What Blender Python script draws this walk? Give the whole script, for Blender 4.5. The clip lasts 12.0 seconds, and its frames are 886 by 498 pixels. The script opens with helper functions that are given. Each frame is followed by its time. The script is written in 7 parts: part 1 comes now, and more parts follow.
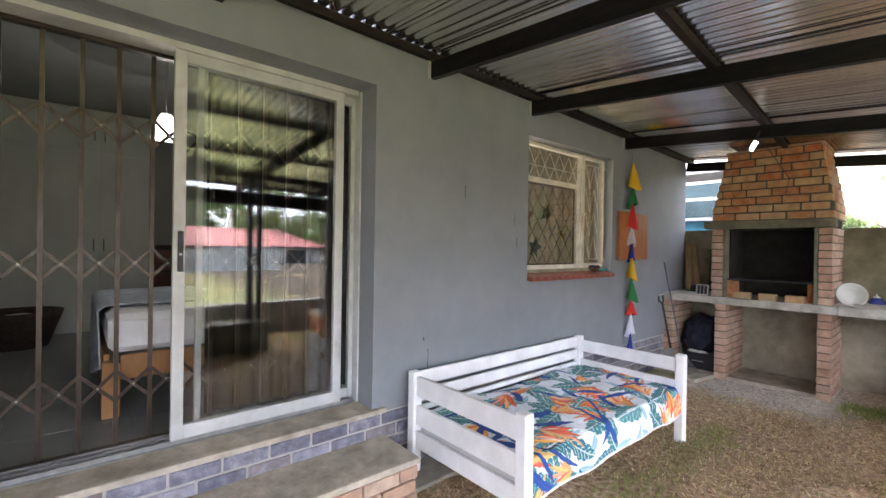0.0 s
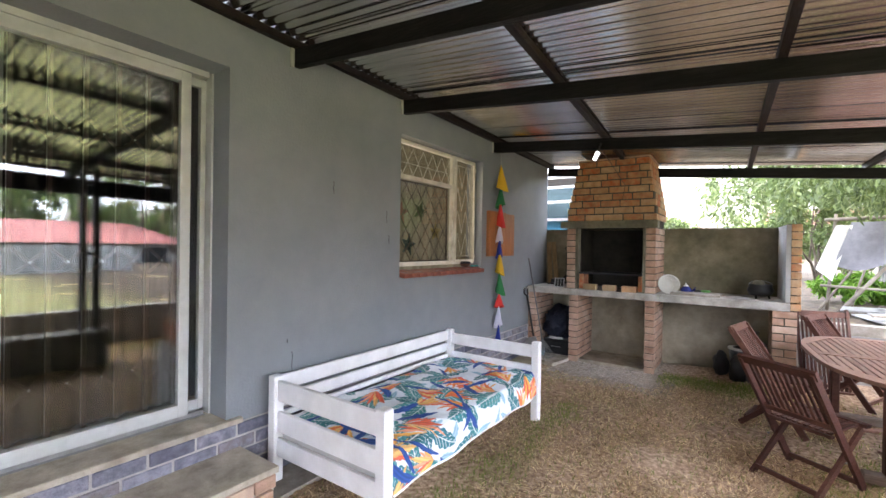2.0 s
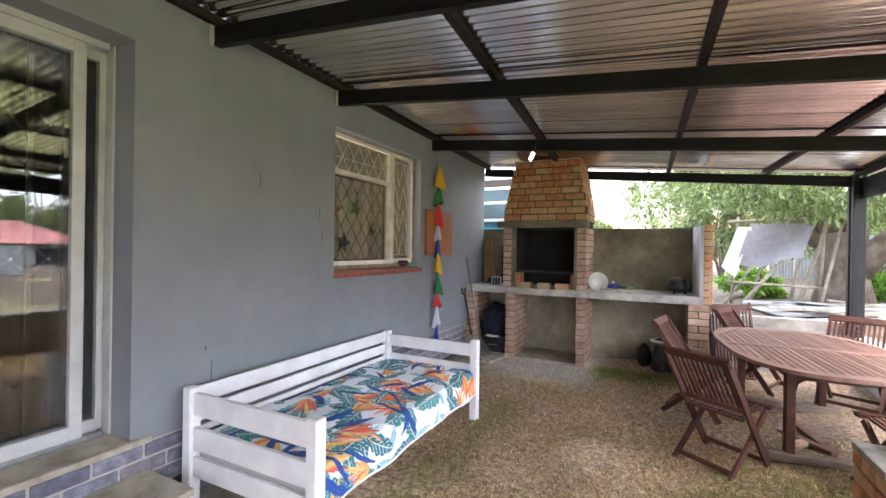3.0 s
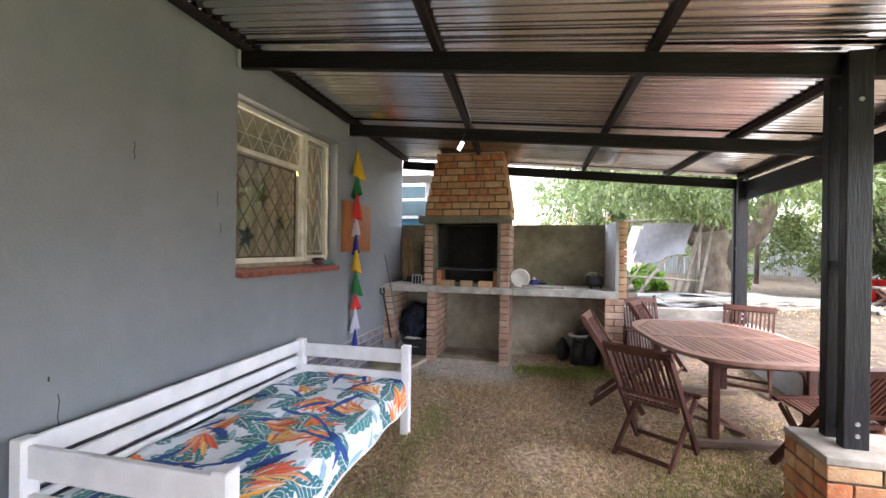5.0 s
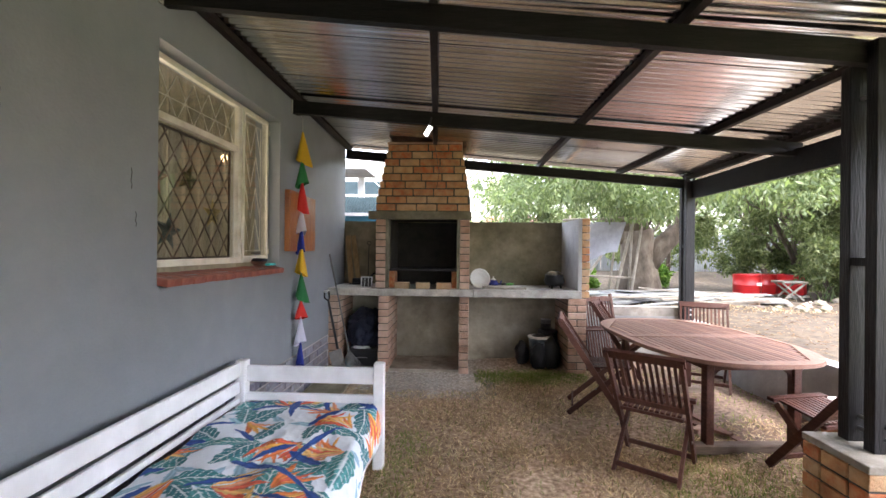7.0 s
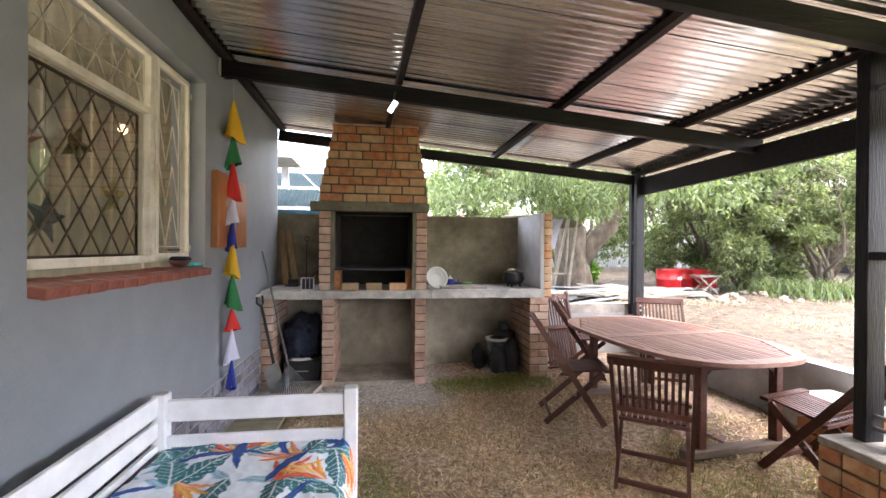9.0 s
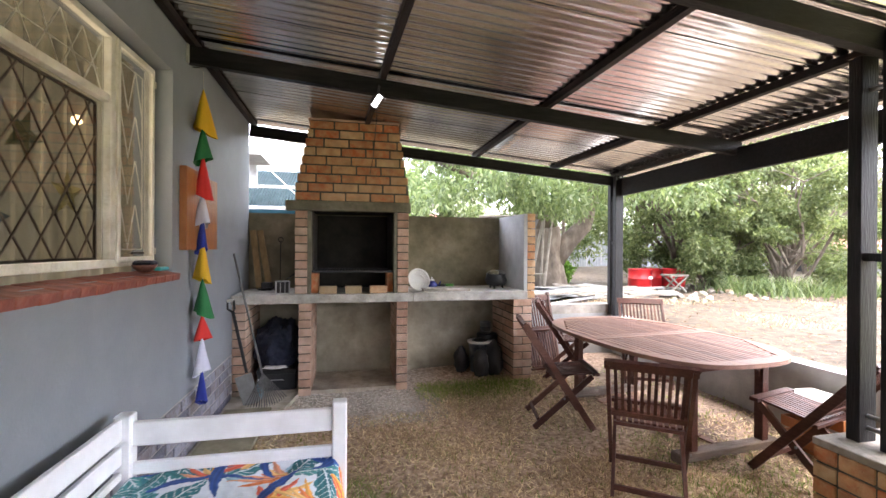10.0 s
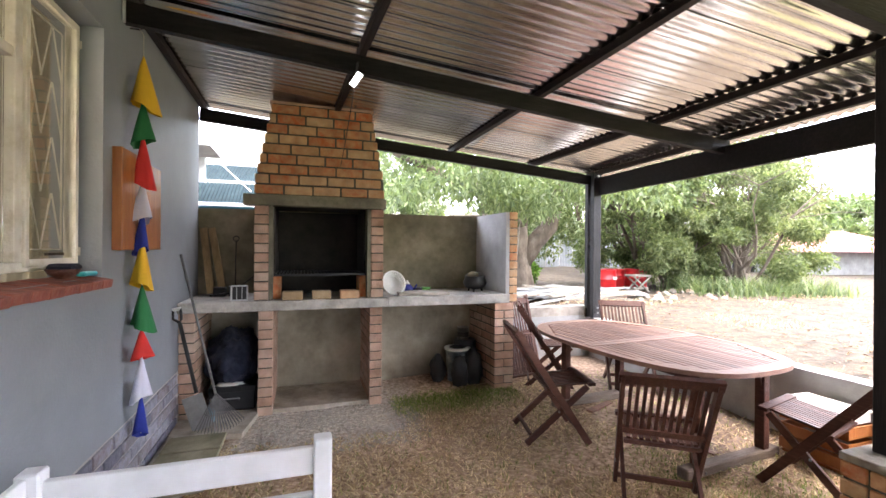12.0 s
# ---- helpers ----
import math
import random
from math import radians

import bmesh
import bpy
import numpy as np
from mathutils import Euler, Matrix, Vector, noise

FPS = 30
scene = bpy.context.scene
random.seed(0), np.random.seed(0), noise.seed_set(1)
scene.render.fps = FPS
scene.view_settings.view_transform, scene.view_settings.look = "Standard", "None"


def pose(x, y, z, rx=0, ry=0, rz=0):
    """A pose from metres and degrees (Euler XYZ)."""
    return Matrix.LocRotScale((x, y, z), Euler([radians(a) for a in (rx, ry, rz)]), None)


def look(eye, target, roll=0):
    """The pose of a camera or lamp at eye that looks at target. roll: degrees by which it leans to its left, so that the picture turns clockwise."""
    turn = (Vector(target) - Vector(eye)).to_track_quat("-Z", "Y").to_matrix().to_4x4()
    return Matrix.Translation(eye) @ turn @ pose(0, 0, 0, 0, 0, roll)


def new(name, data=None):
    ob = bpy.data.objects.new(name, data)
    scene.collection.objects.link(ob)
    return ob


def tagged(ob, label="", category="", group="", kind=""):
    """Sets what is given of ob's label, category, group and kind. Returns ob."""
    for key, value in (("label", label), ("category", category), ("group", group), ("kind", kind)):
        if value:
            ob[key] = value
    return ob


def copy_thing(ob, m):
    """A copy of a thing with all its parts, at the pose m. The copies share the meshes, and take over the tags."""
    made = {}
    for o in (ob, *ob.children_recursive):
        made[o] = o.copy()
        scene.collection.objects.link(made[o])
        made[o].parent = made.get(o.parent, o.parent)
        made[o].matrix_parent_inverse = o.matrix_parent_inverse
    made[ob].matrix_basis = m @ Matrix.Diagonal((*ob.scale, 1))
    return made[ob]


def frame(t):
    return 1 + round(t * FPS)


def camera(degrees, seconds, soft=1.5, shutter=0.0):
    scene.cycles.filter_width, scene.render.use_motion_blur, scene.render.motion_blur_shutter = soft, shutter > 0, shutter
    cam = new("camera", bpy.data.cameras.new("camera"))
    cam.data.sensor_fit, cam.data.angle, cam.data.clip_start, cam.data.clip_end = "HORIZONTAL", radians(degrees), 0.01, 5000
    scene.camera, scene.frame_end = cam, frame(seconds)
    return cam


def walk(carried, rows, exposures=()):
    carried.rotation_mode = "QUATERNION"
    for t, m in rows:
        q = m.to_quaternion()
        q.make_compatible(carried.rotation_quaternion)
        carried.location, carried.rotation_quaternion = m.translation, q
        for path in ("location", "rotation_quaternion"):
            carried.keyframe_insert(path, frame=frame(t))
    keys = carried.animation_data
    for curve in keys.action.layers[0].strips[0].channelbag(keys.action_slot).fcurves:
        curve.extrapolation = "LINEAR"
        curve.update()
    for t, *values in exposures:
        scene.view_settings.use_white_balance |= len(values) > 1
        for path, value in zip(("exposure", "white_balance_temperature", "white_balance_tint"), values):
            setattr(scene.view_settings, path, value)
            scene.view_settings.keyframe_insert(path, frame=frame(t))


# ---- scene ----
cam = camera(91.8, 12.0)
PATH = [
    (0, (2.375, 2.381, 1.506), (0.853, 3.679, 1.499), 0.9),
    (0.5, (2.404, 2.395, 1.508), (0.955, 3.774, 1.498), 0.9),
    (1, (2.434, 2.413, 1.510), (1.075, 3.881, 1.498), 0.9),
    (1.5, (2.456, 2.436, 1.504), (1.201, 3.994, 1.497), 0.9),
    (2, (2.483, 2.480, 1.508), (1.34, 4.121, 1.496), 0.9),
    (2.5, (2.475, 2.517, 1.494), (1.452, 4.235, 1.488), 0.9),
    (3, (2.43, 2.559, 1.486), (1.537, 4.348, 1.482), 0.9),
    (5, (2.071, 2.839, 1.444), (1.605, 4.784, 1.444), 0.8),
    (5.5, (1.933, 2.956, 1.434), (1.558, 4.92, 1.434), 0.7),
    (6, (1.832, 3.063, 1.43), (1.529, 5.04, 1.434), 0.7),
    (6.5, (1.692, 3.159, 1.424), (1.489, 5.149, 1.427), 0.65),
    (7, (1.559, 3.255, 1.43), (1.466, 5.253, 1.432), 0.6),
    (9, (1.176, 3.756, 1.411), (1.458, 5.736, 1.406), 0.5),
    (9.5, (1.154, 3.823, 1.404), (1.491, 5.795, 1.405), 0.5),
    (10, (1.072, 3.906, 1.422), (1.492, 5.862, 1.418), 0.35),
    (10.5, (1.032, 3.98, 1.416), (1.515, 5.921, 1.417), 0.4),
    (11, (0.994, 4.075, 1.416), (1.541, 5.999, 1.416), 0.3),
    (11.5, (0.972, 4.189, 1.419), (1.555, 6.102, 1.416), 0.3),
    (12, (0.95, 4.291, 1.421), (1.566, 6.194, 1.42), 0.45),
]
EXPOSURES = [(0.0, 3.32, 6600, 16), (2.5, 3.24, 6600, 16), (7.0, 3.15, 6650, 16), (9.5, 3.42, 6750, 17), (12.0, 3.47, 6750, 17)]
walk(cam, [(t, look(eye, target, roll)) for t, eye, target, roll in PATH], EXPOSURES)

# sky and sun: bright overcast day
world = bpy.data.worlds.new("sky")
scene.world = world
world.use_nodes = True
wn = world.node_tree
sky = wn.nodes.new("ShaderNodeTexSky")
sky.sky_type = "NISHITA"
sky.sun_disc = False
sky.sun_elevation = radians(64)
sky.sun_rotation = radians(120)
sky.air_density, sky.dust_density, sky.ozone_density = 1.0, 6.0, 0.6
haze = wn.nodes.new("ShaderNodeMix")
haze.data_type = "RGBA"
haze.inputs[0].default_value = 0.6
haze.inputs[7].default_value = (8.6, 9.6, 11.2, 1)
wn.links.new(sky.outputs[0], haze.inputs[6])
wn.links.new(haze.outputs[2], wn.nodes["Background"].inputs[0])
wn.nodes["Background"].inputs[1].default_value = 0.15
sun = new("sun", bpy.data.lights.new("sun", "SUN"))
sun.data.energy, sun.data.angle, sun.data.color = 0.55, radians(25), (1, 0.98, 0.95)
SUN_DIR = Vector((math.sin(radians(120)) * math.cos(radians(64)), math.cos(radians(120)) * math.cos(radians(64)), math.sin(radians(64))))
sun.matrix_world = look(SUN_DIR * 50, (0, 0, 0))


# ---- materials ----
def material(name, colours, scale=6.0, rough=0.7, metal=0.0, bump=0.0, bump_scale=40.0, per="", stretch=(1, 1, 1), detail=4.0,
             stain=0.25, stain_scale=1.3, spec=0.5):
    """A surface whose colour wanders through colours in fine grain, with broad stains and fine relief."""
    m = bpy.data.materials.new(name)
    m.use_nodes = True
    nt = m.node_tree
    N, L = nt.nodes, nt.links
    b = N["Principled BSDF"]
    b.inputs["Metallic"].default_value = metal
    b.inputs["Specular IOR Level"].default_value = spec
    tc, mp = N.new("ShaderNodeTexCoord"), N.new("ShaderNodeMapping")
    mp.inputs["Scale"].default_value = stretch
    L.new(tc.outputs["Object"], mp.inputs["Vector"])
    vec = mp.outputs[0]
    info = None
    if per:
        info = N.new("ShaderNodeObjectInfo" if per == "object" else "ShaderNodeNewGeometry")
        rnd = info.outputs["Random" if per == "object" else "Random Per Island"]
        off = N.new("ShaderNodeVectorMath")
        off.operation = "ADD"
        sc = N.new("ShaderNodeMath")
        sc.operation = "MULTIPLY"
        sc.inputs[1].default_value = 37.0
        L.new(rnd, sc.inputs[0])
        L.new(vec, off.inputs[0])
        L.new(sc.outputs[0], off.inputs[1])
        vec = off.outputs[0]
    fine = N.new("ShaderNodeTexNoise")
    fine.inputs["Scale"].default_value, fine.inputs["Detail"].default_value = scale, detail
    fine.inputs["Roughness"].default_value = 0.65
    L.new(vec, fine.inputs["Vector"])
    ramp = N.new("ShaderNodeValToRGB")
    while len(ramp.color_ramp.elements) < len(colours):
        ramp.color_ramp.elements.new(0.5)
    for i, c in enumerate(colours):
        e = ramp.color_ramp.elements[i]
        e.position, e.color = 0.3 + 0.4 * i / max(1, len(colours) - 1), (*c, 1)
    if per:
        mixf = N.new("ShaderNodeMath")
        mixf.operation = "MULTIPLY_ADD"
        mixf.inputs[1].default_value = 0.36
        L.new(rnd, mixf.inputs[0])
        sub = N.new("ShaderNodeMath")
        sub.operation = "MULTIPLY_ADD"
        sub.inputs[1].default_value, sub.inputs[2].default_value = 0.55, 0.05
        L.new(fine.outputs[0], sub.inputs[0])
        L.new(sub.outputs[0], mixf.inputs[2])
        L.new(mixf.outputs[0], ramp.inputs[0])
    else:
        L.new(fine.outputs[0], ramp.inputs[0])
    broad = N.new("ShaderNodeTexNoise")
    broad.inputs["Scale"].default_value, broad.inputs["Detail"].default_value = stain_scale, 6.0
    L.new(vec, broad.inputs["Vector"])
    rng = N.new("ShaderNodeMapRange")
    rng.inputs[1].default_value, rng.inputs[2].default_value = 0.3, 0.7
    rng.inputs[3].default_value, rng.inputs[4].default_value = 1.0 - stain, 1.0 + 0.3 * stain
    L.new(broad.outputs[0], rng.inputs[0])
    mul = N.new("ShaderNodeMix")
    mul.data_type, mul.blend_type = "RGBA", "MULTIPLY"
    mul.inputs[0].default_value = 1.0
    L.new(ramp.outputs[0], mul.inputs[6])
    L.new(rng.outputs[0], mul.inputs[7])
    L.new(mul.outputs[2], b.inputs["Base Color"])
    rr = N.new("ShaderNodeMapRange")
    rr.inputs[3].default_value, rr.inputs[4].default_value = max(0.02, rough - 0.1), min(1, rough + 0.1)
    L.new(broad.outputs[0], rr.inputs[0])
    L.new(rr.outputs[0], b.inputs["Roughness"])
    if bump:
        bn, bt = N.new("ShaderNodeBump"), N.new("ShaderNodeTexNoise")
        bt.inputs["Scale"].default_value, bt.inputs["Detail"].default_value = bump_scale, 5.0
        L.new(vec, bt.inputs["Vector"])
        bn.inputs["Strength"].default_value, bn.inputs["Distance"].default_value = bump, 0.01
        L.new(bt.outputs[0], bn.inputs["Height"])
        L.new(bn.outputs[0], b.inputs["Normal"])
    return m


def emitter(name, colour, strength):
    m = bpy.data.materials.new(name)
    m.use_nodes = True
    b = m.node_tree.nodes["Principled BSDF"]
    b.inputs["Base Color"].default_value = (*colour, 1)
    b.inputs["Emission Color"].default_value = (*colour, 1)
    b.inputs["Emission Strength"].default_value = strength
    return m


def glass(name, tint=(1, 1, 1), rough=0.0):
    m = bpy.data.materials.new(name)
    m.use_nodes = True
    b = m.node_tree.nodes["Principled BSDF"]
    b.inputs["Base Color"].default_value = (*tint, 1)
    b.inputs["Roughness"].default_value = rough
    b.inputs["Transmission Weight"].default_value = 1.0
    b.inputs["IOR"].default_value = 1.62
    return m


M = {
    "wall": material("grey_wall_paint", [(0.21, 0.23, 0.255), (0.23, 0.25, 0.275), (0.25, 0.27, 0.295)], 3, 0.6, bump=0.25, bump_scale=60, stain=0.12, stain_scale=0.8),
    "reveal": material("grey_reveal_paint", [(0.10, 0.11, 0.12), (0.125, 0.135, 0.145)], 5, 0.7, bump=0.2),
    "room": material("room_paint", [(0.34, 0.355, 0.325), (0.39, 0.40, 0.37)], 2, 0.8, stain=0.1),
    "ceiling": material("ceiling_board", [(0.40, 0.41, 0.38), (0.45, 0.46, 0.43)], 2, 0.8, stain=0.1),
    "white_metal": material("white_powder_coat", [(0.47, 0.485, 0.48), (0.55, 0.565, 0.56)], 8, 0.4, stain=0.12, stain_scale=4),
    "cream_paint": material("flaking_cream_paint", [(0.62, 0.58, 0.47), (0.74, 0.71, 0.62), (0.76, 0.74, 0.66)], 14, 0.5, bump=0.5, bump_scale=50, stain=0.25, stain_scale=6),
    "bronze": material("bronze_gate_steel", [(0.035, 0.025, 0.02), (0.06, 0.045, 0.036)], 10, 0.35, metal=0.3),
    "roof": material("galvanised_sheet", [(0.60, 0.595, 0.58), (0.80, 0.795, 0.78), (0.90, 0.89, 0.87)], 2.5, 0.17, metal=1.0, stretch=(0.25, 3, 1), stain=0.3, stain_scale=0.7),
    "beam": material("black_stained_timber", [(0.004, 0.0035, 0.004), (0.008, 0.007, 0.0075), (0.016, 0.014, 0.014)], 12, 0.6, bump=0.4, stretch=(0.4, 3, 3), stain=0.3, spec=0.25),
    "post": material("black_stained_post", [(0.005, 0.0045, 0.0055), (0.010, 0.009, 0.0105), (0.018, 0.017, 0.019)], 14, 0.5, bump=0.4, stretch=(3, 3, 0.3), stain=0.3, spec=0.3),
    "purlin": material("dark_brown_timber", [(0.010, 0.0055, 0.005), (0.020, 0.012, 0.010)], 12, 0.6, spec=0.3, bump=0.4, stretch=(3, 0.4, 3)),
    "brick": material("orange_face_brick", [(0.52, 0.13, 0.045), (0.52, 0.25, 0.12), (0.56, 0.34, 0.18), (0.58, 0.40, 0.24)], 16, 0.85, bump=0.8, bump_scale=70, per="object", stain=0.3, stain_scale=9),
    "brick_pale": material("pale_pink_brick", [(0.44, 0.26, 0.18), (0.52, 0.34, 0.25), (0.54, 0.40, 0.31)], 16, 0.85, bump=0.8, bump_scale=70, per="object", stain=0.3, stain_scale=9),
    "brick_purple": material("painted_purple_brick", [(0.10, 0.10, 0.14), (0.16, 0.16, 0.21), (0.30, 0.30, 0.36), (0.22, 0.19, 0.2)], 18, 0.55, bump=0.8, bump_scale=60, per="object", stain=0.3, stain_scale=10),
    "mortar": material("grey_mortar", [(0.075, 0.07, 0.052), (0.13, 0.12, 0.095)], 30, 0.95, bump=0.8, bump_scale=120),
    "mortar_pale": material("pale_mortar", [(0.42, 0.39, 0.37), (0.52, 0.49, 0.47)], 30, 0.95, bump=0.8, bump_scale=120),
    "concrete": material("grey_concrete", [(0.27, 0.24, 0.20), (0.37, 0.335, 0.285), (0.47, 0.43, 0.375)], 9, 0.85, bump=0.6, bump_scale=50, stain=0.35, stain_scale=3),
    "step": material("worn_tan_cement", [(0.33, 0.285, 0.22), (0.47, 0.415, 0.335), (0.58, 0.52, 0.43)], 9, 0.85, bump=0.6, bump_scale=50, stain=0.35, stain_scale=3),
    "plaster": material("olive_grey_plaster", [(0.16, 0.145, 0.09), (0.245, 0.22, 0.145), (0.34, 0.305, 0.215)], 4, 0.9, bump=0.3, bump_scale=30, stain=0.45, stain_scale=1.8),
    "plaster_low": material("stained_recess_plaster", [(0.26, 0.23, 0.17), (0.40, 0.36, 0.27), (0.52, 0.47, 0.37)], 3, 0.9, bump=0.3, bump_scale=30, stain=0.5, stain_scale=1.6),
    "counter": material("pale_cast_concrete", [(0.34, 0.32, 0.29), (0.48, 0.455, 0.41), (0.60, 0.575, 0.53)], 9, 0.8, bump=0.6, bump_scale=50, stain=0.35, stain_scale=3),
    "plaster_pale": material("pale_cement_render", [(0.35, 0.35, 0.34), (0.45, 0.45, 0.44)], 5, 0.85, bump=0.3, stain=0.3, stain_scale=3),
    "soot": material("sooted_plaster", [(0.012, 0.011, 0.010), (0.045, 0.038, 0.03)], 6, 0.9, stain=0.4),
    "lintel": material("green_grey_lintel", [(0.15, 0.145, 0.10), (0.24, 0.225, 0.17)], 14, 0.85, bump=0.5, stain=0.4, stain_scale=5),
    "sill": material("red_sill_paint", [(0.19, 0.045, 0.03), (0.27, 0.075, 0.05), (0.32, 0.12, 0.085)], 12, 0.65, bump=0.6, stain=0.3, stain_scale=8),
    "white_paint": material("white_gloss_paint", [(0.80, 0.80, 0.82), (0.86, 0.86, 0.88)], 5, 0.4, bump=0.1, stain=0.12, stain_scale=5),
    "teak": material("oiled_teak", [(0.055, 0.019, 0.013), (0.095, 0.036, 0.025), (0.15, 0.068, 0.048)], 20, 0.5, spec=0.3, bump=0.4, stretch=(4, 0.5, 4), per="object", stain=0.3, stain_scale=4),
    "teak_top": material("weathered_teak_top", [(0.13, 0.052, 0.036), (0.21, 0.10, 0.07), (0.30, 0.165, 0.12)], 20, 0.5, bump=0.4, stretch=(4, 0.5, 4), per="object", stain=0.3, stain_scale=4),
    "steel": material("dull_steel", [(0.3, 0.3, 0.3), (0.42, 0.42, 0.42)], 15, 0.45, metal=0.9),
    "black": material("black_plastic", [(0.012, 0.012, 0.014), (0.025, 0.025, 0.028)], 10, 0.5),
    "tile": material("grey_floor_tile", [(0.20, 0.205, 0.20), (0.25, 0.255, 0.25)], 4, 0.35, per="object", stain=0.15),
}


# ---- building blocks ----
def mesh_of(name, bm, mat):
    me = bpy.data.meshes.new(name)
    bm.normal_update()
    bm.to_mesh(me)
    bm.free()
    me.materials.append(mat)
    return me


def part(name, bm, mat, parent=None, label="", smooth=False):
    me = bm if isinstance(bm, bpy.types.Mesh) else mesh_of(name, bm, mat)
    if smooth:
        me.polygons.foreach_set("use_smooth", [True] * len(me.polygons))
    ob = new(name, me)
    if parent is not None:
        ob.parent = parent
    return tagged(ob, label)


def empty(name, at, label, category, group="", turn=0.0, kind=""):
    ob = new(name)
    ob.matrix_world = pose(*at, 0, 0, turn)
    return tagged(ob, label, category, group, kind)


def structure(name, bm, mat, label="", smooth=False):
    return tagged(part(name, bm, mat, None, label, smooth), kind="structure")


def B():
    return bmesh.new()


def box(bm, x0, y0, z0, x1, y1, z1, bevel=0.0, m=None):
    made = bmesh.ops.create_cube(bm, size=1.0)["verts"]
    for v in made:
        v.co = Vector(((x0 + x1) / 2 + v.co.x * (x1 - x0), (y0 + y1) / 2 + v.co.y * (y1 - y0), (z0 + z1) / 2 + v.co.z * (z1 - z0)))
    if bevel:
        edges = list({e for v in made for e in v.link_edges})
        made = bmesh.ops.bevel(bm, geom=edges, offset=bevel, segments=1, affect="EDGES")["verts"] if len(bm.verts) == 8 else made
    if m is not None:
        bmesh.ops.transform(bm, matrix=m, verts=list(made))
    return bm


def bar(bm, p, q, w, h, up=(0, 0, 1)):
    """A straight bar from p to q, w wide and h deep along up."""
    p, q = Vector(p), Vector(q)
    along = (q - p).normalized()
    side = along.cross(Vector(up)).normalized()
    top = side.cross(along).normalized()
    vs = [bm.verts.new(e + side * (w / 2) * a + top * (h / 2) * b) for e in (p, q) for a, b in ((-1, -1), (1, -1), (1, 1), (-1, 1))]
    for f in ((3, 2, 1, 0), (4, 5, 6, 7), (0, 1, 5, 4), (1, 2, 6, 5), (2, 3, 7, 6), (3, 0, 4, 7)):
        bm.faces.new([vs[i] for i in f])
    return bm


def tube(bm, points, radii, sides=8):
    """A round limb through points, closed at its ends."""
    rings = []
    for i, p in enumerate(points):
        p = Vector(p)
        a = Vector(points[max(0, i - 1)])
        b = Vector(points[min(len(points) - 1, i + 1)])
        d = (b - a).normalized()
        s = d.cross(Vector((0.31, 0.17, 0.93)) if abs(d.z) < 0.95 else Vector((1, 0.1, 0))).normalized()
        t = d.cross(s)
        r = radii[i] if hasattr(radii, "__len__") else radii
        rings.append([bm.verts.new(p + (s * math.cos(k * math.tau / sides) + t * math.sin(k * math.tau / sides)) * r) for k in range(sides)])
    for r0, r1 in zip(rings, rings[1:]):
        for k in range(sides):
            bm.faces.new((r0[k], r0[(k + 1) % sides], r1[(k + 1) % sides], r1[k]))
    bm.faces.new(rings[0][::-1])
    bm.faces.new(rings[-1])
    return bm


def lathe(bm, profile, at=(0, 0, 0), sides=20, m=None):
    """Turns (radius, height) points round the z axis at a place."""
    rings = []
    for r, z in profile:
        ring = [Vector((at[0] + r * math.cos(k * math.tau / sides), at[1] + r * math.sin(k * math.tau / sides), at[2] + z)) for k in range(sides)]
        rings.append([bm.verts.new(m @ v if m else v) for v in ring])
    for r0, r1 in zip(rings, rings[1:]):
        for k in range(sides):
            bm.faces.new((r0[k], r0[(k + 1) % sides], r1[(k + 1) % sides], r1[k]))
    bm.faces.new(rings[0][::-1])
    bm.faces.new(rings[-1])
    return bm


def slab(bm, outline, z0, z1):
    """An upright prism over an outline of (x, y)."""
    lo = [bm.verts.new((x, y, z0)) for x, y in outline]
    hi = [bm.verts.new((x, y, z1)) for x, y in outline]
    n = len(outline)
    for i in range(n):
        bm.faces.new((lo[i], lo[(i + 1) % n], hi[(i + 1) % n], hi[i]))
    bm.faces.new(lo[::-1])
    bm.faces.new(hi)
    return bm


# ---- house ----
SLOPE, BEAM_Z, FALL = -0.087, 2.695, -0.016    # underside of the roof beams at the wall, falling outward and towards the braai
FLOOR = 0.45                           # floor inside the house
OPEN_Y0, OPEN_Y1, OPEN_TOP = 1.75, 3.83, 2.54
WIN_Y0, WIN_Y1, WIN_Z0, WIN_Z1 = 5.375, 6.83, 1.27, 2.50
SOUTH, NORTH, WALL_TOP = -3.0, 8.85, 3.3
T = 0.22


def wall_with_holes(name, x0, x1, y0, y1, z0, z1, holes, mat, label):
    """A wall along y with real openings (y0, y1, z0, z1)."""
    bm = B()
    edges = sorted({y0, y1, *[h[0] for h in holes], *[h[1] for h in holes]})
    for a, b in zip(edges, edges[1:]):
        gap = [h for h in holes if h[0] <= a and h[1] >= b]
        z = z0
        for h in sorted(gap, key=lambda h: h[2]):
            if h[2] > z:
                box(bm, x0, a, z, x1, b, h[2])
            z = h[3]
        box(bm, x0, a, z, x1, b, z1)
    bmesh.ops.remove_doubles(bm, verts=bm.verts, dist=1e-5)
    return structure(name, bm, mat, label)


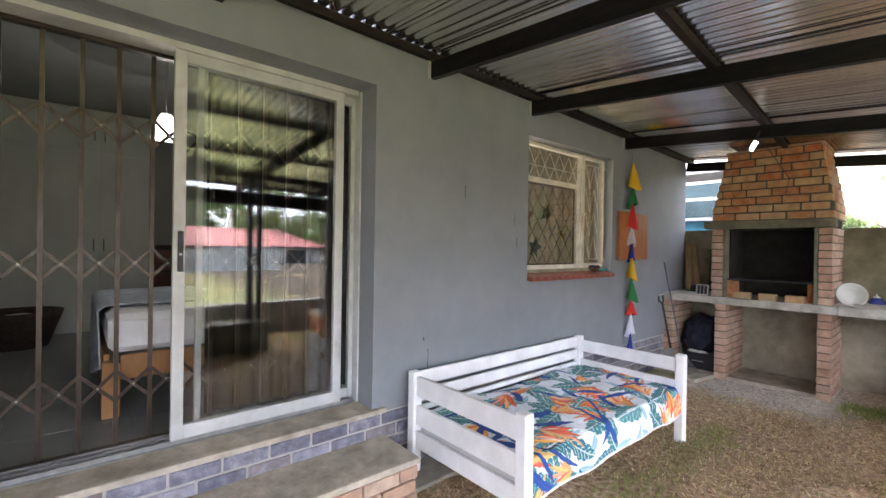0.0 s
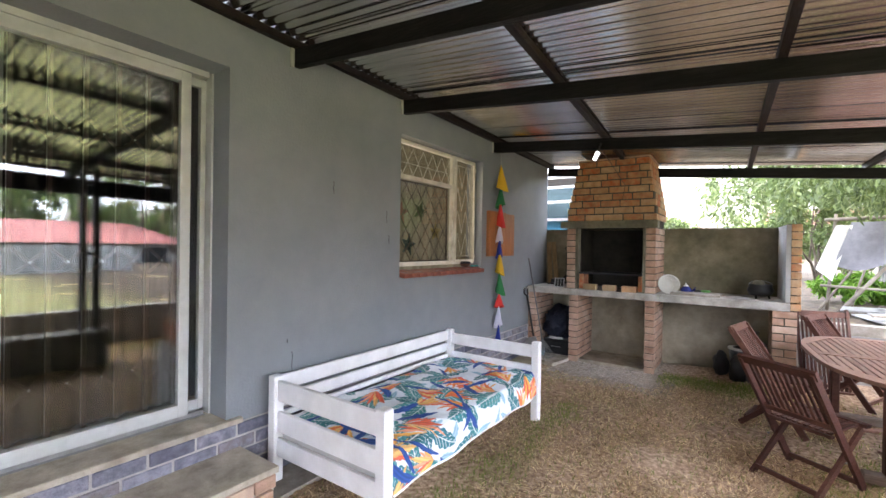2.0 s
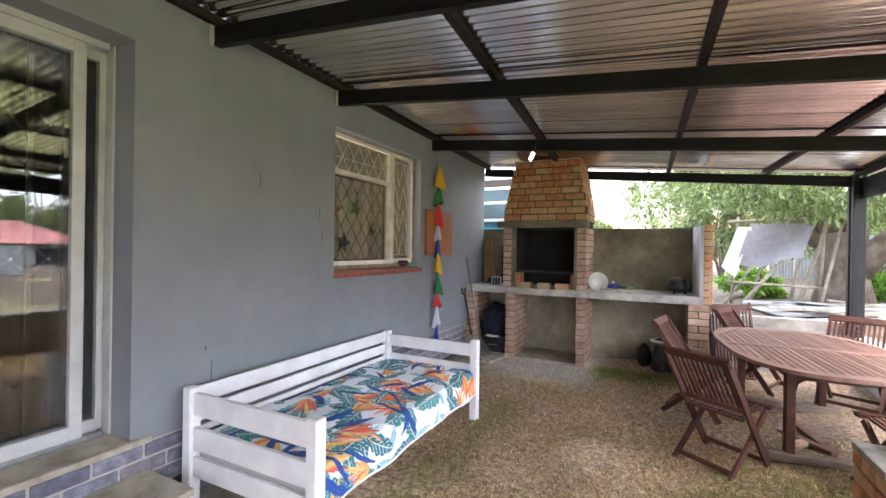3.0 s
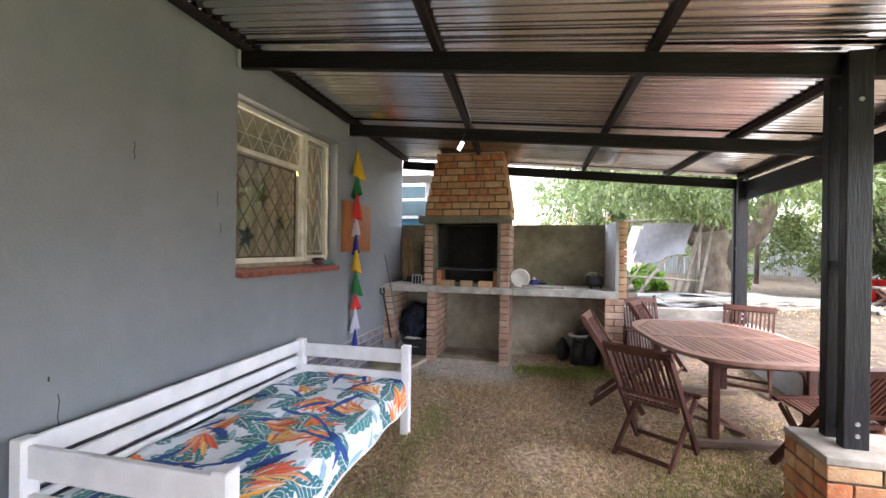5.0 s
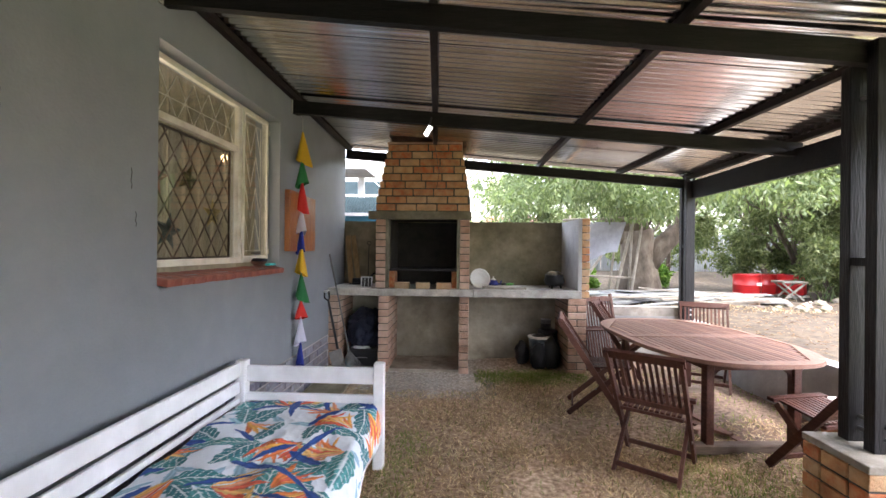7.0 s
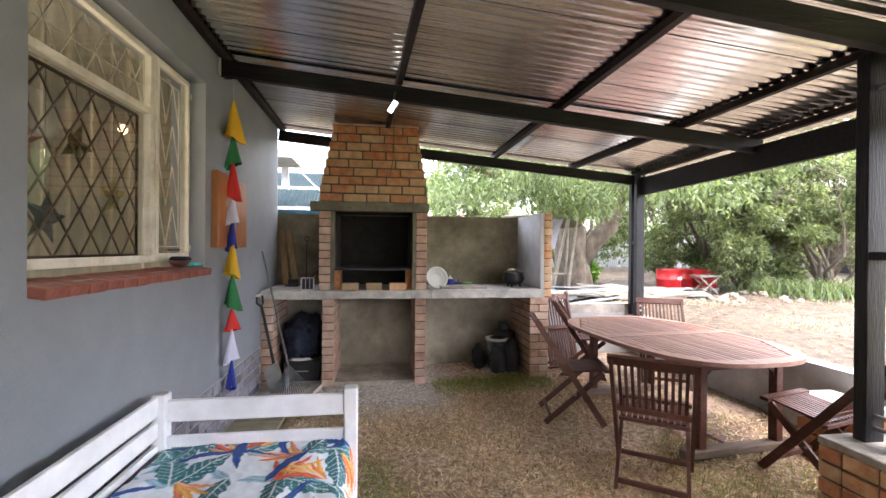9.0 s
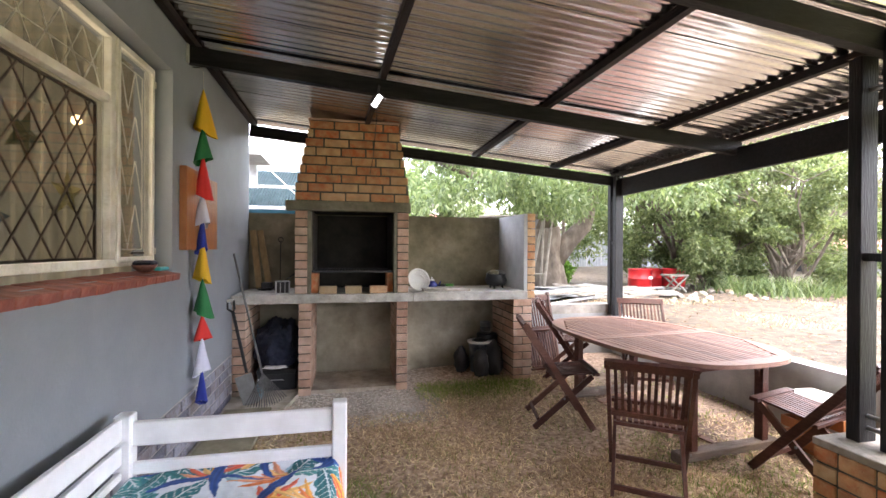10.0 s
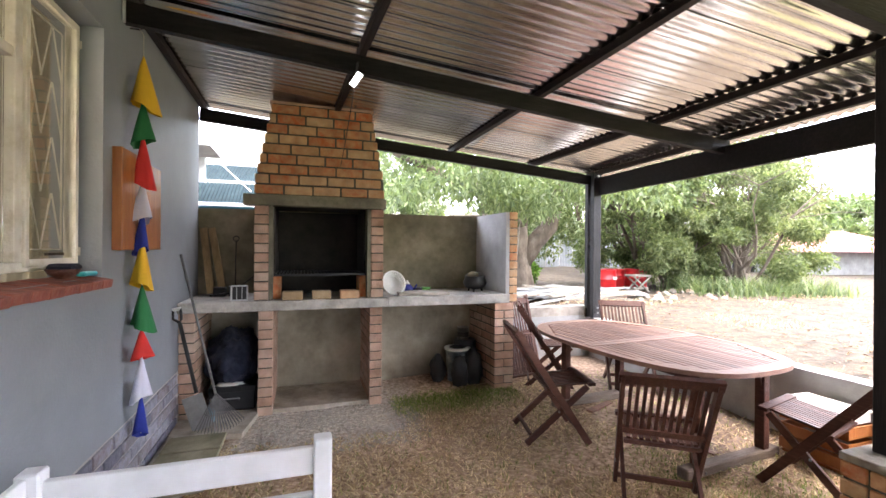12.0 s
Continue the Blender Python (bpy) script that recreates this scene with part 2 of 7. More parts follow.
wall_with_holes("wall_east", -T, 0.0, SOUTH, NORTH, FLOOR - 0.02, WALL_TOP,
                [(OPEN_Y0, OPEN_Y1, FLOOR - 0.02, OPEN_TOP), (WIN_Y0, WIN_Y1, WIN_Z0, WIN_Z1)], M["wall"], "blue-grey painted plaster house wall with fine cracks")
structure("wall_plinth_core", box(B(), -T, SOUTH, -0.1, -0.001, NORTH, FLOOR - 0.022), M["mortar_pale"], "pale mortar behind the plinth bricks")
structure("wall_north", box(B(), -8.0, NORTH - T, -0.1, -T - 0.002, NORTH, WALL_TOP), M["wall"], "blue-grey painted end wall of the house")
structure("wall_west", box(B(), -5.0, SOUTH, FLOOR, -4.8, NORTH - T, WALL_TOP), M["room"], "plain painted inner wall")
structure("wall_south", box(B(), -8.0, SOUTH - T, -0.1, 0, SOUTH - 0.002, WALL_TOP), M["wall"], "blue-grey painted end wall of the house")
structure("wall_partition", box(B(), -4.8, 4.35, FLOOR, -T - 0.002, 4.5, 3.1), M["room"], "plain painted partition wall")
structure("floor_slab", box(B(), -8, SOUTH, 0.1, -T - 0.003, NORTH - T, FLOOR - 0.012), M["concrete"], "concrete floor slab under the rooms")
structure("ceiling", box(B(), -4.8, SOUTH, 3.1, -T - 0.002, NORTH - T, 3.15), M["ceiling"], "pale painted ceiling board")
structure("house_roof", box(B(), -8.3, SOUTH - 0.4, WALL_TOP, 0.12, NORTH + 0.2, WALL_TOP + 0.12), M["concrete"], "plain roof deck that closes the house")

# ---- ground under the roof and the yard round it ----
RETAIN_X, END_Y, YARD = 4.40, 8.90, 0.52


def height(x, y):
    """The ground: a low floor under the roof, the yard half a metre higher outside its walls."""
    n = 0.022 * noise.noise(Vector((x * 1.3, y * 1.3, 0))) + 0.01 * noise.noise(Vector((x * 5, y * 5, 3)))
    if x < RETAIN_X + 0.1 and y < END_Y + 0.06:
        return n + 0.05 * max(0.0, min(1.0, (x - 3.0) / 1.0)) + 0.035 * max(0.0, min(1.0, (y - 7.6) / 0.8)) * max(0.0, min(1.0, (x - 1.6) / 0.8))
    d = max(0.0, math.hypot(x - 4, y - 9) - 25)
    return YARD + 2.2 * n + 0.03 * noise.noise(Vector((x * 0.4, y * 0.4, 5))) + 0.035 * d + 0.0 * x


def spread(lo, hi, step, far, fine):
    a = [lo + i * fine for i in range(int((hi - lo) / fine) + 1)]
    s, v = step, hi
    while v < far:
        v += s
        s *= 1.3
        a.append(v)
    s, v = step, lo
    while v > -far:
        v -= s
        s *= 1.3
        a.insert(0, v)
    return a


GX = sorted([*spread(-0.5, 11.9, 0.4, 400, 0.1), RETAIN_X + 0.09, RETAIN_X + 0.11])
GY = sorted([*spread(1.0, 16.0, 0.4, 500, 0.1), END_Y + 0.055, END_Y + 0.065])
bm = B()
grid = [[bm.verts.new((x, y, height(x, y))) for y in GY] for x in GX]
for i in range(len(GX) - 1):
    for j in range(len(GY) - 1):
        bm.faces.new((grid[i][j], grid[i + 1][j], grid[i + 1][j + 1], grid[i][j + 1]))


def ground_material():
    m = material("dry_lawn_soil", [(0.13, 0.077, 0.047), (0.34, 0.225, 0.14), (0.60, 0.44, 0.30), (0.82, 0.67, 0.50)], 26, 0.95, bump=1.0, bump_scale=55, detail=8, stain=0.3, stain_scale=1.2)
    nt = m.node_tree
    N, L = nt.nodes, nt.links
    b = N["Principled BSDF"]
    old = b.inputs["Base Color"].links[0].from_socket
    tc = N.new("ShaderNodeTexCoord")
    sep = N.new("ShaderNodeSeparateXYZ")
    L.new(tc.outputs["Object"], sep.inputs[0])
    patch = N.new("ShaderNodeTexNoise")
    patch.inputs["Scale"].default_value, patch.inputs["Detail"].default_value = 1.1, 8
    L.new(tc.outputs["Object"], patch.inputs["Vector"])
    pr = N.new("ShaderNodeMapRange")
    pr.inputs[1].default_value, pr.inputs[2].default_value = 0.68, 0.9
    L.new(patch.outputs[0], pr.inputs[0])
    green = N.new("ShaderNodeMix")
    green.data_type = "RGBA"
    green.inputs[7].default_value = (0.22, 0.24, 0.10, 1)
    L.new(pr.outputs[0], green.inputs[0])
    L.new(old, green.inputs[6])
    soil = None
    for axis, lo, hi in ((1, 7.25, 7.75), (0, 0.35, 0.6), (0, 2.05, 1.6)):
        wob = N.new("ShaderNodeMath")
        wob.operation = "MULTIPLY_ADD"
        wob.inputs[1].default_value = 0.9
        L.new(patch.outputs[0], wob.inputs[0])
        L.new(sep.outputs[axis], wob.inputs[2])
        edge = N.new("ShaderNodeMapRange")
        edge.inputs[1].default_value, edge.inputs[2].default_value = lo + 0.45, hi + 0.45
        L.new(wob.outputs[0], edge.inputs[0])
        if soil is None:
            soil = edge.outputs[0]
        else:
            both = N.new("ShaderNodeMath")
            both.operation = "MULTIPLY"
            L.new(soil, both.inputs[0])
            L.new(edge.outputs[0], both.inputs[1])
            soil = both.outputs[0]
    crumbs = N.new("ShaderNodeTexNoise")
    crumbs.inputs["Scale"].default_value, crumbs.inputs["Detail"].default_value = 30, 8
    L.new(tc.outputs["Object"], crumbs.inputs["Vector"])
    dust = N.new("ShaderNodeValToRGB")
    dust.color_ramp.elements[0].position, dust.color_ramp.elements[0].color = 0.33, (0.25, 0.21, 0.17, 1)
    dust.color_ramp.elements[1].position, dust.color_ramp.elements[1].color = 0.62, (0.70, 0.625, 0.54, 1)
    L.new(crumbs.outputs[0], dust.inputs[0])
    bare = N.new("ShaderNodeMix")
    bare.data_type = "RGBA"
    L.new(soil, bare.inputs[0])
    L.new(green.outputs[2], bare.inputs[6])
    L.new(dust.outputs[0], bare.inputs[7])
    # brown soil round the table, coloured darker to offset light from the open side
    track = None
    for axis, lo, hi in ((0, 3.35, 3.75), (1, 5.9, 6.6)):
        wob = N.new("ShaderNodeMath")
        wob.operation = "MULTIPLY_ADD"
        wob.inputs[1].default_value = 0.9
        L.new(patch.outputs[0], wob.inputs[0])
        L.new(sep.outputs[axis], wob.inputs[2])
        edge = N.new("ShaderNodeMapRange")
        edge.inputs[1].default_value, edge.inputs[2].default_value = lo + 0.45, hi + 0.45
        L.new(wob.outputs[0], edge.inputs[0])
        if track is None:
            track = edge.outputs[0]
        else:
            both = N.new("ShaderNodeMath")
            both.operation = "MULTIPLY"
            L.new(track, both.inputs[0])
            L.new(edge.outputs[0], both.inputs[1])
            track = both.outputs[0]
    dimmed_earth = N.new("ShaderNodeValToRGB")
    dimmed_earth.color_ramp.elements[0].position, dimmed_earth.color_ramp.elements[0].color = 0.35, (0.10, 0.068, 0.048, 1)
    dimmed_earth.color_ramp.elements[1].position, dimmed_earth.color_ramp.elements[1].color = 0.68, (0.30, 0.22, 0.165, 1)
    L.new(crumbs.outputs[0], dimmed_earth.inputs[0])
    worn = N.new("ShaderNodeMix")
    worn.data_type = "RGBA"
    L.new(track, worn.inputs[0])
    L.new(bare.outputs[2], worn.inputs[6])
    L.new(dimmed_earth.outputs[0], worn.inputs[7])
    far = N.new("ShaderNodeMapRange")
    far.inputs[1].default_value, far.inputs[2].default_value = YARD - 0.2, YARD - 0.1
    L.new(sep.outputs[2], far.inputs[0])
    grain = N.new("ShaderNodeTexNoise")
    grain.inputs["Scale"].default_value, grain.inputs["Detail"].default_value = 9, 9
    L.new(tc.outputs["Object"], grain.inputs["Vector"])
    yard = N.new("ShaderNodeValToRGB")
    for e, (p, c) in zip(yard.color_ramp.elements, ((0.35, (0.034, 0.023, 0.014, 1)), (0.62, (0.095, 0.070, 0.045, 1)))):
        e.position, e.color = p, c
    e = yard.color_ramp.elements.new(0.75)
    e.color = (0.13, 0.12, 0.055, 1)
    L.new(grain.outputs[0], yard.inputs[0])
    lawn_x = N.new("ShaderNodeMapRange")
    lawn_x.inputs[1].default_value, lawn_x.inputs[2].default_value = 6.0, 4.5
    L.new(sep.outputs[1], lawn_x.inputs[0])
    lawn = N.new("ShaderNodeMix")
    lawn.data_type = "RGBA"
    lawn.inputs[7].default_value = (0.27, 0.28, 0.10, 1)
    lawn_f = N.new("ShaderNodeMath")
    lawn_f.operation = "MULTIPLY"
    L.new(lawn_x.outputs[0], lawn_f.inputs[0])
    L.new(grain.outputs[0], lawn_f.inputs[1])
    lawn_g = N.new("ShaderNodeMath")
    lawn_g.operation = "MULTIPLY"
    lawn_g.use_clamp = True
    lawn_g.inputs[1].default_value = 1.7
    L.new(lawn_f.outputs[0], lawn_g.inputs[0])
    L.new(lawn_g.outputs[0], lawn.inputs[0])
    L.new(yard.outputs[0], lawn.inputs[6])
    mix = N.new("ShaderNodeMix")
    mix.data_type = "RGBA"
    L.new(far.outputs[0], mix.inputs[0])
    L.new(worn.outputs[2], mix.inputs[6])
    L.new(lawn.outputs[2], mix.inputs[7])
    L.new(mix.outputs[2], b.inputs["Base Color"])
    return m


structure("ground", bm, ground_material(), "dry trampled lawn with straw and bare soil", smooth=True)
structure("retaining_wall", box(B(), RETAIN_X, -6, -0.1, RETAIN_X + 0.16, END_Y + 0.14, 0.565), M["plaster_pale"], "low grey cement retaining wall along the yard")
# darker lintel colour stands in for the shade on this wall's inner face
structure("low_wall", box(B(), 3.36, 2.2, -0.1, 3.70, 4.46, 0.43, 0.006), M["lintel"], "low wall between the roof posts, its unlit inner face put into a dark colour")
# unseen wall behind the camera, added to cut daylight and darken the house wall
structure("added_shade_wall", box(B(), 0.002, -3.12, -0.1, 4.56, -3.0, 2.33), M["wall"], "unseen plain grey wall added to keep daylight out of the veranda end")
structure("end_wall", box(B(), 3.0, END_Y, -0.1, RETAIN_X - 0.002, END_Y + 0.14, 0.60), M["plaster_pale"], "low pale cement end wall")
structure("end_wall_plank", box(B(), 2.99, END_Y - 0.01, 0.602, RETAIN_X - 0.004, END_Y + 0.15, 0.715), M["concrete"], "weathered grey sleeper on the end wall")

# ---- roof on timber beams ----
def beam_under(x, y=5.4):
    return BEAM_Z + SLOPE * x + FALL * (y - 4.235)


BEAM_H, BEAM_W, ROOF_X1, ROOF_Y0, ROOF_Y1 = 0.115, 0.05, 4.70, -3.0, 9.02
for y, y1 in ((-2.3, -2.3), (-0.6, -0.6), (1.2, 1.2), (2.9, 2.9), (4.285, 4.30), (5.41, 5.50), (7.085, 7.10), (8.88, 8.88)):
    p, q = (0.003, y, beam_under(0, y) + BEAM_H / 2), (4.46, y1, beam_under(4.46, y1) + BEAM_H / 2)
    structure("roof_beam", bar(B(), p, q, BEAM_W, BEAM_H), M["beam"], "black-stained timber roof beam")
for x0, x1 in ((0.03, 0.03), (1.90, 1.18), (2.90, 2.54), (4.30, 3.57), (4.43, 4.43)):
    ya, yb = ROOF_Y0 + 0.05, ROOF_Y1 - 0.03
    p, q = (x0, ya, beam_under(x0, ya) + BEAM_H + 0.026), (x1, yb, beam_under(x1, yb) + BEAM_H + 0.026)
    structure("roof_purlin", bar(B(), p, q, 0.045, 0.05), M["purlin"], "dark brown timber purlin under the roof sheets")
structure("eaves_beam", bar(B(), (4.435, -3, 2.30), (4.435, 9.0, 2.205), 0.05, 0.215), M["beam"], "deep black-stained timber edge beam")

bm = B()
steps = int((ROOF_Y1 - ROOF_Y0) / 0.076 * 8)
cols = []
for i in range(steps + 1):
    y = ROOF_Y0 + (ROOF_Y1 - ROOF_Y0) * i / steps
    z = beam_under(0, y) + BEAM_H + 0.052 + 0.0095 + 0.0085 * math.sin(math.tau * i / 8)
    cols.append([bm.verts.new((x, y, z + SLOPE * x)) for x in (0.004, 1.9, ROOF_X1)])
for a, b in zip(cols, cols[1:]):
    for k in range(2):
        bm.faces.new((a[k], a[k + 1], b[k + 1], b[k]))
structure("roof_sheets", bm, M["roof"], "shiny galvanised corrugated roof sheets", smooth=True)
# overlapping sheet edges
for y in [ROOF_Y0 + 0.7 + 0.685 * k for k in range(16)]:
    z = beam_under(0, y) + BEAM_H + 0.050
    structure("sheet_lap", bar(B(), (0.01, y, z), (ROOF_X1 - 0.01, y, z + SLOPE * (ROOF_X1 - 0.02)), 0.006, 0.0035), M["black"], "dark lap line between roof sheets")


def double_post(name, x0, y, foot, tops, gap, label):
    post = empty(name, (x0 + 0.055, y, foot), label, "post")
    for dy, top in ((-gap, tops[0]), (gap, tops[1])):
        part("upright", box(B(), -0.055, dy - 0.03, 0, 0.055, dy + 0.03, top - foot, 0.003), M["post"], post)
    part("spacer", box(B(), -0.045, 0.03 - gap, 0.90, 0.045, gap - 0.03, 0.94), M["post"], post)
    for z in (0.07, 0.13, 1.75):
        part("bolt", lathe(B(), [(0.011, -0.11), (0.011, 0.11)], m=Matrix.Translation((0, 0, z)) @ pose(0, 0, 0, 90)), M["steel"], post, "galvanised bolt")
    return post


double_post("near_roof_post", 3.535, 5.505, 0.47, (2.47, 2.39), 0.072, "black-stained double timber post on a brick pier")
double_post("far_roof_post", 4.335, 8.83, 0.58, (2.36, 2.27), 0.057, "black-stained double timber post at the corner of the roof")
double_post("garden_roof_post", 3.49, 4.30, 0.435, (2.46, 2.40), 0.065, "black-stained double timber post on a low wall")


# ---- brickwork ----
BUFF = material("buff_fire_brick", [(0.36, 0.25, 0.14), (0.46, 0.34, 0.2)], 14, 0.9, bump=0.6)
BL, BW, CH = 0.222, 0.106, 0.0825      # brick length, width and course height
brick_meshes = {}


def brick_mesh(l, w, h, mat):
    key = (round(l, 3), round(w, 3), round(h, 3), mat.name)
    if key not in brick_meshes:
        bm = box(B(), -l / 2, -w / 2, -h / 2, l / 2, w / 2, h / 2, 0.004)
        brick_meshes[key] = mesh_of("brick", bm, mat)
    return brick_meshes[key]


def brick(parent, x, y, z, l, w, h, mat, turn=0.0):
    ob = new("brick", brick_mesh(l, w, h, mat))
    ob.parent = parent
    ob.matrix_basis = pose(x + random.uniform(-1, 1) * 0.0015, y + random.uniform(-1, 1) * 0.0015, z + random.uniform(-1, 1) * 0.001, 0, 0, turn + random.uniform(-0.4, 0.4))
    return ob


def course(parent, p, z, mat, shift, h=CH - 0.011, w=BW, gap=0.010, axis="x"):
    """One course of stretchers from p to q along an axis; the ends are cut to fit."""
    fixed, a, b = p
    pos = a - shift
    while pos < b - 0.02:
        s, e = max(a, pos), min(b, pos + BL)
        if e - s > 0.03:
            c = (s + e) / 2
            if axis == "x":
                brick(parent, c, fixed, z, e - s, w, h, mat)
            else:
                brick(parent, fixed, c, z, e - s, w, h, mat, 90)
        pos += BL + gap


# ---- braai: a brick fireplace between two counters ----
FRONT, BACK, CTR0, CTR1 = 8.18, 8.86, 0.89, 0.975
braai = empty("braai", (0, 0, 0), "built-in orange face-brick braai with tapered hood and cement counters", "fireplace")
for z0, z1, y1 in ((0.0, CTR0, BACK),):
    part("back_wall", box(B(), -0.20, BACK, CTR0, 2.97, BACK + 0.12, 1.79), M["plaster"], braai, "stained olive-grey plastered back wall")
    part("recess_wall", box(B(), -0.20, BACK, -0.08, 2.97, BACK + 0.12, CTR0 - 0.0005), M["plaster_low"], braai, "stained grey-brown plaster in the wood recesses")
part("hearth_slab", box(B(), 0.003, FRONT + 0.05, -0.1, 1.64, BACK - 0.002, 0.035), M["step"], braai, "rough concrete base slab")
bm = B()
box(bm, 0.003, FRONT - 0.045, CTR0, 1.68, BACK - 0.003, CTR1, 0.006)
part("counter", bm, M["counter"], braai, "grey cast concrete counter slab")
part("counter", box(B(), 1.684, FRONT - 0.035, CTR0 - 0.002, 2.90, BACK - 0.003, CTR1 + 0.003, 0.006), M["counter"], braai, "grey cast concrete counter slab")

COURSE_L = CTR0 / 11.0
for x0, x1, base in ((0.004, 0.12, 0.0), (0.588, 0.706, 0.0), (1.52, 1.632, 0.0)):
    bmc = box(B(), x0 + 0.006, FRONT + 0.008, base - 0.08, x1 - 0.006, BACK - 0.003, CTR0 - 0.002)
    part("pier_core", bmc, M["mortar"], braai)
    for k in range(11):
        z = base + (k + 0.5) * COURSE_L
        s = 0.0 if k % 2 else 0.116
        course(braai, ((x0 + x1) / 2, FRONT, BACK - 0.01), z, M["brick_pale"], s, h=COURSE_L - 0.010, w=x1 - x0, axis="y")
# wide outer pier and the side wall above it
part("pier_core", box(B(), 2.757, FRONT + 0.008, -0.08, 2.957, BACK + 0.11, CTR0 - 0.002), M["mortar"], braai)
for k in range(11):
    z = (k + 0.5) * COURSE_L + 0.002
    h = COURSE_L - 0.010
    if k % 2:
        for xx in (2.803, 2.911):
            course(braai, (xx, FRONT, BACK + 0.1), z, M["brick_pale"], 0.0, h=h, w=0.098, axis="y")
    else:
        brick(braai, 2.857, FRONT + 0.05, z, 0.206, 0.1, h, M["brick_pale"])
        for xx in (2.803, 2.911):
            course(braai, (xx, FRONT + 0.11, BACK + 0.1), z, M["brick_pale"], 0.0, h=h, w=0.098, axis="y")
part("side_core", box(B(), 2.902, FRONT + 0.008, CTR0, 2.956, BACK + 0.11, 1.795), M["mortar"], braai)
part("side_render", slab(B(), [(2.86, FRONT - 0.02), (2.90, FRONT - 0.02), (2.90, BACK - 0.003), (2.83, BACK - 0.003)], CTR1 + 0.004, 1.79), M["plaster_pale"], braai, "pale cement render")
for k in range(11):
    course(braai, (2.945, FRONT - 0.02, BACK + 0.1), CTR0 + (k + 0.5) * 0.0822 + 0.004, M["brick"], 0.0 if k % 2 else 0.116, h=0.071, w=0.085, axis="y")

# fire box
FB0, FB1, LINT0, LINT1, UP = 0.555, 1.635, 1.775, 1.865, 8.16
for x0, x1 in ((FB0, 0.665), (1.525, FB1)):
    part("pier_core", box(B(), x0 + 0.006, UP + 0.008, CTR1 + 0.001, x1 - 0.006, BACK - 0.003, LINT0 - 0.002), M["mortar"], braai)
    for k in range(10):
        z = CTR1 + (k + 0.5) * 0.08
        course(braai, ((x0 + x1) / 2, UP, BACK - 0.01), z, M["brick_pale"], 0.0 if k % 2 else 0.116, h=0.069, w=x1 - x0, axis="y")
for x0, x1 in ((0.668, 0.70), (1.49, 1.522)):
    part("side_lining", box(B(), x0, UP + 0.004, CTR1 + 0.001, x1, BACK - 0.003, LINT0 - 0.002), M["lintel"], braai, "smoke-stained cement lining")
part("fire_back", box(B(), 0.702, BACK - 0.03, CTR1 + 0.001, 1.488, BACK - 0.004, LINT0 - 0.002), M["soot"], braai, "soot-blackened fire back")
for x0, x1 in ((0.702, 0.712), (1.478, 1.488)):
    part("soot_side", box(B(), x0, UP + 0.12, CTR1 + 0.02, x1, BACK - 0.032, LINT0 - 0.002), M["soot"], braai, "soot-blackened lining")
part("lintel", box(B(), 0.47, UP - 0.02, LINT0, FB1 + 0.02, UP + 0.13, LINT1, 0.004), M["lintel"], braai, "grey-green concrete lintel")
part("flue_plate", box(B(), 0.58, UP + 0.132, 1.792, 1.61, BACK + 0.1, 1.862), M["soot"], braai, "sooted flue plate")
# hood: stepped courses that draw in towards the top
HOOD_N, HOOD_TOP = 9, 2.655
for k in range(HOOD_N):
    h = (HOOD_TOP - LINT1) / HOOD_N
    z = LINT1 + (k + 0.5) * h
    f = max(0.0, (k - 1.0) / (HOOD_N - 2))
    x0, x1, y0 = FB0 + 0.0 + 0.125 * f, FB1 + 0.005 - 0.105 * f, UP + 0.005 + 0.06 * f
    part("hood_core", box(B(), x0 + 0.008, y0 + 0.008, z - h / 2, x1 - 0.008, BACK + 0.1, z + h / 2 - 0.0003), M["mortar"], braai)
    shift = (0.0, 0.116, 0.06, 0.17)[k % 4]
    course(braai, (y0 + BW / 2, x0, x1), z, M["brick"], shift, h=h - 0.016, gap=0.014, axis="x")
    for xx in (x0 + BW / 2, x1 - BW / 2):
        course(braai, (xx, y0 + BW + 0.01, BACK + 0.1), z, M["brick"], 0.116 * (k % 2), h=h - 0.016, gap=0.014, axis="y")
# cap takes a brick colour so the roof mirrors it brown, not black
part("hood_cap", box(B(), 0.665, UP + 0.06, HOOD_TOP + 0.001, 1.545, BACK + 0.08, HOOD_TOP + 0.018), M["brick_pale"], braai, "thin hood capping, coloured like brick to tint its reflection in the roof")
z = 1.185
grid_ = new("grill_grid")
grid_.parent = braai
for y in (UP + 0.06, BACK - 0.06):
    part("grid_side", bar(B(), (0.705, y, z), (1.485, y, z), 0.012, 0.02), M["black"], grid_)
for i in range(26):
    x = 0.715 + i * 0.03
    part("grid_rod", bar(B(), (x, UP + 0.067, z + 0.006), (x, BACK - 0.067, z + 0.006), 0.006, 0.006), M["black"], grid_)
for x in (0.73, 1.46):
    part("grid_support", box(B(), x - 0.03, UP + 0.08, CTR1 + 0.001, x + 0.03, UP + 0.3, 1.17, 0.003), M["brick"], braai, "brick under the grid")
for i, (x, w, l) in enumerate(((0.86, 0.165, 0.09), (1.10, 0.16, 0.09), (1.34, 0.17, 0.1))):
    b = empty("loose_brick", (x, UP + 0.04, CTR1 + 0.037), ("buff fire brick lying on the braai counter", "buff fire brick lying on the braai counter", "red fire brick lying on the braai counter")[i], "brick", "loose bricks in front of the fire")
    part("block", box(B(), -w / 2, -l / 2, -0.036, w / 2, l / 2, 0.036, 0.005), BUFF if i < 2 else M["brick"], b)


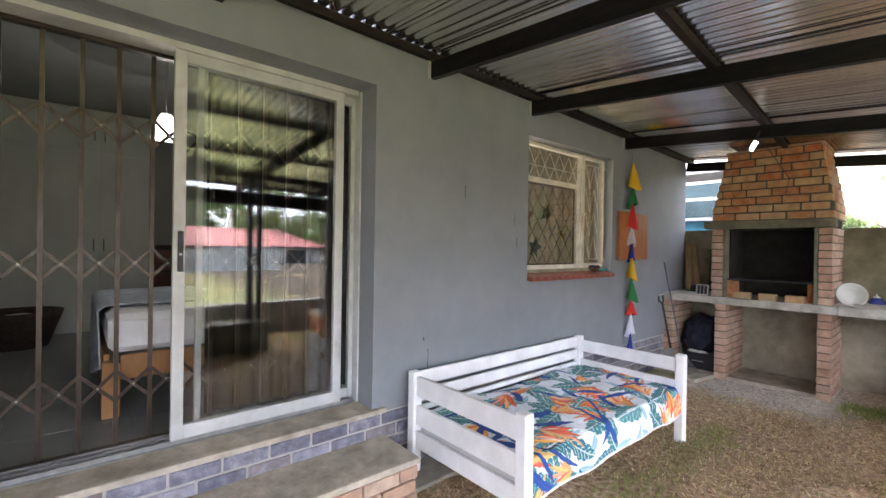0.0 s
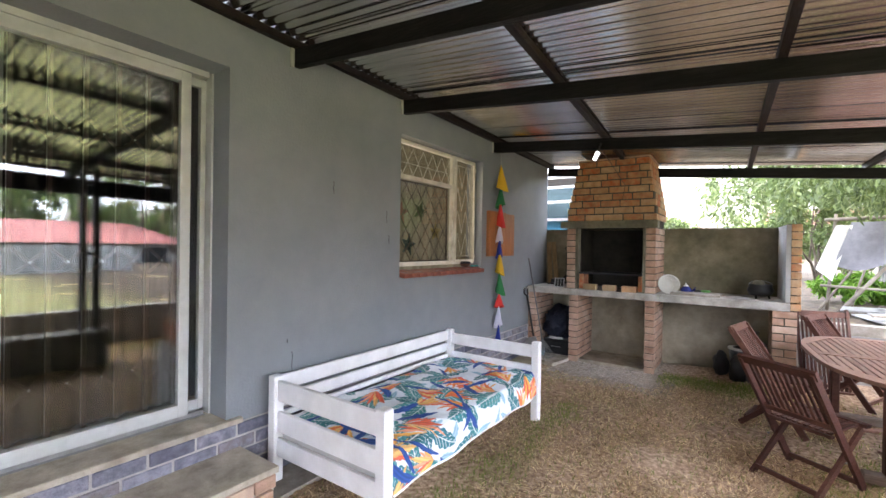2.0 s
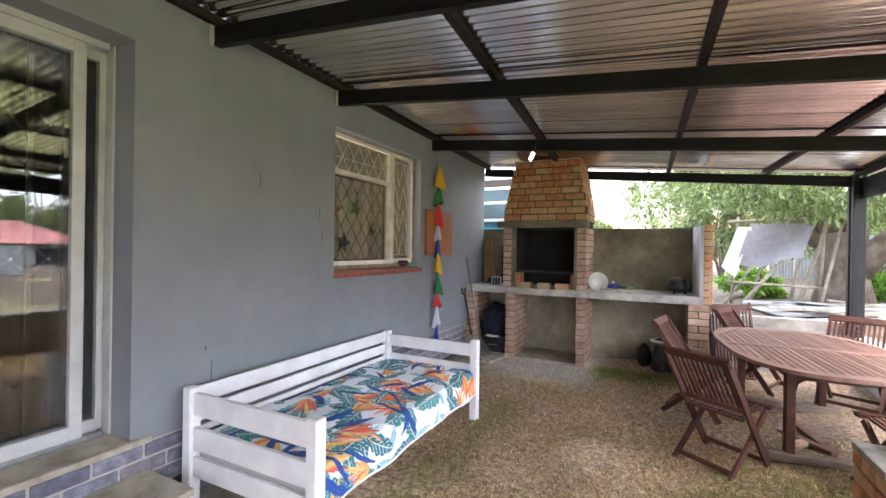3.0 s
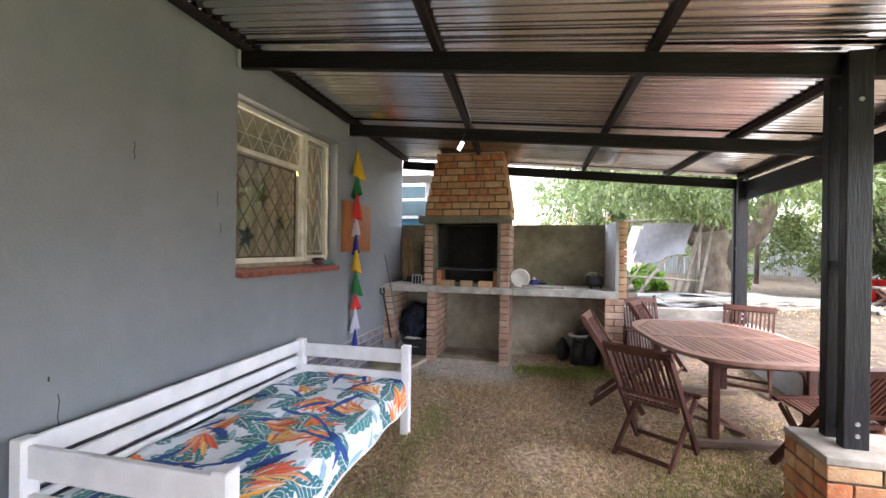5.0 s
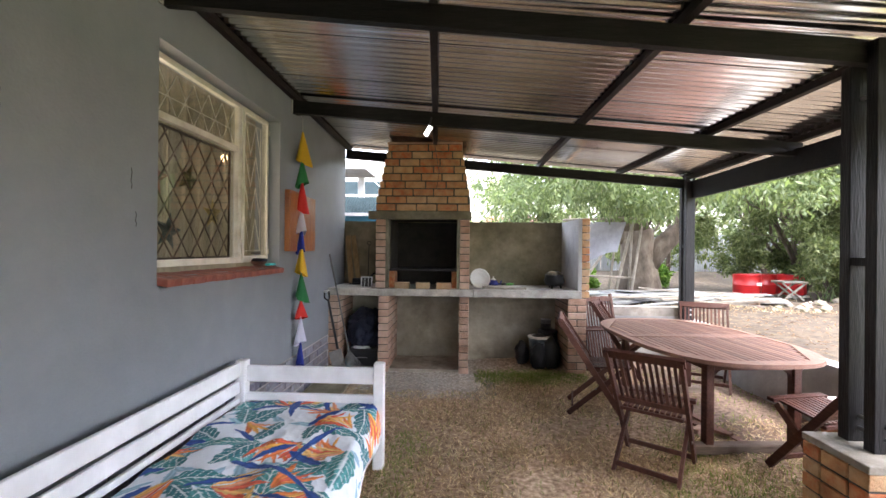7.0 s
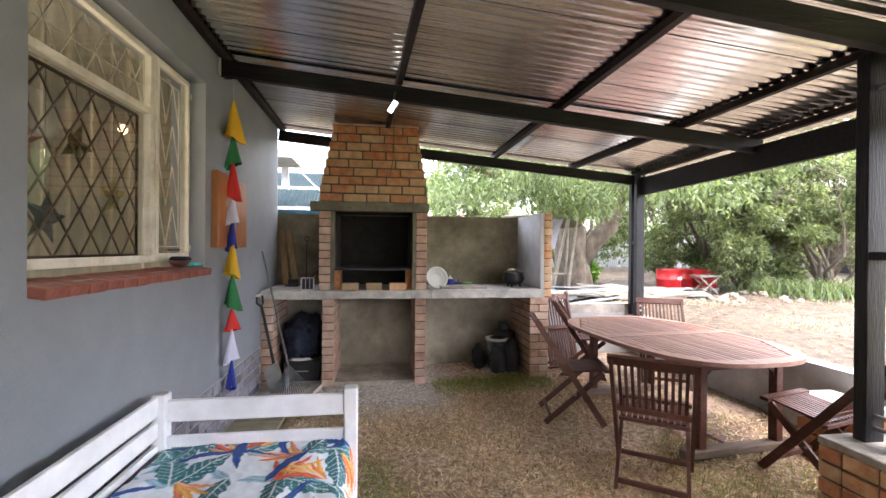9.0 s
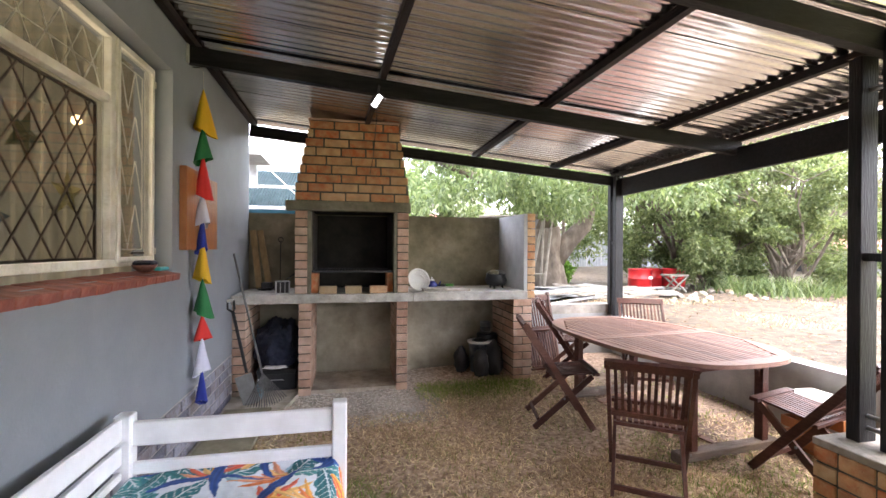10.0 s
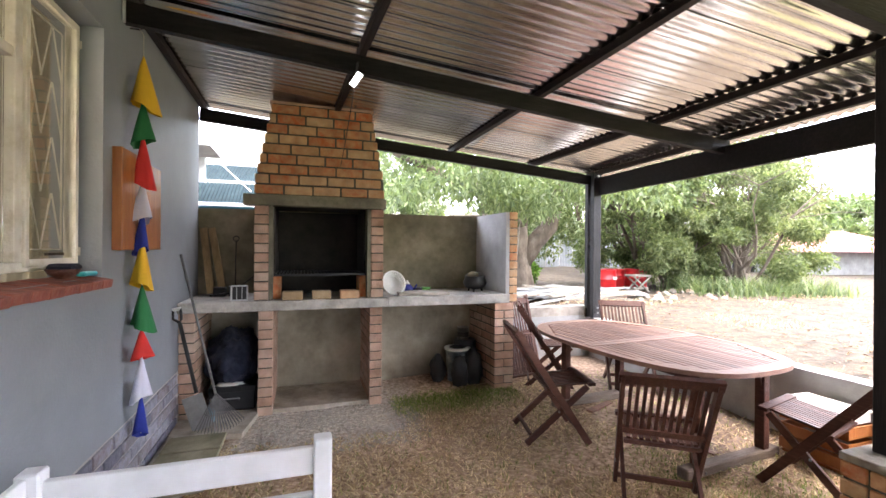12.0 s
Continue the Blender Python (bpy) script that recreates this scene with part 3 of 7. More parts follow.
# ---- plinth, sill and steps ----
plinth = tagged(new("plinth"), kind="structure", label="painted purple-grey brick plinth of the house")
for k in range(5):
    z = FLOOR - 0.022 - 0.045 - k * 0.084
    course(plinth, (0.006 - 0.017, 0.6, FRONT), z, M["brick_purple"], 0.116 * (k % 2), h=0.070, w=0.04, gap=0.014, axis="y")
structure("door_sill", box(B(), -0.215, OPEN_Y0 - 0.1, FLOOR - 0.02, 0.035, OPEN_Y1 + 0.09, FLOOR + 0.012, 0.004), M["step"], "worn cement door sill")
structure("step_core", box(B(), 0.012, 0.2, -0.1, 0.375, 3.90, 0.245), M["step"], "old cement step under the door")
structure("step_top", box(B(), 0.012, 0.19, 0.247, 0.405, 3.915, 0.283, 0.004), M["step"], "worn cement step with a chipped edge")
step = tagged(new("step_face"), kind="structure", label="pale brick face of the step")
for k in range(3):
    course(step, (0.385, 0.3, 3.9), 0.205 - k * 0.082, M["brick_pale"], 0.116 * (k % 2), h=0.07, w=0.03, axis="y")
    brick(step, 0.2, 3.905, 0.205 - k * 0.082, 0.222, 0.02, 0.07, M["brick_pale"])
# paving at the foot of the wall
structure("apron", box(B(), 0.012, 3.93, -0.1, 0.30, FRONT - 0.3, 0.035, 0.004), M["concrete"], "cement strip along the foot of the wall")
structure("apron_braai", slab(B(), [(0.013, FRONT - 0.297), (0.52, FRONT - 0.40), (0.60, FRONT + 0.04), (0.013, FRONT + 0.04)], -0.1, 0.038), M["step"], "cracked cement strip before the braai")
paver = tagged(new("loose_pavers"), "dark grey paving slabs laid beside the house wall", "paving", kind="")
for i in range(3):
    part("slab", box(B(), 0.05, 7.0 + i * 0.27, 0.036, 0.42, 7.25 + i * 0.27, 0.06, 0.006), M["plaster"], paver)

# brick pier under the near post
pier = empty("brick_pier", (3.40, 5.28, 0), "low orange face-brick pier with a cement cap", "pier")
part("core", box(B(), 0.01, 0.01, -0.1, 0.45, 0.37, 0.43), M["mortar"], pier)
part("cap", box(B(), -0.004, -0.004, 0.432, 0.464, 0.384, 0.47, 0.004), M["concrete"], pier, "grey cement cap")
for k in range(5):
    z = 0.432 - (k + 0.5) * 0.083
    s = 0.116 * (k % 2)
    course(pier, (0.053, 0.0, 0.46), z, M["brick"], s, h=0.071, axis="x")
    course(pier, (0.327, 0.0, 0.46), z, M["brick"], s, h=0.071, axis="x")
    brick(pier, 0.053, 0.19, z, 0.15, 0.106, 0.071, M["brick"], 90)
    brick(pier, 0.407, 0.19, z, 0.15, 0.106, 0.071, M["brick"], 90)

# ---- sliding door with a trellis gate ----
GLASS = glass("clear_glass", (0.93, 0.95, 0.94))


def framed(name, parent, x0, x1, y0, y1, z0, z1, side, top, bottom, mat, panes=True, label=""):
    leaf = new(name)
    leaf.parent = parent
    if label:
        leaf["label"] = label
    part("stile", box(B(), x0, y0, z0, x1, y0 + side, z1, 0.002), mat, leaf)
    part("stile", box(B(), x0, y1 - side, z0, x1, y1, z1, 0.002), mat, leaf)
    part("rail", box(B(), x0 + 0.001, y0 + side, z0, x1 - 0.001, y1 - side, z0 + bottom, 0.002), mat, leaf)
    part("rail", box(B(), x0 + 0.001, y0 + side, z1 - top, x1 - 0.001, y1 - side, z1, 0.002), mat, leaf)
    if panes:
        xm = (x0 + x1) / 2
        g = part("pane", box(B(), xm - 0.003, y0 + side - 0.004, z0 + bottom - 0.004, xm + 0.003, y1 - side + 0.004, z1 - top + 0.004), GLASS, leaf, "clear glass pane")
        g.visible_shadow = False
    return leaf


door = tagged(new("sliding_door"), "white aluminium sliding door, pushed half open", "door")
DX = -0.21
bm = B()
for x in (DX - 0.10, DX - 0.05, DX):
    box(bm, x - 0.006, OPEN_Y0 + 0.03, FLOOR + 0.014, x + 0.006, OPEN_Y1 - 0.03, FLOOR + 0.036)
box(bm, DX - 0.11, OPEN_Y0, FLOOR + 0.0, DX + 0.03, OPEN_Y1 - 0.03, FLOOR + 0.0135)
part("track", bm, M["steel"], door, "dull aluminium door track")
part("frame_side", box(B(), DX - 0.11, OPEN_Y1 - 0.012, FLOOR + 0.014, DX + 0.03, OPEN_Y1 - 0.001, OPEN_TOP - 0.001), M["white_metal"], door)
part("frame_side", box(B(), DX - 0.11, OPEN_Y0 + 0.001, FLOOR + 0.014, DX + 0.03, OPEN_Y0 + 0.028, OPEN_TOP - 0.001), M["white_metal"], door)
part("frame_top", box(B(), DX - 0.11, OPEN_Y0 + 0.029, OPEN_TOP - 0.035, DX + 0.03, OPEN_Y1 - 0.029, OPEN_TOP - 0.001), M["white_metal"], door)
outer = framed("sliding_leaf", door, DX - 0.02, DX + 0.018, 2.755, 3.705, FLOOR + 0.038, OPEN_TOP - 0.036, 0.055, 0.06, 0.07, M["white_metal"])
part("handle", box(B(), DX + 0.018, 2.775, 1.36, DX + 0.03, 2.80, 1.57, 0.003), M["black"], outer, "black door handle with a lock")
part("lock", lathe(B(), [(0.007, 0), (0.007, 0.006)], m=Matrix.Translation((DX + 0.031, 2.787, 1.45)) @ pose(0, 0, 0, 0, 90)), M["steel"], outer, "steel keyhole")
framed("inner_leaf", door, DX - 0.075, DX - 0.035, 2.87, 3.816, FLOOR + 0.038, OPEN_TOP - 0.036, 0.03, 0.05, 0.06, M["white_metal"])

gate = tagged(new("trellis_gate"), "bronze-brown folding trellis security gate behind the sliding door", "security gate")
GXX = DX - 0.145
bars = [1.82 + 0.1435 * k for k in range(14)]
for y in bars:
    part("bar", box(B(), GXX - 0.012, y - 0.010, FLOOR + 0.03, GXX + 0.008, y + 0.010, OPEN_TOP - 0.05), M["bronze"], gate)
part("head_track", box(B(), GXX - 0.022, OPEN_Y0 + 0.03, OPEN_TOP - 0.05, GXX + 0.022, OPEN_Y1 - 0.03, OPEN_TOP - 0.012), M["bronze"], gate)
part("foot_track", box(B(), GXX - 0.018, OPEN_Y0 + 0.03, FLOOR + 0.002, GXX + 0.018, OPEN_Y1 - 0.03, FLOOR + 0.028), M["bronze"], gate)
for zc in (2.08, 1.40, 0.78):
    bm = B()
    for a, b in zip(bars, bars[1:]):
        bar(bm, (GXX + 0.012, a, zc - 0.075), (GXX + 0.012, b, zc + 0.075), 0.016, 0.003, (1, 0, 0))
        bar(bm, (GXX + 0.016, a, zc + 0.075), (GXX + 0.016, b, zc - 0.075), 0.016, 0.003, (1, 0, 0))
        part("rivet", box(B(), GXX + 0.018, (a + b) / 2 - 0.005, zc - 0.005, GXX + 0.022, (a + b) / 2 + 0.005, zc + 0.005), M["steel"], gate, "bright steel rivet")
    part("strap_lattice", bm, M["bronze"], gate)

# ---- steel window with burglar bars ----
win = tagged(new("window_frame"), "cream-painted steel window with flaking paint and diamond burglar bars", "window")
WX = -0.115
Y0, Y1, Z0, Z1, MUL, TRAN = WIN_Y0 + 0.004, WIN_Y1 - 0.006, WIN_Z0 + 0.045, WIN_Z1 - 0.002, 6.37, 2.155
cm = M["cream_paint"]
part("jamb", box(B(), WX - 0.03, Y0, Z0, WX + 0.012, Y0 + 0.035, Z1, 0.003), cm, win)
part("jamb", box(B(), WX - 0.03, Y1 - 0.035, Z0, WX + 0.012, Y1, Z1, 0.003), cm, win)
part("head", box(B(), WX - 0.029, Y0 + 0.035, Z1 - 0.035, WX + 0.011, Y1 - 0.035, Z1, 0.003), cm, win)
part("foot", box(B(), WX - 0.029, Y0 + 0.035, Z0, WX + 0.013, Y1 - 0.035, Z0 + 0.04, 0.003), cm, win)
part("mullion", box(B(), WX - 0.028, MUL - 0.024, Z0 + 0.04, WX + 0.016, MUL + 0.024, Z1 - 0.035, 0.003), cm, win)
part("transom", box(B(), WX - 0.027, Y0 + 0.035, TRAN - 0.02, WX + 0.015, MUL - 0.03, TRAN + 0.02, 0.003), cm, win)
framed("casement", win, WX - 0.005, WX + 0.022, MUL + 0.032, Y1 - 0.004, Z0 + 0.02, Z1 - 0.012, 0.028, 0.03, 0.03, cm)
for z in (Z0 + 0.06, Z1 - 0.12):
    part("hinge", box(B(), WX + 0.012, Y1 - 0.004, z, WX + 0.03, Y1 + 0.0, z + 0.04, 0.002), cm, win)
part("pane", box(B(), WX - 0.02, Y0 + 0.033, Z0 + 0.038, WX - 0.016, MUL - 0.028, TRAN - 0.018), GLASS, win, "clear glass pane").visible_shadow = False
part("pane", box(B(), WX - 0.02, Y0 + 0.033, TRAN + 0.018, WX - 0.016, MUL - 0.028, Z1 - 0.033), GLASS, win, "clear glass pane").visible_shadow = False


BAR = material("brown_bar_paint", [(0.09, 0.065, 0.045), (0.15, 0.11, 0.08)], 10, 0.5)


def lattice(x, y0, y1, z0, z1, dy, dz, r, mat, name, label):
    """A diamond lattice cut to a rectangle."""
    bm = B()
    for s in (1, -1):
        k = -int((z1 - z0) / dz) - 2
        while k * dy < (y1 - y0) + (z1 - z0) / dz * dy + dy:
            pts = []
            for zz in (z0, z1):
                yy = y0 + k * dy + s * (zz - z0) / dz * dy
                pts.append([yy, zz])
            (ya, za), (yb, zb) = pts
            lo, hi = max(min(ya, yb), y0), min(max(ya, yb), y1)
            if hi - lo > 0.01:
                f = lambda yy: za + (yy - ya) / (yb - ya) * (zb - za)
                bar(bm, (x + 0.002 * s, lo, f(lo)), (x + 0.002 * s, hi, f(hi)), r, r, (1, 0, 0))
            k += 1
    return part(name, bm, mat, win, label)


lattice(WX - 0.05, Y0 + 0.04, MUL - 0.035, Z0 + 0.045, TRAN - 0.03, 0.155, 0.21, 0.0065, BAR, "burglar_lattice", "brown steel diamond burglar bars")
bm = B()
for a, b in (((Y0 + 0.04, TRAN - 0.03), (MUL - 0.035, TRAN - 0.03)), ((Y0 + 0.04, Z0 + 0.045), (MUL - 0.035, Z0 + 0.045)), ((MUL - 0.035, Z0 + 0.045), (MUL - 0.035, TRAN - 0.03)), ((Y0 + 0.04, Z0 + 0.045), (Y0 + 0.04, TRAN - 0.03))):
    bar(bm, (WX - 0.05, *a), (WX - 0.05, *b), 0.012, 0.012, (1, 0, 0))
part("bar_frame", bm, M["bronze"], win, "brown steel bar frame")
bm = B()
cy0, cy1, cz0, cz1 = MUL + 0.075, Y1 - 0.045, Z0 + 0.09, Z1 - 0.08
for y in (cy0, (cy0 + cy1) / 2, cy1):
    for n in range(4):
        h = (cz1 - cz0) / 4
        if y != cy1:
            w = (cy1 - cy0) / 2
            bar(bm, (WX - 0.035, y, cz0 + n * h), (WX - 0.035, y + w / 2, cz0 + (n + 1) * h), 0.005, 0.005, (1, 0, 0))
            bar(bm, (WX - 0.033, y + w, cz0 + n * h), (WX - 0.033, y + w / 2, cz0 + (n + 1) * h), 0.005, 0.005, (1, 0, 0))
for a, b in (((cy0, cz0), (cy1, cz0)), ((cy0, cz1), (cy1, cz1)), ((cy0, cz0), (cy0, cz1)), ((cy1, cz0), (cy1, cz1)), ((cy0, 2.0), (cy0 - 0.03, 2.03))):
    bar(bm, (WX - 0.034, *a), (WX - 0.034, *b), 0.006, 0.006, (1, 0, 0))
part("burglar_lattice", bm, cm, win, "cream wrought burglar bars")
bm = B()
for n in range(6):
    y = Y0 + 0.04 + n * 0.16
    bar(bm, (WX - 0.045, y, TRAN + 0.03), (WX - 0.045, y + 0.16, Z1 - 0.05), 0.005, 0.005, (1, 0, 0))
    bar(bm, (WX - 0.043, y + 0.16, TRAN + 0.03), (WX - 0.043, y, Z1 - 0.05), 0.005, 0.005, (1, 0, 0))
bar(bm, (WX - 0.044, Y0 + 0.04, 2.30), (WX - 0.044, MUL - 0.03, 2.30), 0.005, 0.005, (1, 0, 0))
part("top_lattice", bm, cm, win, "cream wrought burglar bars")
part("stay", bar(B(), (WX + 0.02, 6.55, Z0 + 0.07), (WX + 0.02, 6.68, Z0 + 0.07), 0.012, 0.012), M["bronze"], win, "brown window stay")

# sloping red sill of painted tiles
sill = tagged(new("window_sill"), kind="structure", label="red painted brick window sill")
n = 13
for k in range(n):
    w = (WIN_Y1 - 0.03 - WIN_Y0 + 0.0) / n
    y = WIN_Y0 + (k + 0.5) * w + 0.0
    bm = box(B(), -0.082, -w / 2 + 0.0015, -0.02, 0.082, w / 2 - 0.0015, 0.02, 0.003)
    t = part("tile", bm, M["sill"], sill)
    t.matrix_basis = pose(-0.024, y, 1.253 + 0.0015 * math.sin(k * 2.3), 0, 9 + 0.8 * math.sin(k * 1.7), 0)

# stars hanging behind the window, curtain and bulb
def star(y, z, r, colour, name, turn):
    s = empty("paper_star", (WX - 0.075, y, z), label_of[colour], "ornament", "hanging stars in the window")
    s.rotation_euler = (0, 0, 0)
    bm = B()
    c = [bm.verts.new((d, 0, 0)) for d in (0.02, -0.02)]
    ring = [bm.verts.new((0, (r if i % 2 == 0 else r * 0.42) * math.sin(i * math.pi / 5 + turn), (r if i % 2 == 0 else r * 0.42) * math.cos(i * math.pi / 5 + turn))) for i in range(10)]
    for i in range(10):
        bm.faces.new((c[0], ring[i], ring[(i + 1) % 10]))
        bm.faces.new((c[1], ring[(i + 1) % 10], ring[i]))
    part("star", bm, star_mats[colour], s)
    part("string", tube(B(), [(0, 0, r), (0, 0, 2.42 - z)], 0.0012, 4), M["bronze"], s, "thin brown string")


label_of = {"red": "rusty red metal star hanging on a string", "green": "dark green metal star hanging on a string", "yellow": "olive yellow metal star hanging on a string", "blue": "blue-green metal star hanging on a string"}
star_mats = {"red": material("red_star", [(0.2, 0.06, 0.05), (0.3, 0.11, 0.09)], 20, 0.6), "green": material("green_star", [(0.05, 0.07, 0.03), (0.1, 0.12, 0.05)], 20, 0.6),
             "yellow": material("yellow_star", [(0.28, 0.22, 0.06), (0.38, 0.3, 0.1)], 20, 0.6), "blue": material("blue_star", [(0.03, 0.06, 0.06), (0.06, 0.1, 0.1)], 20, 0.6)}
star(5.60, 1.83, 0.12, "red", "a", 0.15)
star(5.90, 1.86, 0.115, "green", "b", 0.35)
star(6.17, 1.66, 0.115, "yellow", "c", 0.0)
star(5.72, 1.52, 0.12, "blue", "d", 0.2)

def sheer(m, share):
    """Lets some of the view through a thin cloth."""
    nt = m.node_tree
    mx, tr = nt.nodes.new("ShaderNodeMixShader"), nt.nodes.new("ShaderNodeBsdfTransparent")
    mx.inputs[0].default_value = share
    nt.links.new(nt.nodes["Principled BSDF"].outputs[0], mx.inputs[1])
    nt.links.new(tr.outputs[0], mx.inputs[2])
    nt.links.new(mx.outputs[0], nt.nodes["Material Output"].inputs["Surface"])


bm = B()
rows_c = []
for i in range(140):
    y = WIN_Y0 - 0.25 + i * 0.0137
    x = -T - 0.09 + 0.018 * math.sin(i * 0.52) + 0.008 * math.sin(i * 1.31 + 1)
    rows_c.append([bm.verts.new((x, y, z)) for z in (1.1, 2.75)])
for a, b in zip(rows_c, rows_c[1:]):
    bm.faces.new((a[0], b[0], b[1], a[1]))
curtain_mat = material("net_curtain", [(0.33, 0.30, 0.21), (0.45, 0.41, 0.30)], 5, 0.9, stretch=(1, 6, 0.4), stain=0.3)
sheer(curtain_mat, 0.18)
tagged(part("lace_curtain", bm, curtain_mat, None, "thin cream curtain hanging in soft folds inside the window", True), category="curtain")


# ---- day bed ----
bed = empty("day_bed", (0.07, 4.05, 0), "white-painted wooden day bed standing against the grey wall", "bed")
WP = M["white_paint"]
PX, PY = (0.045, 0.955), (0.035, 1.975)
for i, x in enumerate(PX):
    for y in PY:
        foot = -0.012 if i else 0.036
        part("post", box(B(), x - 0.034, y - 0.034, foot, x + 0.034, y + 0.034, 0.69, 0.006), WP, bed)
for z0, z1 in ((0.585, 0.68), (0.48, 0.56), (0.415, 0.45), (0.25, 0.33)):
    part("back_rail", box(B(), 0.022, 0.07, z0, 0.046, 1.97, z1, 0.004), WP, bed)
for y, boards in ((0.035, ((0.54, 0.665), (0.35, 0.475), (0.20, 0.31))), (1.975, ((0.55, 0.655), (0.425, 0.478), (0.215, 0.325)))):
    for z0, z1 in boards:
        part("end_rail", box(B(), 0.07, y - 0.014, z0, 0.92, y + 0.014, z1, 0.004), WP, bed)
part("side_rail", box(B(), 0.925, 0.07, 0.215, 0.95, 1.97, 0.30, 0.004), WP, bed)
part("side_rail", box(B(), 0.048, 0.07, 0.20, 0.066, 1.97, 0.28, 0.004), WP, bed)
for k in range(11):
    part("bed_slat", box(B(), 0.068, 0.12 + k * 0.17, 0.245, 0.922, 0.21 + k * 0.17, 0.262), WP, bed)


def fabric_material():
    """Cotton whose print is a colour layer of the cloth."""
    m = material("tropical_print_cotton", [(0.90, 0.90, 0.90), (0.98, 0.98, 0.98)], 40, 0.85, bump=0.25, bump_scale=30, stain=0.05)
    nt = m.node_tree
    b = nt.nodes["Principled BSDF"]
    old = b.inputs["Base Color"].links[0].from_socket
    at = nt.nodes.new("ShaderNodeAttribute")
    at.attribute_name = "dye"
    mul = nt.nodes.new("ShaderNodeMix")
    mul.data_type, mul.blend_type = "RGBA", "MULTIPLY"
    mul.inputs[0].default_value = 1.0
    nt.links.new(old, mul.inputs[6])
    nt.links.new(at.outputs["Color"], mul.inputs[7])
    nt.links.new(mul.outputs[2], b.inputs["Base Color"])
    return m


def tropical_print(S, Y):
    """Dye colours over the cloth: leaves with pale veins, fans of petals and blue strokes."""
    r = np.random.default_rng(31)
    C = np.empty(S.shape + (3,))
    C[:] = (0.80, 0.85, 0.92)
    white = np.array((0.74, 0.80, 0.82))

    def stamp(cx, cy, ang, length, width, colour, veins=0, curve=0.0, blunt=0.8):
        dx, dy = S - cx, Y - cy
        u = (dx * math.cos(ang) + dy * math.sin(ang)) / length
        v = (-dx * math.sin(ang) + dy * math.cos(ang)) - curve * length * np.clip(u, 0, 1) ** 2
        inside = (u > 0) & (u < 1)
        half = width * np.where(inside, np.sin(np.pi * np.clip(u, 0, 1) ** 0.85), 0) ** blunt
        edge = 1 + 0.12 * np.sin(u * 31 + cx * 50)
        hit = inside & (np.abs(v) < half * edge)
        shade = 0.8 + 0.35 * (0.5 + 0.5 * np.sin(v * 260 + u * 5))
        C[hit] = (np.array(colour) * shade[..., None])[hit]
        if veins:
            line_ = hit & ((np.abs(v) < 0.0035) | (((u * length - np.abs(v) * 0.9) % 0.036 < 0.0040) & (np.abs(v) < half * 0.85)))
            C[line_] = white

    teals = [(0.03, 0.17, 0.20), (0.045, 0.23, 0.25), (0.075, 0.30, 0.31), (0.035, 0.20, 0.24)]
    warm = [(0.86, 0.24, 0.07), (0.92, 0.45, 0.10), (0.84, 0.15, 0.08), (0.94, 0.56, 0.20), (0.90, 0.38, 0.22)]
    spots = [(gx * 0.235 + r.uniform(-0.05, 0.05) - 0.05, gy * 0.225 + r.uniform(-0.05, 0.05)) for gx in range(7) for gy in range(11)]
    for x, y in spots:
        stamp(x, y, r.uniform(0, math.tau), r.uniform(0.10, 0.2), 0.026, (0.34, 0.54, 0.66), 0, r.uniform(-0.4, 0.4))
    for x, y in spots:
        a = r.uniform(0, math.tau)
        for k in range(r.integers(1, 4)):
            stamp(x, y, a + k * 0.85, r.uniform(0.20, 0.33), r.uniform(0.045, 0.066), teals[r.integers(4)], 1, r.uniform(-0.2, 0.2))
    for x, y in spots:
        if r.random() < 0.66:
            a, n_ = r.uniform(0, math.tau), r.integers(4, 8)
            px, py = x + r.uniform(-0.05, 0.05), y + r.uniform(-0.05, 0.05)
            for k in range(n_):
                stamp(px, py, a + (k - n_ / 2) * 0.2, r.uniform(0.15, 0.27), r.uniform(0.012, 0.021), warm[r.integers(5)], 0, 0.3 * (k - n_ / 2) / n_)
            if r.random() < 0.5:
                stamp(px, py, a + 0.1, 0.14, 0.004, white)
    for x, y in spots:
        if r.random() < 0.75:
            stamp(x - 0.05, y, r.uniform(0, math.tau), r.uniform(0.22, 0.42), r.uniform(0.016, 0.032), (0.025, 0.085, 0.33), 0, r.uniform(-0.7, 0.7), 0.6)
    return C


FABRIC = fabric_material()
mattress = empty("mattress", (0.07, 4.05, 0.262), "single mattress under a quilt on the white day bed", "mattress")
part("mattress_body", box(B(), 0.07, 0.055, 0.002, 0.918, 1.985, 0.125, 0.02), material("ticking", [(0.5, 0.5, 0.5), (0.58, 0.58, 0.58)], 20, 0.9), mattress)
quilt = empty("quilt", (0.07, 4.05, 0.0), "tropical print quilt in teal, orange and blue on the day bed", "quilt")
NX, NY = 240, 400
S, Y = np.meshgrid(-0.04 + 1.13 * np.arange(NX + 1) / NX, 0.062 + 1.913 * np.arange(NY + 1) / NY)
dyes = tropical_print(S, Y)
V, F = [], []
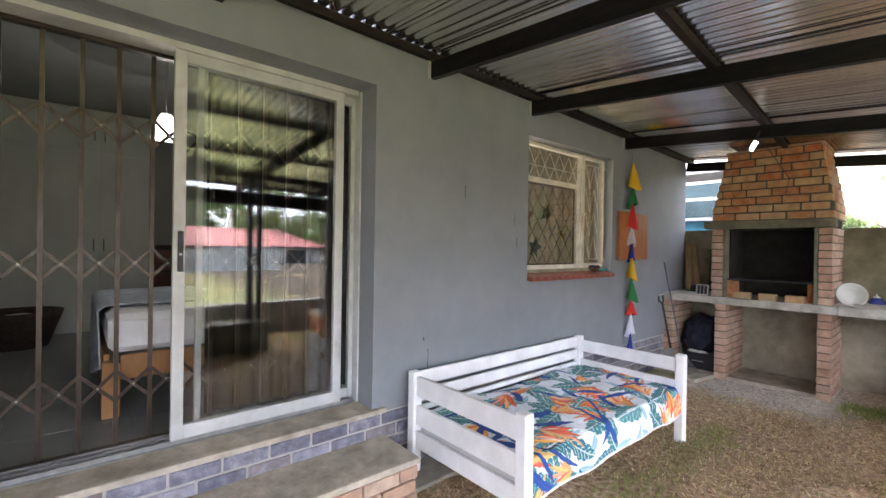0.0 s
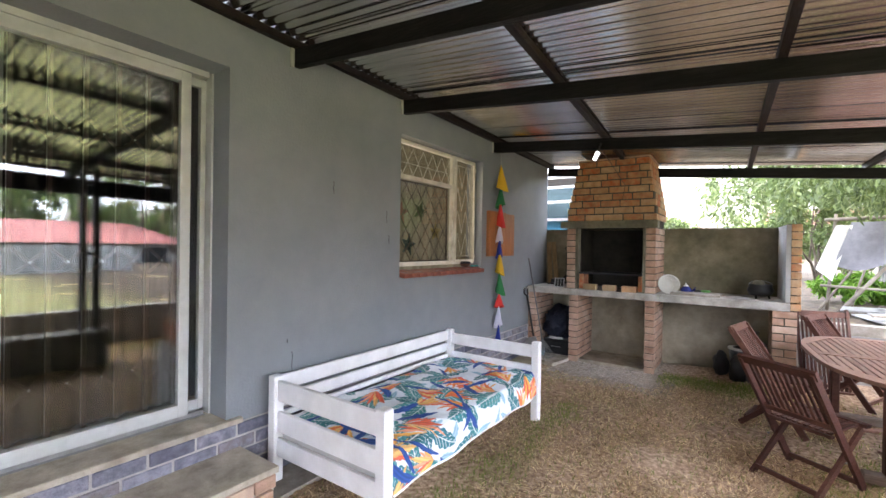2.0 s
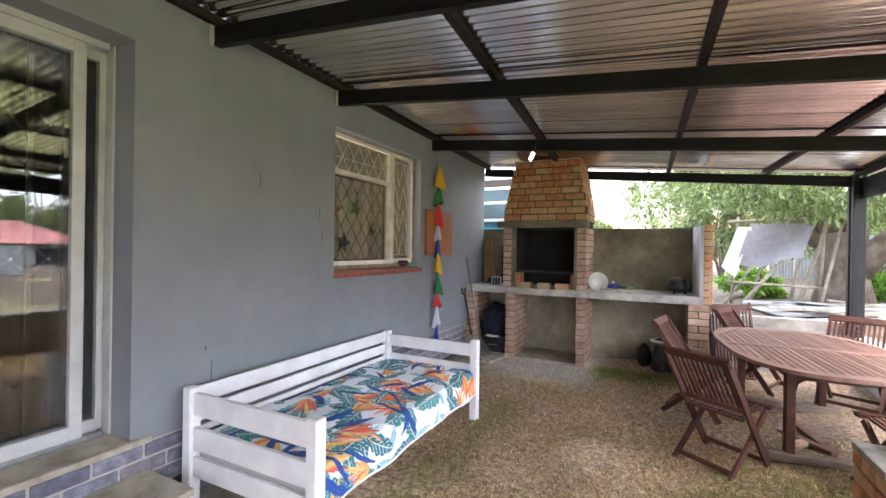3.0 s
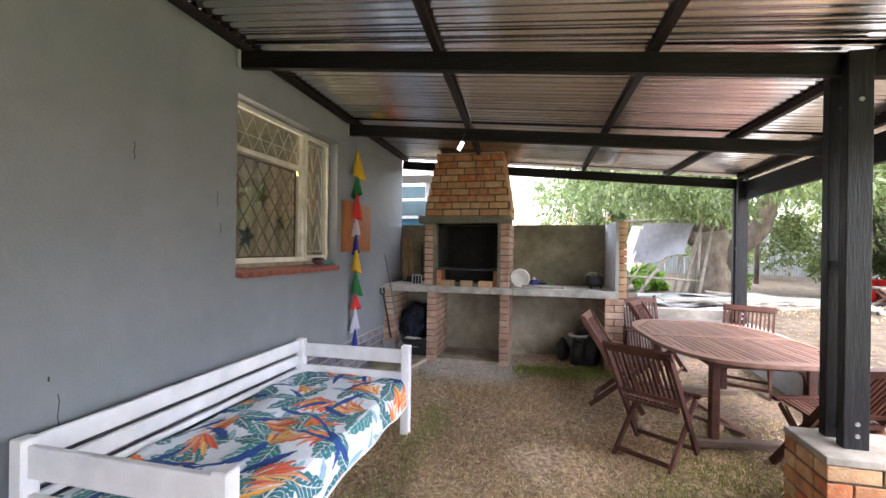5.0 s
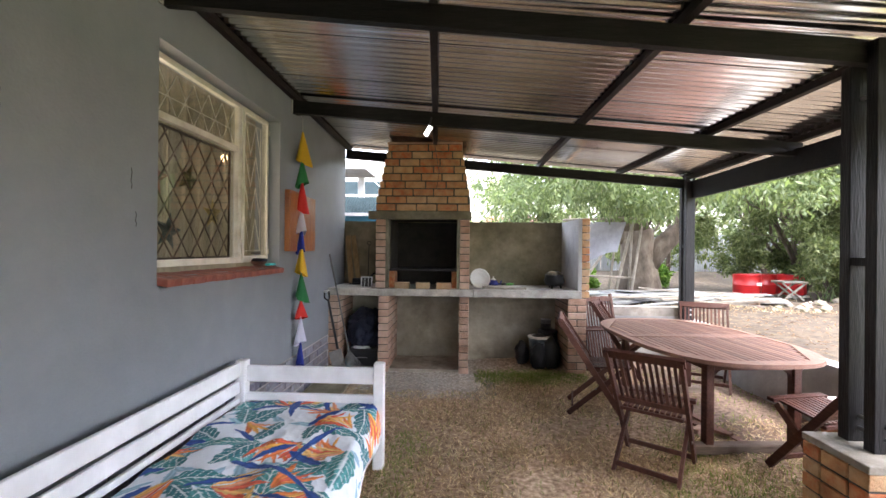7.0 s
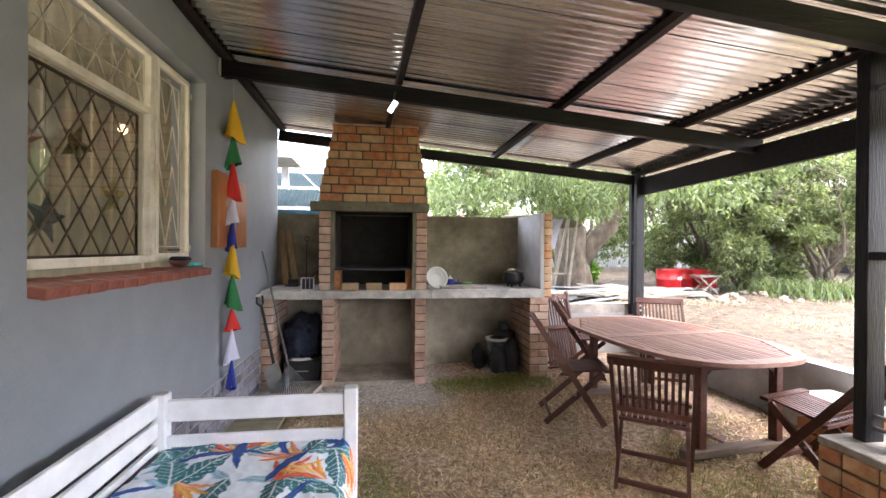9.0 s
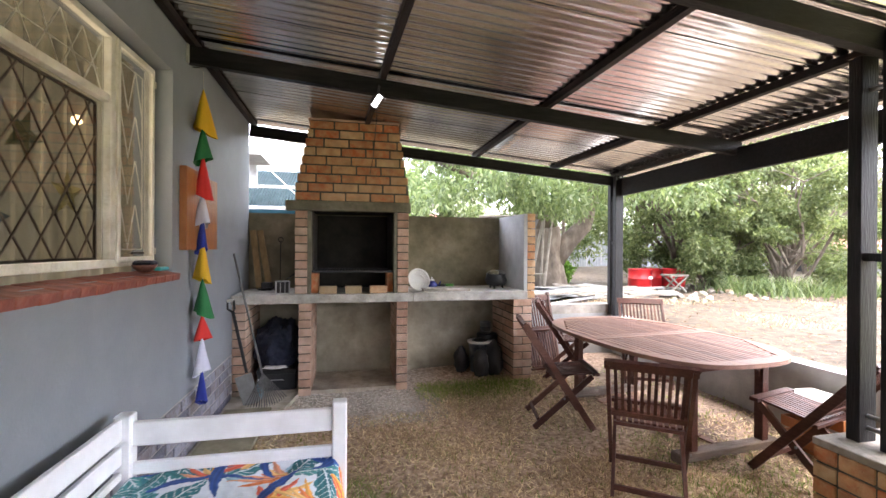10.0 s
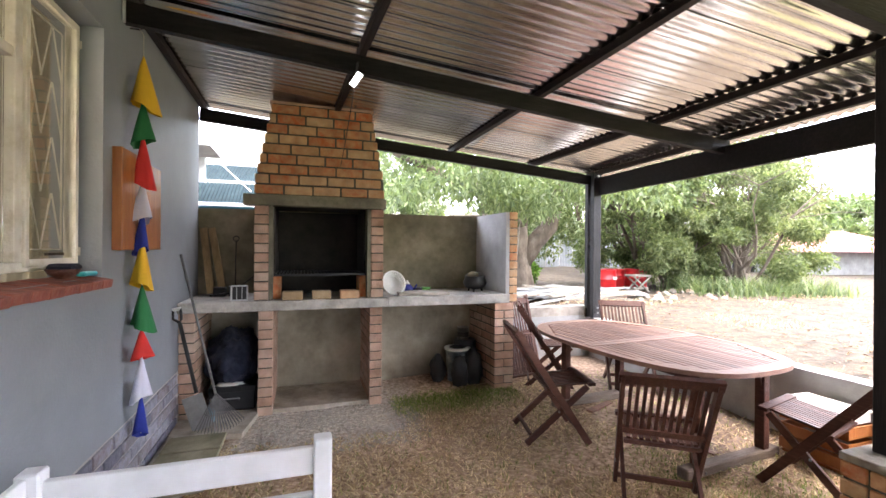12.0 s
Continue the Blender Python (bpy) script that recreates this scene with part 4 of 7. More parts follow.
for j in range(NY + 1):
    y = 0.062 + 1.913 * j / NY
    hem = 0.010 * math.sin(y * 9) + 0.008 * math.sin(y * 23)
    for i in range(NX + 1):
        s = -0.04 + 1.13 * i / NX                     # length along the cloth from the wall side
        if s < 0.03:
            x, z = 0.075, 0.425 - (0.03 - s) * 1.4
        elif s < 0.885:
            x = 0.045 + s
            z = 0.425 + 0.022 * math.sin(math.pi * s / 0.9) * math.sin(math.pi * min(1, max(0, y / 2.03)))
        else:
            d = s - 0.885
            x = 0.93 + 0.055 * (1 - math.exp(-d * 25)) + 0.03 * math.sin(y * 11 + 1) * d * 1.6
            z = 0.425 - (d * 0.88) * (1.0 + hem)
        n = 0.022 * noise.noise(Vector((x * 4.5, y * 4.5, 1))) + 0.012 * (0.3 - abs(noise.noise(Vector((x * 7, y * 5, 4))))) + 0.006 * (0.3 - abs(noise.noise(Vector((x * 17, y * 13, 2)))))
        V.append((x + (n if s > 0.885 else 0), y + (0.02 if y > 1.93 and s > 0.83 else 0.0), z + n * 1.3))
        if i and j:
            k = len(V) - 1
            F.append((k - NX - 2, k - NX - 1, k, k - 1))
me = bpy.data.meshes.new("cover")
me.from_pydata(V, [], F)
me.materials.append(FABRIC)
layer = me.color_attributes.new("dye", "FLOAT_COLOR", "POINT")
layer.data.foreach_set("color", np.concatenate([dyes, np.ones(dyes.shape[:2] + (1,))], 2).ravel())
q = part("cover", me, FABRIC, quilt, smooth=True)
part("hem", tube(B(), [Vector(V[j * (NX + 1) + NX]) for j in range(0, NY + 1, 8)], 0.007, 6), WP, quilt, "white stitched hem", True)
sol = q.modifiers.new("thick", "SOLIDIFY")
sol.thickness, sol.offset = 0.008, -1

# ---- folding chairs ----
TK = M["teak"]


def chair_into(c, folded=False):
    top, foot = (-0.13, 0.81), (0.40, 0.0)
    seat_y, seat_z, back_foot = 0.40, 0.43, -0.055
    if folded:
        top, foot = (-0.10, 0.86), (0.16, 0.0)

    def on_back(z):
        return top[0] + (foot[0] - top[0]) * (top[1] - z) / (top[1] - foot[1])
    for sx in (-1, 1):
        part("back_leg", bar(B(), (sx * 0.215, *top), (sx * 0.215, *foot), 0.022, 0.048, (0, 1, 0.5)), TK, c)
        if folded:
            part("front_leg", bar(B(), (sx * 0.185, on_back(0.5) + 0.03, 0.5), (sx * 0.185, 0.12, 0.0), 0.02, 0.04, (0, 1, 0.5)), TK, c)
        else:
            part("front_leg", bar(B(), (sx * 0.19, seat_y - 0.005, seat_z - 0.02), (sx * 0.19, back_foot, 0.0), 0.02, 0.042, (0, 1, 0.5)), TK, c)
            part("bolt", box(B(), sx * 0.229 - 0.003, 0.165, 0.235, sx * 0.229 + 0.003, 0.178, 0.248), M["steel"], c, "small steel pivot bolt")
    rail_tilt = Vector((0, foot[0] - top[0], foot[1] - top[1])).normalized()
    part("top_rail", bar(B(), (-0.235, on_back(0.80) , 0.80), (0.235, on_back(0.80), 0.80), 0.024, 0.062, tuple(-rail_tilt)), TK, c)
    part("lower_rail", bar(B(), (-0.204, on_back(0.455), 0.455), (0.204, on_back(0.455), 0.455), 0.02, 0.045, tuple(-rail_tilt)), TK, c)
    for k in range(11):
        x = -0.175 + 0.035 * k
        part("back_slat", bar(B(), (x, on_back(0.775), 0.775), (x, on_back(0.475), 0.475), 0.018, 0.01, (0, 1, 0.4)), TK, c)
    if folded:
        s0, s1 = (on_back(0.44) + 0.045, 0.44), (on_back(0.03) + 0.045, 0.05)
    else:
        s0, s1 = (seat_y + 0.02, seat_z), (on_back(0.41) - 0.02, 0.405)
    for k in range(11):
        x = -0.165 + 0.033 * k
        part("seat_slat", bar(B(), (x, *s0), (x, *s1), 0.022, 0.013), TK, c)
    part("seat_rail", bar(B(), (-0.215, *s0), (0.215, *s0), 0.05, 0.022), TK, c)
    part("seat_rail", bar(B(), (-0.19, s1[0], s1[1] - 0.016), (0.19, s1[0], s1[1] - 0.016), 0.035, 0.02), TK, c)
    part("stretcher", bar(B(), (-0.205, on_back(0.07), 0.075), (0.205, on_back(0.07), 0.075), 0.016, 0.03), TK, c)
    if not folded:
        part("stretcher", bar(B(), (-0.18, back_foot + 0.035, 0.06), (0.18, back_foot + 0.035, 0.06), 0.016, 0.03), TK, c)
    return c


GROUP = "chairs round the table"
chair = chair_into(empty("folding_chair", (2.743, 6.055, -0.025), "slatted dark teak folding chair with its back to the lawn", "chair", GROUP, -36))
for x, y, z, turn, label in ((2.59, 7.226, 0.015, -104, "slatted dark teak folding chair at the side of the table"),
                             (3.87, 5.82, 0.02, 14, "slatted dark teak folding chair beside the brick pier"),
                             (4.15, 7.99, 0.045, 153, "slatted dark teak folding chair between table and low wall"),
                             (3.23, 8.32, 0.03, -116, "slatted dark teak folding chair at the table end near the braai")):
    tagged(copy_thing(chair, pose(x, y, z, 4 if turn == 14 else 0, 0, turn)), label)
chair_into(empty("folding_chair", (3.22, 8.63, 0.03), "folded dark teak chair leaning on the low end wall", "chair", GROUP, 190), True)

# ---- slatted oval table ----
TX, TY, TURN_T, TA, TB, TN, TZ = 3.554, 7.093, 4.4, 0.616, 0.96, 2.9, 0.703
table = empty("garden_table", (TX, TY, 0.0), "weathered teak extending garden table with a slatted octagonal oval top", "table", "", TURN_T)
corners = [(0.60, 0.5), (0.60, -0.5), (0.36, -0.97), (-0.36, -0.97), (-0.60, -0.5), (-0.60, 0.5), (-0.36, 0.97), (0.36, 0.97)]


def rim(a, b, n, count=48):
    out = []
    for k in range(count):
        t = k * math.tau / count
        r = 1 / (abs(math.cos(t)) ** n + abs(math.sin(t)) ** n) ** (1 / n)
        out.append((a * r * math.cos(t), b * r * math.sin(t)))
    return out


def ring_slab(bm, outer, inner, z0, z1):
    n = len(outer)
    vs = [[bm.verts.new((x, y, z)) for x, y in pts] for pts, z in ((outer, z0), (outer, z1), (inner, z1), (inner, z0))]
    for i in range(n):
        j = (i + 1) % n
        for a, b in ((0, 1), (1, 2), (2, 3), (3, 0)):
            bm.faces.new((vs[a][i], vs[a][j], vs[b][j], vs[b][i]))
    return bm


TT = M["teak_top"]
GREY_TEAK = material("grey_weathered_teak", [(0.14, 0.10, 0.075), (0.24, 0.185, 0.145), (0.33, 0.27, 0.22)], 18, 0.75, bump=0.5, stretch=(0.5, 4, 4), per="object")
outer_r = rim(TA, TB, TN)


def inside_oct(x):
    """Half-length of the slatted field at a distance x from the middle line."""
    return 0.85 if abs(x) < 0.30 else 0.85 - (abs(x) - 0.30) * 1.77


oct_pts = [(0.572, 0.37), (0.30, 0.85), (-0.30, 0.85), (-0.572, 0.37), (-0.572, -0.37), (-0.30, -0.85), (0.30, -0.85), (0.572, -0.37)]


def oct_radius(t):
    best = 9.0
    d = Vector((math.cos(t), math.sin(t)))
    for (ax, ay), (bx, by) in zip(oct_pts, oct_pts[1:] + oct_pts[:1]):
        e = Vector((bx - ax, by - ay))
        den = d.x * e.y - d.y * e.x
        if abs(den) > 1e-9:
            r = (ax * e.y - ay * e.x) / den
            if r > 0:
                best = min(best, r)
    return best


inner_r = [(oct_radius(math.atan2(y, x)) * math.cos(math.atan2(y, x)), oct_radius(math.atan2(y, x)) * math.sin(math.atan2(y, x))) for x, y in outer_r]
part("tabletop_rim", ring_slab(B(), outer_r, inner_r, TZ - 0.028, TZ), TT, table)
part("tabletop_seam", box(B(), -0.568, -0.055, TZ - 0.027, 0.568, -0.002, TZ + 0.001, 0.002), TT, table)
part("tabletop_seam", box(B(), -0.568, 0.002, TZ - 0.027, 0.568, 0.055, TZ + 0.001, 0.002), TT, table)
k = 0
x = -0.5445
while x < 0.56:
    L_ = inside_oct(abs(x) + 0.01) + 0.004
    for s in (1, -1):
        if L_ > 0.08:
            y0, y1 = sorted((s * 0.058, s * L_))
            part("top_slat", box(B(), x - 0.0205, y0, TZ - 0.022, x + 0.0205, y1, TZ - 0.003, 0.002), TT, table)
    x += 0.0495
part("apron_rail", box(B(), -0.34, -0.74, TZ - 0.10, -0.31, 0.74, TZ - 0.03), TK, table)
part("apron_rail", box(B(), 0.31, -0.74, TZ - 0.10, 0.34, 0.74, TZ - 0.03), TK, table)
for s, ly in ((-1, -0.74), (1, 0.52)):
    part("apron_end", box(B(), -0.30, ly - 0.015, TZ - 0.09, 0.30, ly + 0.015, TZ - 0.03), TK, table)
    for x in (-0.34, 0.28):
        part("leg", box(B(), x - 0.028, ly - 0.032, 0.10, x + 0.028, ly + 0.032, TZ - 0.03, 0.004), TK, table)
        bm = B()
        side = math.copysign(1, -x)
        pr = [(0.028, TZ - 0.19), (0.045, TZ - 0.12), (0.10, TZ - 0.075), (0.15, TZ - 0.06), (0.15, TZ - 0.03), (0.028, TZ - 0.03)]
        ends = [[bm.verts.new((x + side * a, ly + b, z)) for a, z in pr] for b in (-0.014, 0.014)]
        bm.faces.new(ends[0])
        bm.faces.new(ends[1][::-1])
        for k in range(6):
            bm.faces.new((ends[0][k], ends[1][k], ends[1][(k + 1) % 6], ends[0][(k + 1) % 6]))
        part("bracket", bm, TK, table)
    part("foot", box(B(), -0.47, ly - 0.04, 0.035, 0.41, ly + 0.04, 0.10, 0.008), GREY_TEAK, table, "grey weathered teak foot beam")
part("crank_box", box(B(), -0.10, -0.55, TZ - 0.14, 0.10, -0.30, TZ - 0.03, 0.004), TK, table)

# ---- prayer flags and the folding wall table ----
flag_cols = {"yellow": (0.72, 0.42, 0.02), "green": (0.015, 0.16, 0.05), "red": (0.62, 0.03, 0.025), "white": (0.62, 0.62, 0.74), "blue": (0.02, 0.04, 0.30)}
flag_mats = {k: material("flag_" + k, [tuple(0.85 * v for v in c), c], 6, 0.85, bump=0.2, stain=0.1) for k, c in flag_cols.items()}
FX, FY = 0.075, 7.14
line = tagged(part("flag_line", tube(B(), [(0.002, FY, 2.66), (0.05, FY, 2.66), (FX, FY, 2.62), (FX, FY, 1.5), (FX, FY, 0.36)], 0.0022, 5), material("pale_string", [(0.5, 0.5, 0.45), (0.6, 0.6, 0.55)], 10, 0.9), None, "pale string hanging from a hook in the wall"), category="string")
specs = [("yellow", 2.50, 2.20, 0.115), ("green", 2.25, 1.99, 0.09), ("red", 2.05, 1.76, 0.085), ("white", 1.79, 1.55, 0.085), ("blue", 1.63, 1.385, 0.06),
         ("yellow", 1.46, 1.18, 0.085), ("green", 1.20, 0.94, 0.095), ("red", 0.95, 0.775, 0.09), ("white", 0.80, 0.54, 0.08), ("blue", 0.58, 0.34, 0.055)]
for n, (c, z1, z0, w) in enumerate(specs):
    f = empty("prayer_flag", (FX, FY, z1), c + " cotton prayer flag bunched on a hanging string", "flag", "string of prayer flags")
    bm = B()
    rnd = random.Random(n)
    lean = rnd.uniform(-0.35, 0.35)
    cols_f = []
    K, R = 14, 7
    for r in range(R + 1):
        v = r / R
        ring = []
        for k in range(K):
            a = k * math.tau / K
            fold = 1 + 0.3 * math.sin(a * 3 + n) * v
            rad = (0.004 + w * 0.66 * v ** 0.9) * fold
            tip = -0.25 * v * v * (z1 - z0) * (0.5 + 0.5 * math.sin(a * 1 + lean * 6))
            ring.append(bm.verts.new((0.85 * rad * math.cos(a), rad * math.sin(a) + lean * 0.06 * v, -(z1 - z0) * v * 0.85 + tip * 0.9)))
        cols_f.append(ring)
    for a, b in zip(cols_f, cols_f[1:]):
        for k in range(K):
            bm.faces.new((a[k], a[(k + 1) % K], b[(k + 1) % K], b[k]))
    part("cloth", bm, flag_mats[c], f, smooth=True)

ORANGE = material("varnished_pine", [(0.30, 0.10, 0.03), (0.38, 0.14, 0.045), (0.44, 0.18, 0.06)], 8, 0.4, bump=0.2, stretch=(1, 5, 0.4), stain=0.2)
wt = empty("folding_wall_table", (0.002, 6.93, 1.40), "varnished orange pine folding table fixed flat on the wall", "table")
part("leaf", box(B(), 0.0, 0.0, 0.0, 0.045, 0.24, 0.54, 0.003), ORANGE, wt)
part("leaf", slab(B(), [(0.0, 0.245), (0.03, 0.245), (0.03, 0.45), (0.0, 0.45)], 0.0, 0.54), ORANGE, wt)
part("leaf", box(B(), 0.0, 0.453, 0.0, 0.028, 0.70, 0.53, 0.003), ORANGE, wt)
for z in (0.08, 0.24, 0.44):
    part("hinge", box(B(), 0.03, 0.232, z, 0.049, 0.252, z + 0.07), M["steel"], wt)


# ---- things on and under the counters ----
PLASTIC_W = material("white_plastic", [(0.68, 0.68, 0.64), (0.76, 0.76, 0.72)], 6, 0.4)
BLUE_ENAMEL = material("blue_enamel", [(0.02, 0.03, 0.16), (0.04, 0.05, 0.24)], 6, 0.25)
GREEN_P = material("green_plastic", [(0.08, 0.30, 0.05), (0.12, 0.38, 0.07)], 6, 0.4)
IRON = material("cast_iron", [(0.008, 0.008, 0.008), (0.02, 0.02, 0.02)], 12, 0.5)
OLD_PLANK = material("old_plank", [(0.20, 0.13, 0.06), (0.34, 0.23, 0.11)], 8, 0.8, bump=0.5, stretch=(3, 3, 0.4))
DARK_CLOTH = material("dark_navy_cloth", [(0.006, 0.008, 0.018), (0.018, 0.022, 0.045)], 12, 0.9, bump=0.5)

basin = empty("plastic_colander", (1.765, 8.30, CTR1 + 0.005), "white plastic colander standing on edge on the counter", "colander")
tilt = Matrix.Translation((0, 0, 0.118)) @ pose(0, 0, 0, 68, 0, 14)
part("bowl", lathe(B(), [(0.055, 0.075), (0.085, 0.06), (0.108, 0.01), (0.122, 0.0), (0.122, 0.006), (0.104, 0.018), (0.08, 0.068), (0.02, 0.072)], m=tilt @ pose(0, 0, 0, 180), sides=28), PLASTIC_W, basin, smooth=True)
bm = B()
for k in range(24):
    a = k * math.tau / 24
    bar(bm, tilt @ Vector((0.05 * math.cos(a), 0.05 * math.sin(a), 0.004)), tilt @ Vector((0.105 * math.cos(a), 0.105 * math.sin(a), 0.012)), 0.004, 0.004)
part("ribs", bm, PLASTIC_W, basin)

tray = empty("stone_slab", (2.04, 8.33, CTR1 + 0.004), "grey stone slab lying on the cement counter", "slab")
part("slab", box(B(), -0.25, -0.13, 0.0, 0.25, 0.13, 0.028, 0.004), M["concrete"], tray)
kettle = empty("enamel_teapot", (1.93, 8.47, CTR1 + 0.004), "small dark blue enamel teapot on the counter", "teapot")
part("body", lathe(B(), [(0.04, 0.0), (0.062, 0.03), (0.06, 0.06), (0.035, 0.085), (0.03, 0.09)]), BLUE_ENAMEL, kettle, smooth=True)
part("lid", lathe(B(), [(0.032, 0.0), (0.02, 0.015), (0.006, 0.02), (0.01, 0.032), (0.003, 0.04)], (0, 0, 0.09)), PLASTIC_W, kettle, "white knobbed lid", smooth=True)
part("spout", tube(B(), [(0.05, 0, 0.03), (0.085, 0, 0.05), (0.1, 0, 0.085)], [0.014, 0.01, 0.007]), BLUE_ENAMEL, kettle, smooth=True)
for x, w, mt, lab in ((2.05, 0.05, IRON, "small dark enamel bowl on the counter"), (2.13, 0.055, GREEN_P, "small bright green plastic bowl on the counter")):
    e = empty("small_bowl", (x, 8.50, CTR1 + 0.004), lab, "bowl", "small bowls on the counter")
    part("bowl", lathe(B(), [(0.6 * w, 0.0), (w, 0.05), (w * 0.94, 0.05), (w * 0.5, 0.008)]), mt, e, smooth=True)
pot = empty("cast_iron_pot", (2.66, 8.48, CTR1 + 0.004), "black three-legged cast-iron pot with a stone in it", "pot")
part("body", lathe(B(), [(0.03, 0.02), (0.10, 0.04), (0.125, 0.09), (0.105, 0.145), (0.112, 0.16), (0.1, 0.16), (0.09, 0.13), (0.02, 0.05)]), IRON, pot, smooth=True)
for k in range(3):
    a = k * math.tau / 3
    part("leg", tube(B(), [(0.07 * math.cos(a), 0.07 * math.sin(a), 0.04), (0.085 * math.cos(a), 0.085 * math.sin(a), 0.0)], 0.01, 6), IRON, pot)
part("handle", tube(B(), [(0.11 * math.cos(t), 0.0, 0.15 + 0.05 * math.sin(t)) for t in [i * math.pi / 8 for i in range(9)]], 0.005, 6), M["steel"], pot, "thin wire handle")
part("stone", lathe(B(), [(0.03, 0.0), (0.06, 0.02), (0.055, 0.06), (0.02, 0.075)], (-0.02, 0, 0.13), 9), M["plaster"], pot, "round grey-brown stone", smooth=True)

lampbox = empty("solar_lamp", (0.44, 8.22, CTR1 + 0.002), "small square solar lamp with a pale frame on the counter", "lamp")
tm = Matrix.Translation((0, 0, 0.06)) @ pose(0, 0, 0, -14, 0, 6)
part("panel", box(B(), -0.055, -0.006, -0.055, 0.055, 0.006, 0.055, 0.0, m=tm), M["black"], lampbox)
bm = B()
for a, b in (((-0.06, -0.06), (0.06, -0.06)), ((0.06, -0.06), (0.06, 0.06)), ((0.06, 0.06), (-0.06, 0.06)), ((-0.06, 0.06), (-0.06, -0.06)), ((-0.02, -0.05), (-0.02, 0.05)), ((0.02, -0.05), (0.02, 0.05))):
    thin = 0.012 if abs(a[0]) > 0.05 or a[1] != -b[1] else 0.004
    bar(bm, tm @ Vector((a[0], -0.012, a[1])), tm @ Vector((b[0], -0.012, b[1])), thin, 0.01, (0, 1, 0))
part("frame", bm, M["white_metal"], lampbox)
grill = empty("hand_grill", (0.47, 8.42, CTR1 + 0.002), "sooty hinged wire braai grill leaning in the corner", "grill")
bm = B()
gm = Matrix.Translation((0, 0, 0.14)) @ pose(0, 0, 0, 0, -38, 0)
for k in range(9):
    bar(bm, gm @ Vector((-0.11, -0.1 + k * 0.025, 0)), gm @ Vector((0.11, -0.1 + k * 0.025, 0)), 0.004, 0.004)
for x in (-0.11, 0.0, 0.11):
    bar(bm, gm @ Vector((x, -0.1, 0)), gm @ Vector((x, 0.1, 0)), 0.006, 0.006)
bar(bm, gm @ Vector((0.11, 0, 0)), gm @ Vector((0.22, 0, 0)), 0.014, 0.008)
part("wires", bm, IRON, grill)
for x, dx in ((0.05, 0.10), (0.12, 0.13)):
    pl = empty("plank", (x, 8.74, CTR1 + 0.003), "old brown plank leaning on the plastered wall", "plank", "planks in the counter corner")
    part("board", bar(B(), (dx, -0.10, 0.02), (0, 0.085, 0.62), 0.06, 0.024, (0, 1, 0)), OLD_PLANK, pl)
poker = empty("braai_fork", (0.33, 8.80, CTR1 + 0.003), "black iron fire poker leaning on the plastered wall", "poker")
part("rod", tube(B(), [(0.0, -0.02, 0.0), (0.0, 0.025, 0.5)], 0.005, 6), IRON, poker)
part("ring", tube(B(), [(0.025 * math.sin(t), 0.027, 0.525 - 0.025 * math.cos(t)) for t in [i * math.tau / 12 for i in range(13)]], 0.005, 6), IRON, poker)
bottles = empty("dark_clutter", (0.30, 8.55, CTR1 + 0.003), "low heap of dark charred tongs and firelighters", "tool")
part("tongs", bar(B(), (-0.12, -0.1, 0.02), (0.12, 0.1, 0.035), 0.03, 0.012), IRON, bottles)
part("box", box(B(), -0.12, 0.02, 0, -0.02, 0.12, 0.08, 0.004), IRON, bottles)
part("tin", lathe(B(), [(0.035, 0), (0.035, 0.09), (0.03, 0.09)], (0.04, 0.02, 0)), IRON, bottles)

# under the counters
bag = empty("charcoal_bag", (0.365, 8.52, 0.24), "crumpled dark navy bag on a black crate under the counter", "bag")
bm = B()
bmesh.ops.create_icosphere(bm, subdivisions=5, radius=1.0)
for v in bm.verts:
    n = 1 + 0.28 * noise.noise(v.co * 2.3) + 0.30 * (0.5 - abs(noise.noise(v.co * 4.5))) + 0.16 * (0.5 - abs(noise.noise(v.co * 10)))
    v.co = Vector((max(-0.225, min(0.18, v.co.x * 0.20 * n)), v.co.y * 0.22 * n, max(0.0, 0.19 + v.co.z * 0.23 * n)))
part("sack", bm, DARK_CLOTH, bag, smooth=True)
crate = empty("black_crate", (0.38, 8.48, 0.037), "black metal trunk with a steel handle under the counter", "crate")
part("box", box(B(), -0.18, -0.19, 0, 0.18, 0.19, 0.2, 0.01), M["black"], crate)
part("lid", box(B(), -0.185, -0.195, 0.155, 0.185, 0.195, 0.202, 0.006), IRON, crate)
part("handle", tube(B(), [(-0.06, -0.20, 0.10), (-0.06, -0.215, 0.11), (0.06, -0.215, 0.11), (0.06, -0.20, 0.10)], 0.006, 6), M["steel"], crate, "steel handle")
rag = empty("white_rag", (0.36, 8.32, 0.242), "crumpled white rag on the black trunk", "cloth")
bm = B()
bmesh.ops.create_icosphere(bm, subdivisions=3, radius=1.0)
for v in bm.verts:
    n = 1 + 0.5 * noise.noise(v.co * 3.3 + Vector((4, 0, 0)))
    v.co = Vector((v.co.x * 0.10 * n, v.co.y * 0.03 * n, max(0.0, 0.012 + v.co.z * 0.02 * n)))
part("cloth", bm, PLASTIC_W, rag, smooth=True)
jar = empty("water_bottle", (0.26, 8.09, 0.04), "small clear blue plastic bottle on the cement", "bottle")
part("bottle", lathe(B(), [(0.03, 0), (0.034, 0.02), (0.034, 0.11), (0.015, 0.14), (0.014, 0.155)]), material("blue_bottle", [(0.12, 0.30, 0.42), (0.3, 0.45, 0.52)], 10, 0.2), jar, smooth=True)
part("cap", lathe(B(), [(0.015, 0.155), (0.015, 0.17)]), PLASTIC_W, jar)

